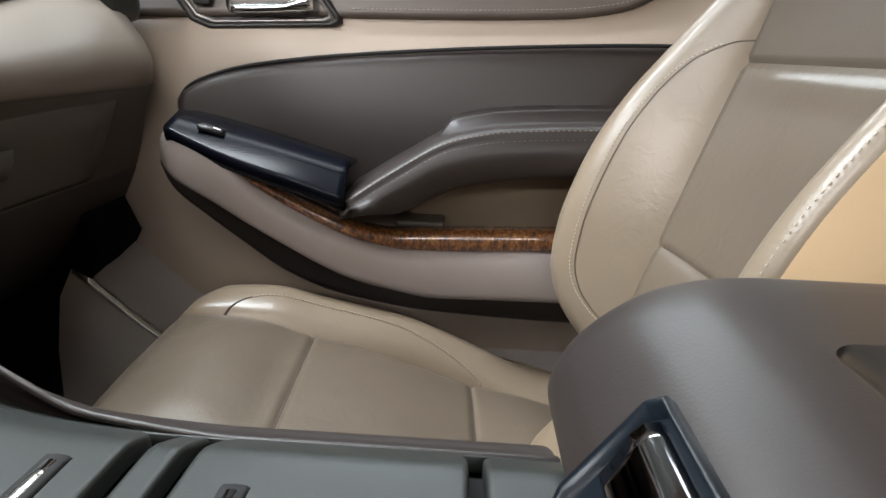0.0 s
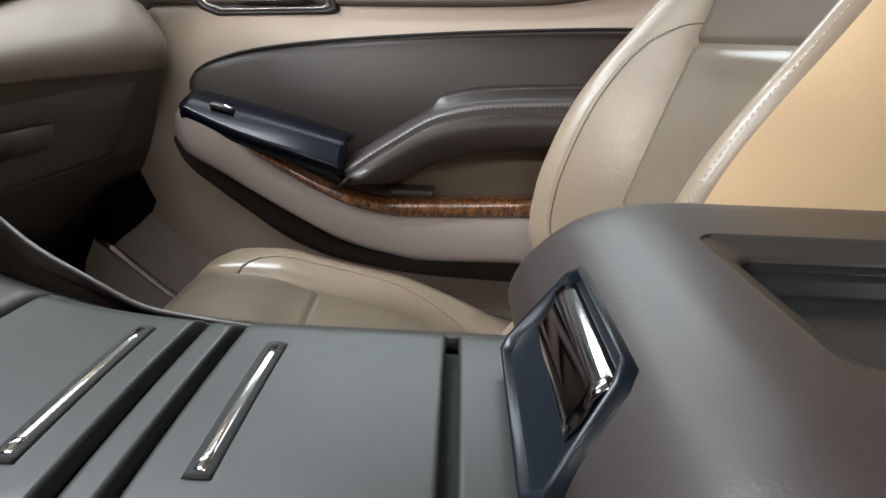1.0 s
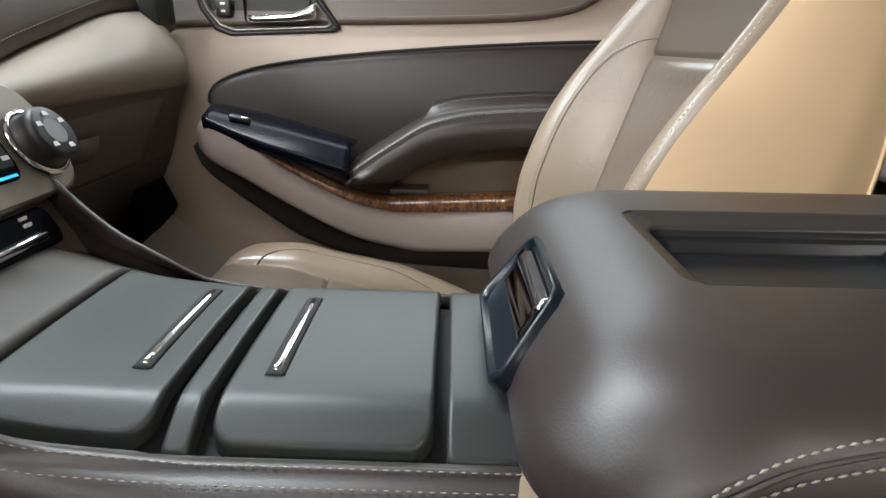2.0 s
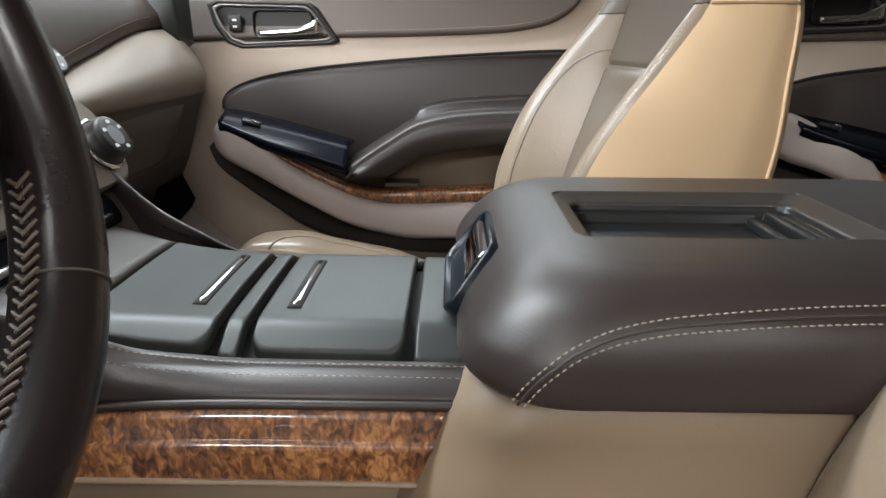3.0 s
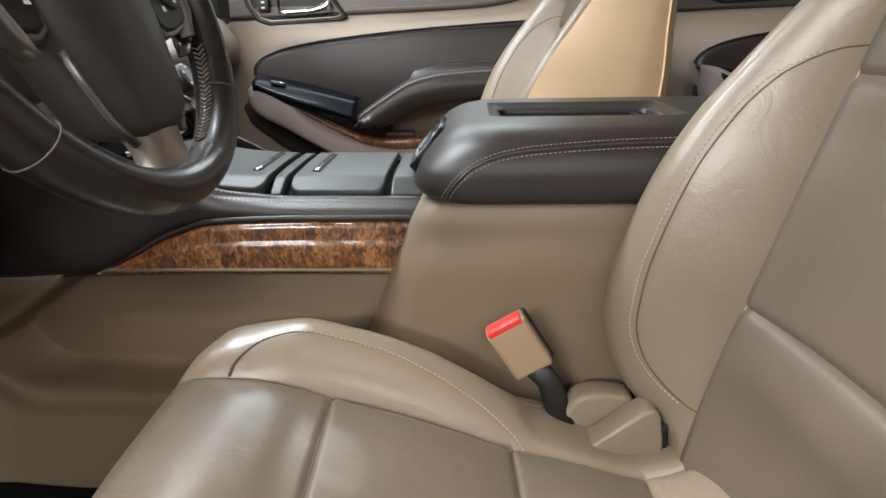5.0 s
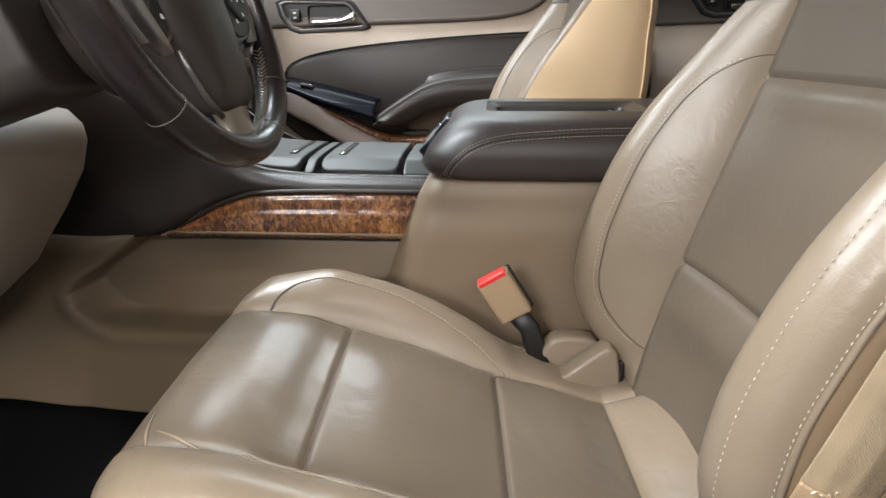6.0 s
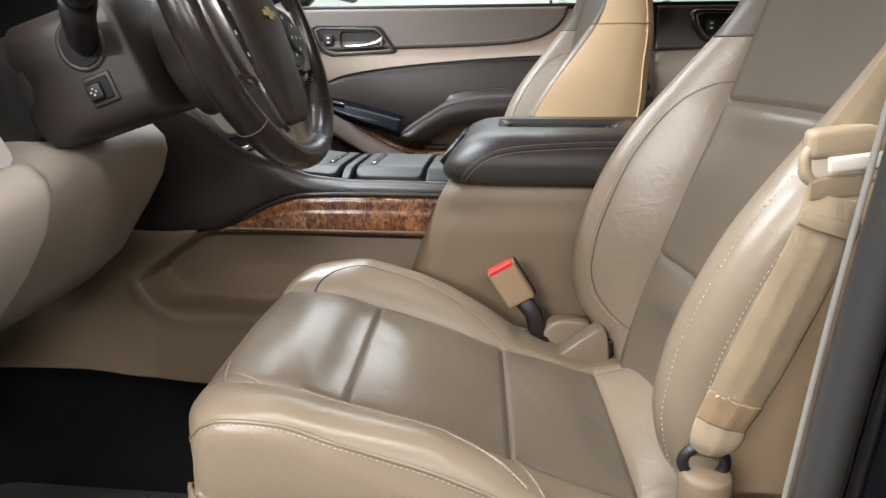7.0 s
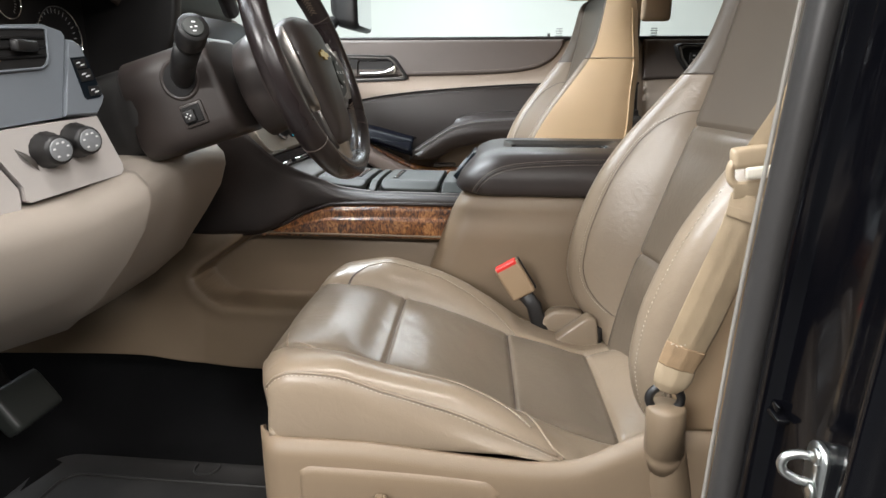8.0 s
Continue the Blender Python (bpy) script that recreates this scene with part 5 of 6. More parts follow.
# switch panel and its end carry their daylight in the paler colour
hpanel = part("switch_panel", slab([(-0.34, 0.077), (0.0377, 0.0253), (0.0992, -0.0542), (0.1045, -0.064), (0.1033, -0.0702), (-0.0156, -0.0612), (-0.0242, -0.0557), (-0.0327, -0.0375), (-0.0721, 0.0059), (-0.34, 0.03)], -0.05, 0.0, 0.003), DAYLIT_TAN, lower, "pale grey panel with two ribbed knobs", smooth=False)
part("panel_end", slab([(-0.34, 0.030), (-0.074, 0.0045), (-0.0347, -0.0390), (-0.0262, -0.0570), (-0.02, -0.075), (-0.05, -0.12), (-0.34, -0.12)], -0.06, -0.004, 0.002), DAYLIT_TAN, lower, smooth=False)
for a in (-0.0176, 0.0182):
    c = hp(a, 0.0)
    bm = bmesh.new()
    rows = []
    for o, rr in ((-0.002, 0.0200), (0.003, 0.0192), (0.008, 0.0165), (0.019, 0.0158), (0.0225, 0.0146), (0.0235, 0.0125)):
        rows.append([c + HN * o + (HR * math.cos(w) + HV * math.sin(w)) * rr * (1 + 0.03 * (j % 2)) for j, w in enumerate([2 * math.pi * k / 36 for k in range(36)])])
    rows_mesh(bm, rows, ring=True, cap=True)
    knob = part("lamp_knob", bm, BLACK, hpanel, "ribbed black lamp knob")
    bm = bmesh.new()
    rows_mesh(bm, [[c + HN * o + (HR * math.cos(w) + HV * math.sin(w)) * rr for w in [2 * math.pi * k / 28 for k in range(28)]] for o, rr in ((0.0225, 0.0128), (0.0245, 0.0122), (0.0247, 0.0115))], ring=True, cap=True)
    cap = part("knob_cap", bm, KNOB_GREY, knob, "grey knob face")
    bm = bmesh.new()
    for w in (0.3, 1.1, 1.9, 2.8, 3.9, 5.2):
        q = c + (HR * math.cos(w) + HV * math.sin(w)) * 0.0082 + HN * 0.0253
        bm.faces.new([bm.verts.new(q + HR * dx + HV * dz) for dx, dz in ((-0.0018, -0.0009), (0.0018, -0.0009), (0.0012, 0.0011), (-0.0012, 0.0011))])
    part("knob_marking", bm, WHITE_MARK, knob)
bm = bmesh.new()
rows_mesh(bm, [[hp(-0.0586 + 0.039 * v + (0.0035 * math.cos(w)) * math.sin(math.pi * min(0.97, max(0.03, v))), 0.0133 - 0.0364 * v + 0.0025 * math.sin(w) * math.sin(math.pi * min(0.97, max(0.03, v))), 0.0005 + 0.004 * math.sin(math.pi * v)) for w in (0, 0.8, 1.57, 2.4, 3.14, 4.71)] for v in [k / 10 for k in range(11)]], ring=True, cap=True)
part("dimmer_wheel", bm, SATIN_DARK, hpanel)
# grey panel above with the vent and a small button column
vent_band = part("vent_panel", slab([(-0.36, 0.20), (-0.0724, 0.1609), (-0.045, 0.148), (-0.0389, 0.1406), (-0.0088, 0.0352), (-0.36, 0.074)], -0.06, -0.001, 0.003), VENT_GREY, lower, "blue-grey panel round the side vent", smooth=False)
column_panel = part("button_panel", slab([(-0.0381, 0.1366), (-0.030, 0.1345), (-0.0203, 0.127), (0.0371, 0.048), (0.038, 0.040), (0.0346, 0.0277), (-0.0094, 0.0365)], -0.06, 0.004, 0.004), VENT_GREY, lower, smooth=False)
part("button_plate", slab([(-0.0285, 0.1122), (-0.0085, 0.1104), (0.0318, 0.0535), (0.0295, 0.0500), (0.0130, 0.0512), (0.0075, 0.0560)], 0.002, 0.0048, 0.0008), BEZEL, column_panel, "black plate behind the buttons", smooth=False)
for quad in (((-0.0251, 0.1088), (-0.01, 0.1073), (-0.0018, 0.0946), (-0.0155, 0.0952)), ((-0.0150, 0.0938), (0.0017, 0.0928), (0.0129, 0.0768), (-0.003, 0.0770)), ((0.0073, 0.0694), (0.0224, 0.0669), (0.0289, 0.0539), (0.0148, 0.0552))):
    key = part("small_button", slab(list(quad), 0.003, 0.0062, 0.0008), BLACK, column_panel, smooth=False)
    ca, cb = sum(p[0] for p in quad) / 4, sum(p[1] for p in quad) / 4
    bm = bmesh.new()
    for dx, dz in ((-0.004, 0.0022), (0.0025, -0.0018)):
        bm.faces.new([bm.verts.new(hp(ca + dx + p, cb + dz + q, 0.0068)) for p, q in ((-0.0024, -0.001), (0.0024, -0.001), (0.0024, 0.001), (-0.0024, 0.001))])
    part("button_marking", bm, WHITE_MARK, key)
mouth = [(-0.30, 0.192), (-0.075, 0.1562), (-0.0685, 0.1535), (-0.0540, 0.118), (-0.0535, 0.1095), (-0.0575, 0.1060), (-0.30, 0.136)]
vent = part("vent_mouth", slab(mouth, -0.01, 0.0005, 0.001), GAP, vent_band, "dark vent opening", smooth=False)
bm = bmesh.new()
tube(bm, [hp(a, b, 0.0015) for a, b in mouth], 0.0014, 8, closed=True)
part("vent_rim", bm, VENT_GREY, vent)
for v in (0.22, 0.48, 0.74):
    bm = bmesh.new()
    left, right = (-0.29, 0.190 - 0.054 * v), (-0.0705 + 0.0155 * v, 0.1530 - 0.044 * v)
    rows_mesh(bm, [[hp(left[0] + (right[0] - left[0]) * u, left[1] + (right[1] - left[1]) * u + dz, o) for dz, o in ((-0.0016, 0.001), (0.0, 0.004), (0.0026, 0.001))] for u in (0, 0.5, 1)])
    thicken(bm, 0.0012, HN)
    part("vent_slat", bm, BLACK, vent)
bm = bmesh.new()
box(bm, hp(-0.090, 0.138, 0.006), (0.010, 0.030, 0.012), 0.003)
part("vent_tab", bm, BLACK, vent)

# instrument cluster behind the wheel
cluster = thing("instrument_cluster", "dark instrument cluster with chrome-ringed dials", "instrument cluster", (-0.45, -0.41, 0.8))
bm = bmesh.new()
rows_mesh(bm, [[(-0.475 - d, p[0], p[1]) for p in rounded(-0.60 + i, -0.22 - i, 0.775 + i * 0.5, 0.945 - i, 0.05, 7)] for i, d in ((-0.02, -0.02), (0.0, -0.012), (0.012, 0.03))], ring=True)
part("hood", bm, BLACK, cluster)
cheek = [(-0.52, 0.78), (-0.455, 0.792), (-0.415, 0.815), (-0.385, 0.84), (-0.366, 0.862), (-0.357, 0.885), (-0.350, 0.93), (-0.345, 1.0), (-0.52, 1.01)]
for y0, y1 in ((-0.252, -0.228),):
    part("hood_cheek", prism(bmesh.new(), cheek, "y", y0, y1, 0.006), BLACK, cluster)
bm = bmesh.new()
rows_mesh(bm, [[(x, y, z + 0.018 * (1 - ((y + 0.41) / 0.19) ** 2)) for y in [-0.60 + 0.37 * k / 14 for k in range(15)]] for x, z in ((-0.56, 0.955), (-0.50, 0.975), (-0.43, 0.985), (-0.36, 0.985), (-0.345, 0.978))])
thicken(bm, 0.014, (0, 0, 1))
part("hood_visor", bm, BLACK, cluster)
bm = bmesh.new()
bm.faces.new([bm.verts.new((-0.505, p[0], p[1])) for p in rounded(-0.59, -0.23, 0.78, 0.94, 0.05, 7)])
part("dial_face", bm, BLACK, cluster)
for y, z, r in ((-0.50, 0.862, 0.046), (-0.32, 0.862, 0.046), (-0.565, 0.885, 0.024), (-0.41, 0.905, 0.022)):
    n = 40
    dial = part("dial_ring", tube(bmesh.new(), [(-0.498, y + r * math.cos(2 * math.pi * k / n), z + r * math.sin(2 * math.pi * k / n)) for k in range(n)], 0.0016, 6, closed=True), CHROME, cluster, "chrome dial ring")
    bm = bmesh.new()
    for k in range(24):
        w = radians(-40 + 260 * k / 23)
        a, b = 0.80 * r, (0.93 if k % 3 else 0.97) * r
        d = Vector((0, math.cos(w), math.sin(w)))
        s = Vector((0, -math.sin(w), math.cos(w))) * 0.0006
        c = Vector((-0.5035, y, z))
        bm.faces.new([bm.verts.new(c + d * a - s), bm.verts.new(c + d * b - s), bm.verts.new(c + d * b + s), bm.verts.new(c + d * a + s)])
    part("dial_marks", bm, WHITE_MARK, dial)

# ---- steering column and wheel ----
WC, TAU = Vector((-0.0975, -0.388, 0.8245)), radians(20)
WN, WU, WR = Vector((math.cos(TAU), 0, math.sin(TAU))), Vector((-math.sin(TAU), 0, math.cos(TAU))), Vector((0, 1, 0))


def wp(a, b, o=0.0):
    """A point in the plane of the wheel: a to the driver's right, b up, o towards the driver."""
    return WC + WR * a + WU * b + WN * o


wheel = thing("steering_wheel", "brown leather steering wheel with satin spokes", "steering wheel", tuple(WC))
RIM = 0.1445
rim_pts = []
N = 96
for k in range(N):
    w = 2 * math.pi * k / N
    rim_pts.append(wp(RIM * math.cos(w), RIM * math.sin(w)))
rim = part("rim", tube(bmesh.new(), rim_pts, 0.0136, 20, closed=True, flat=1.18, up=WN), WHEEL_LEATHER, wheel, "dark brown leather rim")
for w in (radians(222), radians(318), radians(30), radians(150)):
    c = wp(RIM * math.cos(w), RIM * math.sin(w))
    d = (wp(math.cos(w), math.sin(w)) - WC)
    part("rim_seam", tube(bmesh.new(), [c + d * (0.0138 * math.cos(q)) + WN * (0.0163 * math.sin(q)) for q in [2 * math.pi * j / 20 for j in range(20)]], 0.0006, 5, closed=True), BROWN_MID, rim)
# baseball stitching on the inner side of the rim
for w0, w1 in ((-26, -70), (-110, -154), (36, 80), (100, 144)):
    bm = bmesh.new()
    n = int(abs(w1 - w0) / 1.9)
    for k in range(n):
        wa = radians(w0 + (w1 - w0) * k / n)
        wb = radians(w0 + (w1 - w0) * (k + 1) / n)
        for sgn in (-1, 1):
            a = wp((RIM - 0.0134) * math.cos(wa), (RIM - 0.0134) * math.sin(wa), 0.0044 * sgn)
            m = wp((RIM - 0.0142) * math.cos((wa + wb) / 2), (RIM - 0.0142) * math.sin((wa + wb) / 2), 0.0022 * sgn)
            b = wp((RIM - 0.0143) * math.cos(wb), (RIM - 0.0143) * math.sin(wb), -0.001 * sgn)
            tube(bm, [a, m, b], 0.0008, 4, caps=False)
    part("rim_lacing", bm, LACING, rim, "tan crossed lacing")
# airbag pad
bm = bmesh.new()
pad_out = [(-0.040, -0.094), (-0.024, -0.110), (0.024, -0.110), (0.040, -0.094), (0.054, -0.050), (0.062, 0.0), (0.060, 0.036), (0.044, 0.056), (0.0, 0.062), (-0.044, 0.056), (-0.060, 0.036), (-0.062, 0.0), (-0.054, -0.050)]


def ease(pts, n=4):
    """Rounds a closed outline by a smooth curve through its points."""
    out = []
    k = len(pts)
    for i in range(k):
        p0, p1, p2, p3 = (Vector(pts[(i + d) % k]) for d in (-1, 0, 1, 2))
        for j in range(n):
            t = j / n
            out.append(tuple(0.5 * ((2 * p1) + (p2 - p0) * t + (2 * p0 - 5 * p1 + 4 * p2 - p3) * t * t + (3 * p1 - p0 - 3 * p2 + p3) * t**3)))
    return out


po = ease(pad_out)
rows = [[wp(a * f, b * f, o) for a, b in po] for f, o in ((0.90, -0.030), (0.97, -0.014), (1.0, -0.004), (0.985, 0.004), (0.93, 0.010), (0.75, 0.015), (0.45, 0.018), (0.15, 0.019), (0.02, 0.019))]
rows_mesh(bm, rows, ring=True, cap=True)
hub = part("airbag_pad", bm, BROWN_PLASTIC, wheel, "dark brown airbag pad")
bm = bmesh.new()
tie = [(-0.017, -0.003), (-0.006, -0.003), (-0.0045, -0.0065), (0.008, -0.0065), (0.007, -0.003), (0.017, -0.003), (0.0155, 0.003), (0.0055, 0.003), (0.004, 0.0065), (-0.0085, 0.0065), (-0.0075, 0.003), (-0.018, 0.003)]
lo_v, hi_v = [bm.verts.new(wp(a, b + 0.006, 0.017)) for a, b in tie], [bm.verts.new(wp(a, b + 0.006, 0.0215)) for a, b in tie]
bm.faces.new(hi_v)
for i in range(len(tie)):
    j = (i + 1) % len(tie)
    bm.faces.new((lo_v[i], lo_v[j], hi_v[j], hi_v[i]))
part("badge", bm, GOLD, hub, "small gold badge", smooth=False)
# spokes
for s in (-1, 1):
    bm = bmesh.new()
    rows = []
    for k in range(9):
        u = k / 8
        a = 0.046 + 0.100 * u
        hh = 0.038 - 0.006 * math.sin(math.pi * u)
        rows.append([wp(s * a, -0.014 + hh * math.sin(w), -0.008 + 0.010 * math.cos(w)) for w in [2 * math.pi * j / 16 for j in range(16)]])
    rows_mesh(bm, rows, ring=True, cap=True)
    spoke = part("side_spoke", bm, BROWN_PLASTIC, wheel)
    ctl = ease([(0.060, -0.044), (0.100, -0.042), (0.114, -0.030), (0.118, -0.004), (0.108, 0.014), (0.064, 0.018)], 4)
    bm = bmesh.new()
    rows_mesh(bm, [[wp(s * (0.09 + (a - 0.09) * f), -0.013 + (b + 0.013) * f, o) for a, b in ctl] for f, o in ((1.12, -0.004), (1.10, 0.0035), (1.04, 0.0055), (0.99, 0.0045))], ring=True)
    part("pod_frame", bm, SATIN_DARK, spoke, "satin metal frame round the buttons")
    bm = bmesh.new()
    rows_mesh(bm, [[wp(s * (0.09 + (a - 0.09) * f), -0.013 + (b + 0.013) * f, o) for a, b in ctl] for f, o in ((1.0, 0.0), (1.0, 0.0052), (0.94, 0.0066))], ring=True)
    bm.faces.new([bm.verts.new(wp(s * (0.09 + (a - 0.09) * 0.94), -0.013 + (b + 0.013) * 0.94, 0.0066)) for a, b in ctl])
    pod = part("button_pod", bm, BLACK, spoke, "black button pod")
    bm = bmesh.new()
    n = 24
    rows_mesh(bm, [[wp(s * (0.092 + r * math.cos(2 * math.pi * k / n)), -0.013 + r * math.sin(2 * math.pi * k / n), o) for k in range(n)] for r, o in ((0.020, 0.0062), (0.0195, 0.0085), (0.018, 0.0092), (0.008, 0.0086))], ring=True, cap=True)
    ring_pad = part("button_ring", bm, LID, pod, "round four-way button")
    for a, b in ((0.092, 0.001), (0.092, -0.027), (0.078, -0.013), (0.106, -0.013), (0.092, -0.013), (0.070, 0.010), (0.070, -0.034)):
        bm = bmesh.new()
        bm.faces.new([bm.verts.new(wp(s * (a + p), b + q, 0.0097)) for p, q in ((-0.0026, -0.0018), (0.0026, -0.0018), (0.0018, 0.0020), (-0.0018, 0.0020))])
        part("button_marking", bm, WHITE_MARK, ring_pad)
    # satin strip at the outer end of the spoke, running down to the bottom spoke
    line = [(0.1145, 0.020), (0.1175, -0.005), (0.113, -0.032), (0.100, -0.052)]
    bm = bmesh.new()
    rows = []
    for k, (a, b) in enumerate(line):
        wd = (0.004, 0.0085, 0.0085, 0.004)[k]
        rows.append([wp(s * (a + p), b, o) for p, o in ((-wd, 0.0), (-wd * 0.7, 0.0075), (0, 0.0095), (wd * 0.7, 0.0075), (wd, 0.0))])
    rows_mesh(bm, rows)
    part("spoke_trim", bm, SATIN_DARK, wheel, "satin metal spoke trim")
    edge = [(0.1235, 0.036), (0.1260, 0.022), (0.1265, 0.004), (0.1240, -0.016), (0.1180, -0.036), (0.1090, -0.053), (0.1020, -0.062)]
    # left edging is wider and in brighter metal, its highlight put into the colour
    part("spoke_edge", tube(bmesh.new(), [wp(s * (a - (0.010 if s < 0 else 0.0)), b, 0.012 if s < 0 else -0.006) for a, b in edge], lambda u: (0.0040 if s < 0 else 0.0035) + (0.0060 if s < 0 else 0.0065) * math.sin(math.pi * (0.08 + 0.84 * u)), 14, flat=0.3, up=WR * s), SATIN_LIT if s < 0 else SATIN_DARK, wheel)
    line = [(0.052, -0.056), (0.048, -0.075), (0.042, -0.095), (0.030, -0.112)]
    part("pad_edging", tube(bmesh.new(), [wp(s * a, b, 0.001) for a, b in line], 0.0028, 6), SATIN_DARK, wheel)
bm = bmesh.new()
rows = []
for k in range(9):
    u = k / 8
    b = -0.100 - 0.044 * u
    hw = 0.034 - 0.010 * math.sin(math.pi * u) * 1.0 + 0.004 * u
    rows.append([wp(hw * q, b, o - 0.004 * u) for q, o in ((-1, -0.006), (-0.93, 0.002), (-0.6, 0.0055), (0.0, 0.007), (0.6, 0.0055), (0.93, 0.002), (1, -0.006))])
rows_mesh(bm, rows)
thicken(bm, 0.004, WN)
part("bottom_spoke", bm, CHAMPAGNE, wheel, "satin metal bottom spoke")

column = thing("steering_column", "dark brown steering column shroud with a stalk", "steering column", (-0.25, -0.41, 0.75))
rows = []
for s, grow in ((0.10, -0.010), (0.12, -0.003), (0.15, 0.0), (0.5, 0.0), (0.93, 0.0), (0.985, -0.002), (1.0, -0.007)):
    lo, hi = Vector((-0.318 + 0.150 * s, 0, 0.694 + 0.048 * s)), Vector((-0.345 + 0.133 * s, 0, 0.818 + 0.040 * s))
    rows.append([Vector((0, p[0], 0)) + lo + (hi - lo) * p[1] for p in [(a, b / 0.12) for a, b in rounded(-0.468 - grow, -0.356 + grow, -grow, 0.12 + grow, 0.026, 8)]])
bm = bmesh.new()
rows_mesh(bm, rows, ring=True, cap=True)
part("column_shroud", bm, BROWN_PLASTIC, column, "dark brown plastic shroud")
rows = []
for o, r in ((0.06, 0.046), (0.035, 0.054), (0.026, 0.058), (0.018, 0.0585), (0.012, 0.0565), (0.006, 0.0585), (-0.004, 0.060), (-0.16, 0.062), (-0.22, 0.055)):
    rows.append([Vector((-0.331 + o, -0.412, 0.757 + 0.3 * o)) + Vector((-0.2 * r * math.sin(w), r * math.cos(w), r * 1.05 * math.sin(w))) for w in [2 * math.pi * k / 28 for k in range(28)]])
bm = bmesh.new()
rows_mesh(bm, rows, ring=True, cap=True)
part("column_boot", bm, MAT_RUBBER, column, "black ribbed column boot")
rows = []
for o, r, dz in ((-0.088, 0.058, -0.004), (-0.084, 0.064, -0.004), (-0.06, 0.066, 0.0), (-0.035, 0.064, 0.0), (-0.028, 0.056, 0.0)):
    rows.append([wp(r * 0.80 * math.cos(w), dz + r * math.sin(w), o) for w in [2 * math.pi * k / 32 for k in range(32)]])
bm = bmesh.new()
rows_mesh(bm, rows, ring=True, cap=True)
part("wheel_collar", bm, BROWN_PLASTIC, column)
bm = bmesh.new()
rows_mesh(bm, [[Vector((-0.240 + a, -0.466 - o, 0.806 + b)) for a, b in [(r * math.cos(2 * math.pi * k / 24), r * math.sin(2 * math.pi * k / 24)) for k in range(24)]] for r, o in ((0.026, -0.01), (0.026, 0.003), (0.023, 0.0045), (0.020, 0.002), (0.019, -0.006))], ring=True)
part("stalk_boot", bm, BROWN_PLASTIC, column)
bm = bmesh.new()
bm.faces.new([bm.verts.new((-0.240 + 0.0205 * math.cos(2 * math.pi * k / 24), -0.4702, 0.806 + 0.0205 * math.sin(2 * math.pi * k / 24))) for k in range(24)])
part("boot_hole", bm, GAP, column)
stalk = part("stalk", tube(bmesh.new(), [(-0.240, -0.455, 0.804), (-0.232, -0.475, 0.811), (-0.212, -0.505, 0.828), (-0.194, -0.527, 0.842)], lambda u: 0.0135 + 0.0015 * u, 18), BLACK, column, "thick black stalk with a round end cap")
part("stalk_ring", tube(bmesh.new(), [(-0.1935, -0.5275, 0.8425), (-0.186, -0.537, 0.848)], 0.0128, 18), GAP, stalk)
end = part("stalk_end", tube(bmesh.new(), [(-0.1875, -0.535, 0.847), (-0.186, -0.537, 0.848), (-0.171, -0.556, 0.859), (-0.1695, -0.558, 0.860)], lambda u: 0.0165 if 0.05 < u < 0.9 else 0.0150, 22), BLACK, stalk)
SN = Vector((0.015, -0.019, 0.011)).normalized()
SA = SN.cross(Vector((0, 0, 1))).normalized()
SB = SA.cross(SN)
cap_at = Vector((-0.1695, -0.558, 0.860))
bm = bmesh.new()
rows_mesh(bm, [[cap_at + SN * o + (SA * math.cos(w) + SB * math.sin(w)) * r for w in [2 * math.pi * k / 22 for k in range(22)]] for o, r in ((-0.001, 0.0118), (0.0012, 0.0112), (0.0015, 0.0100))], ring=True, cap=True)
part("end_cap", bm, LID, stalk)
bm = bmesh.new()
for a, b2, ww in ((0.0, 0.004, 0.0042), (-0.002, -0.001, 0.003), (0.003, -0.002, 0.0022), (0.0, -0.006, 0.0036)):
    bm.faces.new([bm.verts.new(cap_at + SN * 0.0022 + SA * (a + p * ww / 2) + SB * (b2 + q * 0.0008)) for p, q in ((-1, -1), (1, -1), (1, 1), (-1, 1))])
part("cap_marking", bm, WHITE_MARK, stalk)
SWT = Matrix.Rotation(radians(-19), 3, "Y")
bm = bmesh.new()
box(bm, (-0.226, -0.4675, 0.764), (0.031, 0.007, 0.030), 0.0034, SWT, 3)
tilt = part("tilt_switch", bm, BROWN_PLASTIC, column, "square tilt adjust switch")
bm = bmesh.new()
box(bm, (-0.226, -0.4705, 0.764), (0.024, 0.004, 0.022), 0.0018, SWT, 3)
part("switch_well", bm, GAP, tilt)
bm = bmesh.new()
box(bm, Vector((-0.226, -0.4735, 0.764)) + SWT @ Vector((-0.004, 0, -0.001)), (0.016, 0.006, 0.016), 0.004, SWT, 3)
tk = part("switch_knob", bm, BLACK, tilt)
bm = bmesh.new()
for a, b2 in ((-0.003, 0), (0.003, 0), (0, 0.003), (0, -0.003)):
    box(bm, Vector((-0.226, -0.4767, 0.764)) + SWT @ Vector((-0.004 + a, 0, -0.001 + b2)), (0.0018, 0.0006, 0.0018), 0)
part("switch_marking", bm, WHITE_MARK, tk)
part("upper_stalk", tube(bmesh.new(), [(-0.175, -0.45, 0.885), (-0.165, -0.49, 0.905), (-0.162, -0.51, 0.912)], 0.010, 10), BLACK, column)

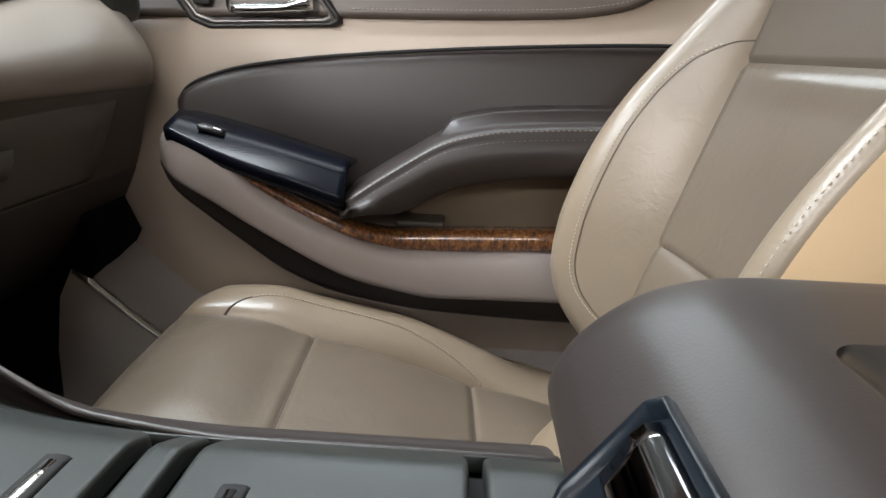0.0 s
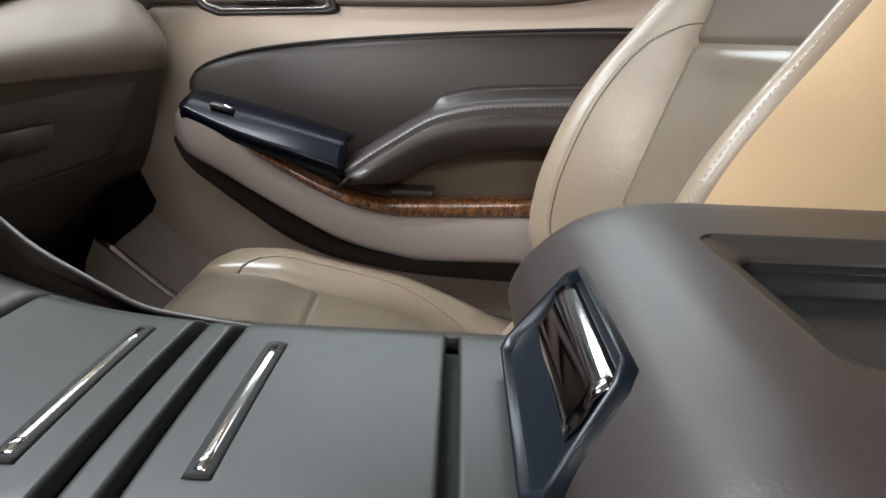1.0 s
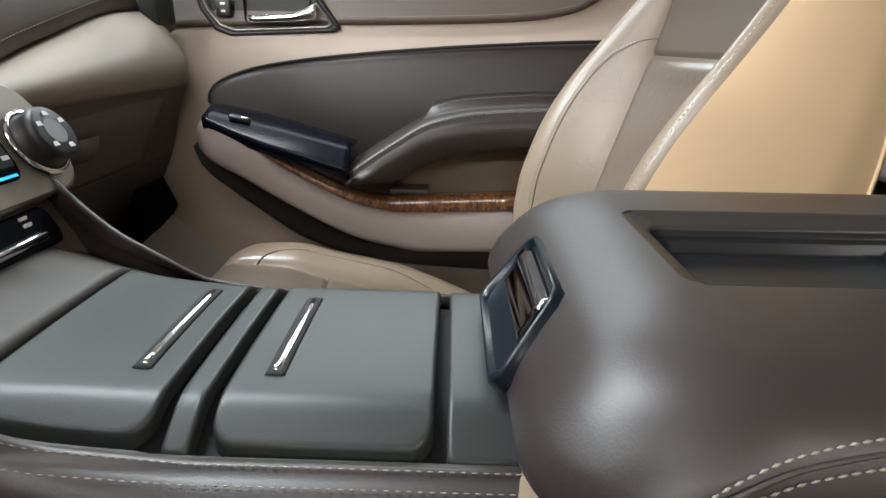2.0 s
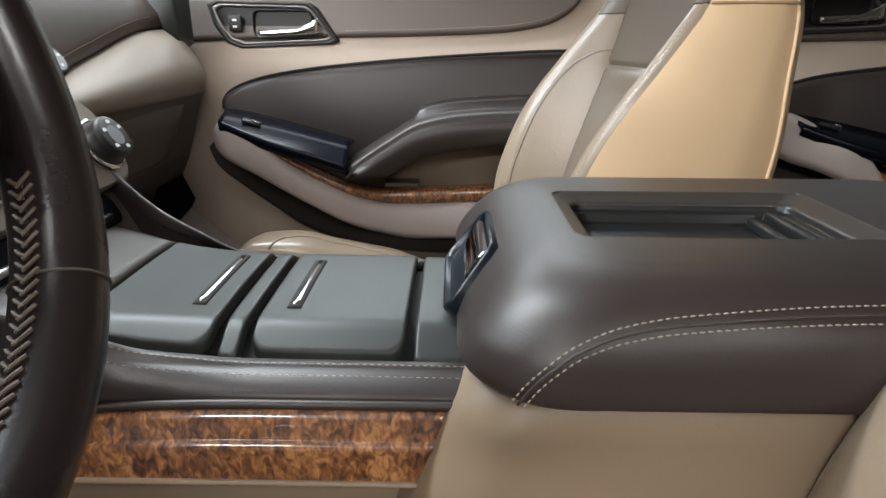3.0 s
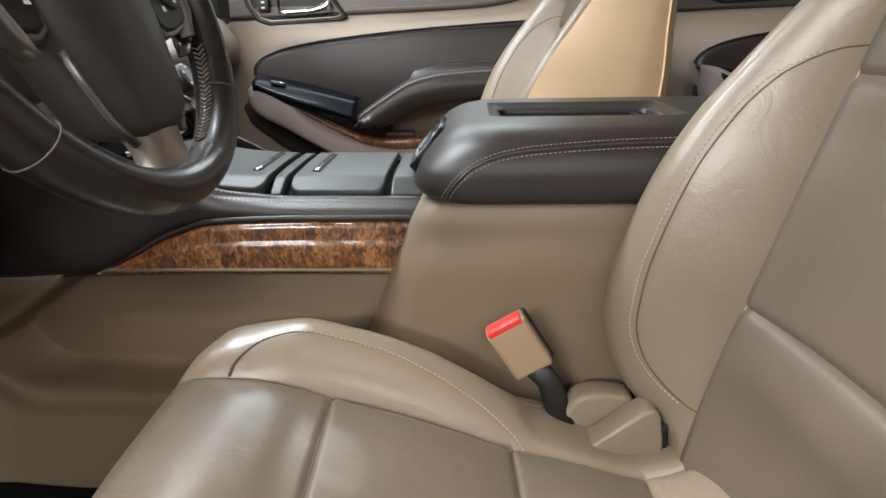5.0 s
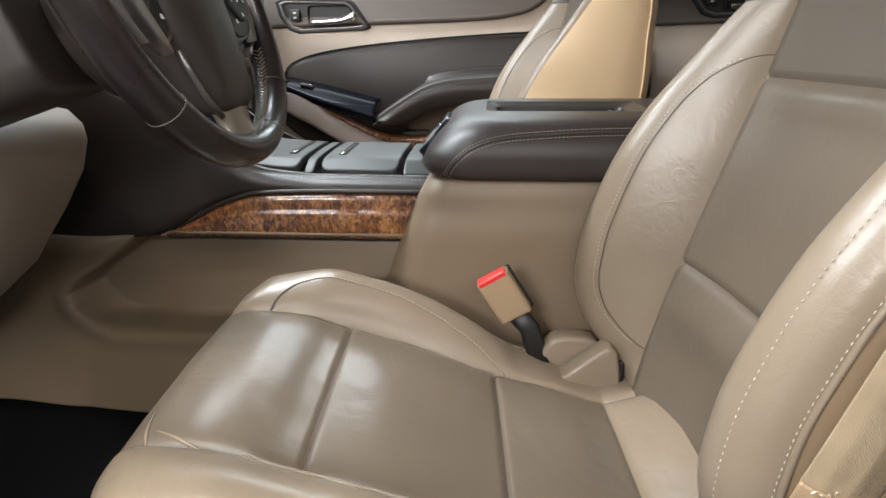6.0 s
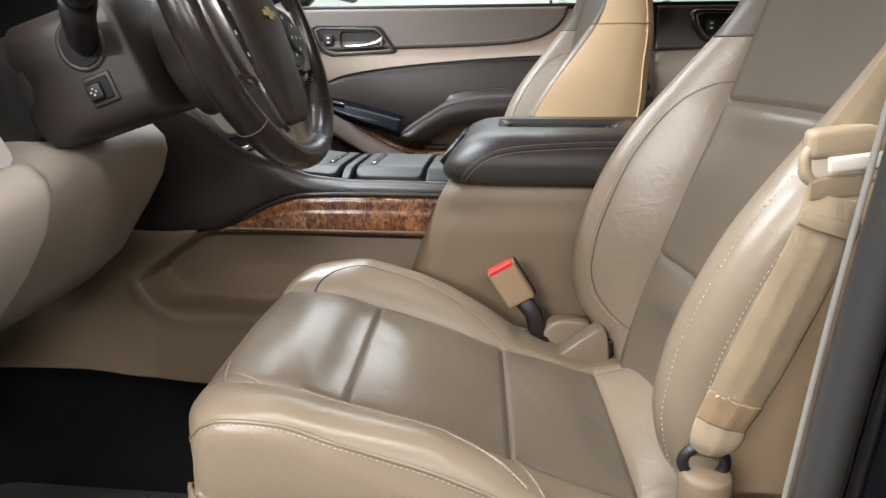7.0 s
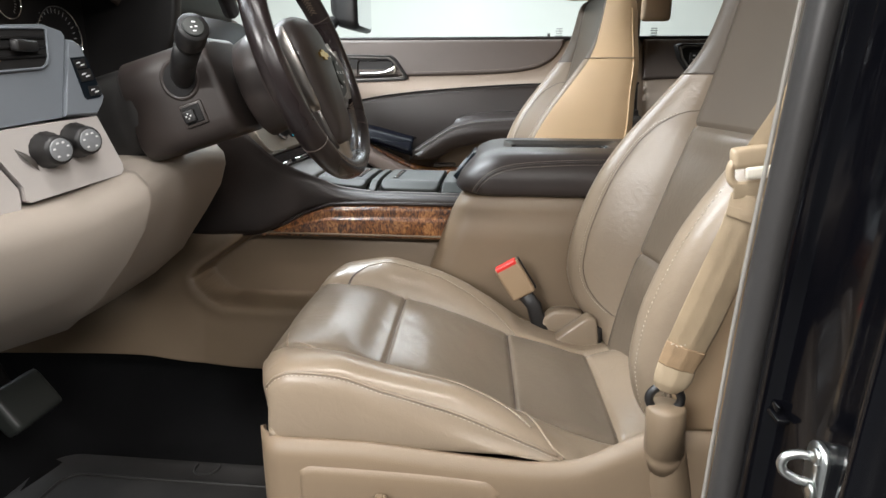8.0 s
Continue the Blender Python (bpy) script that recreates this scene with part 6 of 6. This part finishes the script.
# ---- seat belt parts ----
buckle = thing("belt_buckle", "tan seat belt buckle with a red release button", "seat belt buckle", (0.23, -0.22, 0.40))
BM = Matrix.Rotation(radians(-31), 3, "Y") @ Matrix.Rotation(radians(8), 3, "X")
bc = Vector((0.183, -0.215, 0.478))
bm = bmesh.new()
box(bm, bc, (0.043, 0.022, 0.066), 0.006, BM, 3)
body = part("buckle_body", bm, SEAT_FLANK, buckle)
bm = bmesh.new()
box(bm, bc + BM @ Vector((0.0, -0.003, 0.0310)), (0.037, 0.0155, 0.0080), 0.002, BM)
part("release_button", bm, RED, body, "red release button")
bm = bmesh.new()
box(bm, bc + BM @ Vector((0.003, 0.009, -0.003)), (0.042, 0.008, 0.066), 0.002, BM)
part("buckle_back", bm, BLACK, body)
bm = bmesh.new()
tube(bm, [bc + BM @ Vector((0.0, 0, -0.028)), bc + BM @ Vector((0.004, 0, -0.06)), Vector((0.235, -0.232, 0.375))], 0.013, 10, flat=0.45, up=(0, 1, 0))
part("buckle_stalk", bm, BLACK, buckle)

hinge = thing("hinge_cover", "tan plastic hinge cover beside the seat", "seat trim", (0.27, -0.235, 0.38))
bm = bmesh.new()
prism(bm, ease([(0.226, 0.392), (0.240, 0.419), (0.258, 0.427), (0.285, 0.426), (0.300, 0.420), (0.297, 0.400), (0.280, 0.385), (0.240, 0.380)], 3), "y", -0.226, -0.196, 0.006)
part("back_cover", bm, LEATHER, hinge)
bm = bmesh.new()
prism(bm, [(0.246, 0.380), (0.252, 0.388), (0.302, 0.429), (0.312, 0.430), (0.318, 0.424), (0.323, 0.395), (0.323, 0.360), (0.290, 0.355), (0.252, 0.360)], "y", -0.258, -0.228, 0.004)
part("front_cover", bm, LEATHER, hinge)
bm = bmesh.new()
box(bm, (0.322, -0.238, 0.385), (0.014, 0.03, 0.05), 0.004)
part("hinge", bm, BLACK, hinge)

belt = thing("seat_belt", "tan webbing seat belt hanging to its anchor", "seat belt", (0.35, -0.64, 0.45))


def webbing(pts, half, ripple=1.0):
    """A rippled strap along points, its broad side facing -y."""
    bm = bmesh.new()
    rows = []
    fx, fy, fz = (cv(*[(i, p[c]) for i, p in enumerate(pts)]) for c in range(3))
    fh = cv(*list(enumerate(half)))
    m = (len(pts) - 1) * 7
    for i in range(m + 1):
        u = (len(pts) - 1) * i / m
        p, q = Vector((fx(u), fy(u), fz(u))), Vector((fx(u - 0.05), fy(u - 0.05), fz(u - 0.05)))
        if i == 0:
            q = p * 2 - Vector((fx(0.05), fy(0.05), fz(0.05)))
        t = (p - q).normalized()
        n = Vector((-0.10, -0.99, 0))
        side = t.cross(n).normalized()
        row = []
        for k in range(25):
            f = -1 + k / 12
            lift = 0.005 * math.cos(f * 1.5) + ripple * (0.0007 * math.sin(9 * f + 0.5 * u) + 0.0004 * math.sin(29 * f - 0.7 * u))
            row.append(p + side * fh(u) * f + n * lift)
        rows.append(row)
    rows_mesh(bm, rows)
    thicken(bm, 0.0016, (0, -1, 0))
    return bm


strap = part("lower_strap", webbing([(0.3395, -0.644, 0.552), (0.351, -0.647, 0.591), (0.3695, -0.648, 0.653), (0.380, -0.644, 0.688), (0.3835, -0.638, 0.706)], [0.0185, 0.0195, 0.0190, 0.0180, 0.0170], 0.45), WEBBING, belt, "rippled tan webbing")
part("strap_hem", webbing([(0.3785, -0.6475, 0.684), (0.3800, -0.647, 0.689), (0.3812, -0.6455, 0.694)], [0.0192, 0.0192, 0.0188], 0.0), WEBBING, strap)
part("sewn_end", webbing([(0.334, -0.6425, 0.534), (0.3365, -0.6445, 0.544), (0.3405, -0.6465, 0.558)], [0.0178, 0.0185, 0.0195], 0.4), SEWN, strap, "densely sewn webbing end")
part("strap_end", webbing([(0.3295, -0.636, 0.505), (0.3310, -0.641, 0.516), (0.3335, -0.642, 0.527), (0.335, -0.642, 0.536)], [0.011, 0.0165, 0.0185, 0.0182], 0.3), PALE_WEB, strap, "pale padded strap end")
part("end_stitching", stitches([(0.3245 + 0.032 * k / 12, -0.6465 - 0.0045 * math.sin(math.pi * k / 12) - 0.004 * (1 - k / 12) + 0.010 * (k / 12), 0.5615 - 0.0050 * k / 12 + 0.0018 * (k % 2)) for k in range(13)], 0.0036, 0.0016, 0.0008), THREAD, strap)
part("upper_strap", webbing([(0.392, -0.634, 0.742), (0.408, -0.642, 0.775), (0.426, -0.652, 0.830), (0.444, -0.662, 0.90), (0.475, -0.68, 1.02), (0.50, -0.69, 1.14)], [0.0175, 0.019, 0.0195, 0.0200, 0.0205, 0.0205], 0.4), WEBBING, belt)
ring_turn = Matrix.Rotation(radians(-8), 3, "Y")
bm = bmesh.new()
box(bm, (0.388, -0.637, 0.742), (0.052, 0.012, 0.020), 0.008, ring_turn, 3)
guide = part("belt_tongue", bm, BELT_TAN, belt, "tan belt tongue housing")
bm = bmesh.new()
tube(bm, [Vector((0.388, -0.638, 0.729)) + ring_turn @ Vector((a, 0.0, b)) for a, b in rounded(-0.025, 0.025, -0.012, 0.012, 0.009, 6)], 0.0038, 8, closed=True)
part("tongue_loop", bm, BELT_TAN, guide)
bm = bmesh.new()
box(bm, (0.392, -0.642, 0.7285), (0.034, 0.006, 0.011), 0.0025, ring_turn)
part("tongue_plate", bm, IVORY, guide, "ivory slide bar")
bm = bmesh.new()
box(bm, (0.3840, -0.640, 0.712), (0.034, 0.004, 0.014), 0.0015, ring_turn)
part("strap_turn", bm, WEBBING, guide)
part("anchor_loop", tube(bmesh.new(), [(0.3295 + 0.016 * math.cos(w), -0.634, 0.495 + 0.014 * math.sin(w)) for w in [2 * math.pi * k / 24 for k in range(24)]], 0.0045, 8, closed=True), BLACK, belt, "black anchor loop")
part("anchor_sleeve", tube(bmesh.new(), [(0.331, -0.636, 0.489), (0.331, -0.636, 0.486), (0.332, -0.636, 0.470), (0.334, -0.634, 0.436), (0.334, -0.634, 0.4345), (0.3345, -0.634, 0.433), (0.337, -0.630, 0.415)], lambda u: 0.0175 if u < 0.05 or 0.6 < u < 0.72 else 0.0195 if u < 0.95 else 0.017, 24), TAN, belt, "tan anchor sleeve")

part("anchor_boot", tube(bmesh.new(), [(0.340, -0.633, 0.436), (0.340, -0.632, 0.432), (0.341, -0.628, 0.415), (0.345, -0.622, 0.390), (0.352, -0.615, 0.36)], lambda u: 0.0165 if u < 0.2 else 0.0165 + 0.014 * (u - 0.2), 20), TAN, belt)

# ---- seat side controls ----
valance = thing("seat_side_panel", "tan seat side panel with power controls", "seat trim", (0.1, -0.63, 0.25))
V_HI = cv((-0.115, 0.416), (0.0, 0.417), (0.12, 0.408), (0.2, 0.404), (0.247, 0.410), (0.285, 0.430), (0.325, 0.450), (0.40, 0.455))
bm = bmesh.new()
band(bm, -0.115, 0.42, lambda x: 0.20, V_HI, lambda x, z: -0.634 + 0.02 * max(0.0, (-0.08 - x) / 0.035) ** 2, 50, 16, 0.016, 0.012)
thicken(bm, 0.006, (0, -1, 0))
side_panel = part("panel", bm, TAN, valance)
bm = bmesh.new()
band(bm, -0.060, 0.165, lambda x: 0.25, cv((-0.06, 0.382), (-0.045, 0.389), (0.05, 0.388), (0.15, 0.383), (0.165, 0.370)), lambda x, z: -0.6375, 30, 12, 0.006, 0.004)
part("control_recess", bm, TAN, side_panel)
for x, z, s in ((0.035, 0.350, (0.014, 0.016, 0.030)), (0.070, 0.345, (0.022, 0.014, 0.014))):
    bm = bmesh.new()
    box(bm, (x, -0.648, z), s, 0.005, None, 3)
    part("seat_switch", bm, TAN, side_panel)

# ---- floor ----
floor = thing("floor", "black carpeted footwell floor", "floor", (0, 0, 0.1), kind="structure")
bm = bmesh.new()
rows = []
for k in range(60):
    x = -1.15 + 2.9 * k / 59
    up = 0.30 * max(0.0, (-0.62 - x) / 0.5) ** 1.2
    rows.append([(x, y, z + up) for y, z in ((-0.80, 0.13), (-0.70, 0.115), (-0.5, 0.11), (-0.30, 0.12), (-0.25, 0.16), (-0.2, 0.24), (-0.12, 0.28), (0.12, 0.28), (0.2, 0.24), (0.25, 0.16), (0.3, 0.12), (0.6, 0.11), (0.8, 0.13))])
rows_mesh(bm, rows)
thicken(bm, 0.02)
part("carpet", bm, CARPET, floor)
mat_thing = thing("floor_mat", "black ribbed rubber floor mat", "floor mat", (-0.4, -0.45, 0.12))
bm = bmesh.new()
rows_mesh(bm, [[(p[0], p[1], z) for p in rounded(-0.66 + i, -0.10 - i, -0.70 + i, -0.285 - i, 0.05, 6)] for z, i in ((0.118, 0.0), (0.128, 0.001), (0.130, 0.004), (0.126, 0.012), (0.125, 0.04), (0.125, 0.18))], ring=True, cap=True)
mat_ob = part("mat", bm, MAT_RUBBER, mat_thing)
bm = bmesh.new()
for pts in (rounded(-0.60, -0.16, -0.64, -0.34, 0.03, 6),):
    tube(bm, [(p[0], p[1], 0.126) for p in pts], 0.003, 5, closed=True)
tube(bm, [(-0.36 + 0.022 * math.cos(2 * math.pi * k / 24), -0.30 + 0.022 * math.sin(2 * math.pi * k / 24), 0.127) for k in range(24)], 0.0025, 5, closed=True)
part("mat_ridge", bm, MAT_RUBBER, mat_ob)
pedal = thing("brake_pedal", "dark brake pedal with a rubber face", "pedal", (-0.62, -0.42, 0.2))
bm = bmesh.new()
box(bm, (-0.60, -0.405, 0.305), (0.035, 0.10, 0.075), 0.012, Matrix.Rotation(radians(-35), 3, "Y"), 3)
part("pedal_pad", bm, LID, pedal)
part("pedal_arm", tube(bmesh.new(), [(-0.615, -0.405, 0.31), (-0.68, -0.40, 0.45), (-0.70, -0.40, 0.60)], 0.010, 8), BLACK, pedal)

# ---- driver's door opening ----
jamb = thing("door_jamb", "black painted door jamb with a grey rubber seal", "door frame", (0.4, -0.78, 0.1), kind="structure")
seal_x = cv((0.05, 0.352), (0.43, 0.358), (0.592, 0.363), (0.739, 0.371), (0.865, 0.379), (1.0, 0.392), (1.25, 0.43))
line = [(seal_x(z) + 0.0075, -0.715 + 0.02 * max(0, z - 0.9), z) for z in [0.0 + 1.25 * k / 40 for k in range(41)]]
part("door_seal", tube(bmesh.new(), line, 0.0125, 16), SEAL, jamb, "grey rubber door seal")
part("seal_lip", tube(bmesh.new(), [(p[0] - 0.0135, p[1] + 0.008, p[2]) for p in line], 0.0019, 8), SEAL_EDGE, jamb, "pale edge of the seal")
bm = bmesh.new()
rows = []
for k in range(31):
    z = 0.0 + 1.25 * k / 30
    x = seal_x(z)
    rows.append([(x + 0.05, -0.66, z), (x + 0.018, -0.722, z), (x + 0.013, -0.732, z), (x + 0.009, -0.738, z), (x + 0.009, -0.750, z), (x + 0.014, -0.754, z), (x + 0.022, -0.762, z), (x + 0.026, -0.80, z), (x + 0.026, -0.845, z), (x + 0.016, -0.853, z), (x + 0.014, -0.866, z), (x + 0.030, -0.872, z), (x + 0.055, -0.876, z), (x + 0.060, -0.90, z), (x + 0.20, -0.93, min(z, 0.93 + 0.3 * (z - 0.93))), (x + 0.9, -0.95, min(z, 0.93))])
rows_mesh(bm, rows)
part("painted_jamb", bm, PAINT, jamb, "gloss black painted jamb")
part("weatherstrip", tube(bmesh.new(), [(seal_x(z) + 0.046, -0.885, z) for z in [1.25 * k / 30 for k in range(31)]], 0.010, 10), BLACK, jamb)
def st(p):
    """Draws the striker in about its middle."""
    c = Vector((0.386, -0.812, 0.540))
    return c + (Vector(p) - c) * 0.78


striker = thing("door_striker", "zinc steel door striker loop", "striker", (0.4, -0.81, 0.53))
bm = bmesh.new()
rows_mesh(bm, [[st((0.392 - o, p[0], p[1])) for p in rounded(-0.829, -0.795, 0.508, 0.570, 0.016, 6)] for o in (0.0, 0.006, 0.008)], ring=True, cap=True)
plate = part("striker_plate", bm, STEEL, striker)
LOOP = ((0.386, -0.806, 0.552), (0.376, -0.803, 0.5525), (0.368, -0.801, 0.550), (0.363, -0.800, 0.546), (0.361, -0.8005, 0.540), (0.363, -0.802, 0.5335), (0.369, -0.804, 0.5295), (0.377, -0.807, 0.5275), (0.386, -0.810, 0.527))
lx, ly, lz = (cv(*[(i, p[c]) for i, p in enumerate(LOOP)]) for c in range(3))
part("striker_loop", tube(bmesh.new(), [st((lx(k / 4), ly(k / 4), lz(k / 4))) for k in range(33)], 0.0034, 12), STEEL, striker)
for z in (0.522, 0.558):
    bm = bmesh.new()
    rows_mesh(bm, [[st((0.384 - o, -0.814 + r * math.cos(w), z + r * math.sin(w))) for w in [2 * math.pi * k / 12 for k in range(12)]] for o, r in ((0.0, 0.008), (0.003, 0.008), (0.004, 0.006), (0.004, 0.003))], ring=True, cap=True)
    part("bolt", bm, STEEL, plate)
latch_slot = thing("jamb_bracket", "small black bracket on the door jamb", "bracket", (0.38, -0.76, 0.55))
bm = bmesh.new()
box(bm, (0.378, -0.764, 0.556), (0.010, 0.020, 0.004), 0.0015)
box(bm, (0.377, -0.760, 0.561), (0.003, 0.012, 0.008), 0.001)
part("bracket", bm, PAINT, latch_slot)

part("belt_guide", box(bmesh.new(), (0.588, 0.762, 1.045), (0.085, 0.03, 0.15), 0.014, None, 3), BEIGE, pillar)

# ---- shell of the car and the hall round it ----
shell = thing("car_shell", "roof, pillars and rear of the car body", "car body", (0.5, 0, 1.2), kind="structure")
bm = bmesh.new()
rows_mesh(bm, [[(x, y, 1.40 - 0.10 * (abs(y) / 0.78) ** 3 - 0.06 * max(0.0, (0.2 - x) / 0.35) ** 2) for y in [-0.72 + 1.44 * k / 16 for k in range(17)]] for x in [-0.15 + 2.75 * k / 16 for k in range(17)]])
thicken(bm, 0.03, (0, 0, -1))
part("roof_lining", bm, HEADLINER, shell)
for s in (-1, 1):
    part("front_pillar", tube(bmesh.new(), [(-0.98, s * 0.78, 0.93), (-0.55, s * 0.75, 1.14), (-0.13, s * 0.70, 1.30)], 0.03, 10), BEIGE, shell)
bm = bmesh.new()
box(bm, (2.6, 0, 0.8), (0.05, 1.6, 1.1), 0.01)
part("tail_panel", bm, TAN, shell)
bm = bmesh.new()
box(bm, (-0.845, -0.82, 0.53), (0.44, 0.07, 0.84), 0.02)
part("hinge_pillar", bm, PAINT, shell)
bm = bmesh.new()
box(bm, (1.75, -0.80, 0.55), (1.7, 0.06, 0.85), 0.02)
part("rear_side", bm, TAN, shell)
bm = bmesh.new()
box(bm, (-1.05, 0, 0.5), (0.06, 1.7, 0.85), 0.02)
part("firewall", bm, BLACK, shell)
bm = bmesh.new()
rows_mesh(bm, [[(x, y, 0.93 - 0.12 * max(0.0, (-1.4 - x) / 0.8) ** 2) for y in (-0.9, -0.45, 0, 0.45, 0.9)] for x in (-2.2, -1.8, -1.4, -1.0)])
thicken(bm, 0.02)
part("bonnet", bm, PAINT, shell)

part("mirror_arm", tube(bmesh.new(), [(-0.46, 0.80, 0.925), (-0.45, 0.88, 0.955), (-0.44, 0.95, 0.99)], 0.022, 10), BLACK, shell)
mirror = thing("door_mirror", "black exterior door mirror beyond the window", "car mirror", (-0.40, 1.0, 0.95))
bm = bmesh.new()
rows_mesh(bm, [[(-0.352 - d, p[0], p[1]) for p in rounded(0.93 + i, 1.17 - i, 0.965 + i, 1.16 - i, 0.03, 6)] for d, i in ((0.0, 0.004), (0.012, 0.0), (0.07, 0.012), (0.10, 0.05))], ring=True, cap=True)
part("mirror_housing", bm, BLACK, mirror)
bm = bmesh.new()
bm.faces.new([bm.verts.new((-0.3495, p[0], p[1])) for p in rounded(0.945, 1.155, 0.98, 1.145, 0.02, 6)])
part("mirror_glass", bm, CHROME, mirror)
# small sticker squares at the foot of the windows
stickers = thing("window_sticker", "faint grey maker's sticker on the window glass", "sticker", (0.5, 0.82, 0.95), kind="structure")
for x, z in ((0.315, 0.945), (0.602, 0.945)):
    bm = bmesh.new()
    for k in range(4):
        box(bm, (x, 0.829, z - 0.010 + 0.007 * k), (0.022 - 0.004 * (k % 2), 0.0006, 0.003), 0)
    part("sticker", bm, STICKER, stickers)

for nm, c, s, mt in (("wall_east", (0, 5.6, 1.5), (16, 0.1, 4.2), WALL), ("wall_west", (0, -6.6, 1.5), (16, 0.1, 4.2), HALL_DARK), ("wall_north", (-7, 0, 1.5), (0.1, 13, 4.2), HALL_DARK), ("wall_south", (7, 0, 1.5), (0.1, 13, 4.2), HALL_DARK), ("ceiling", (0, -0.5, 3.3), (14, 12.6, 0.1), WALL), ("hall_floor", (0, -0.5, -0.55), (14, 12.6, 0.1), CONCRETE)):
    bm = bmesh.new()
    box(bm, c, s, 0)
    tagged(part(nm, bm, mt, None, smooth=False), "smooth grey concrete floor" if mt is CONCRETE else "plain painted surface of the hall", nm.split("_")[0], "", "structure")
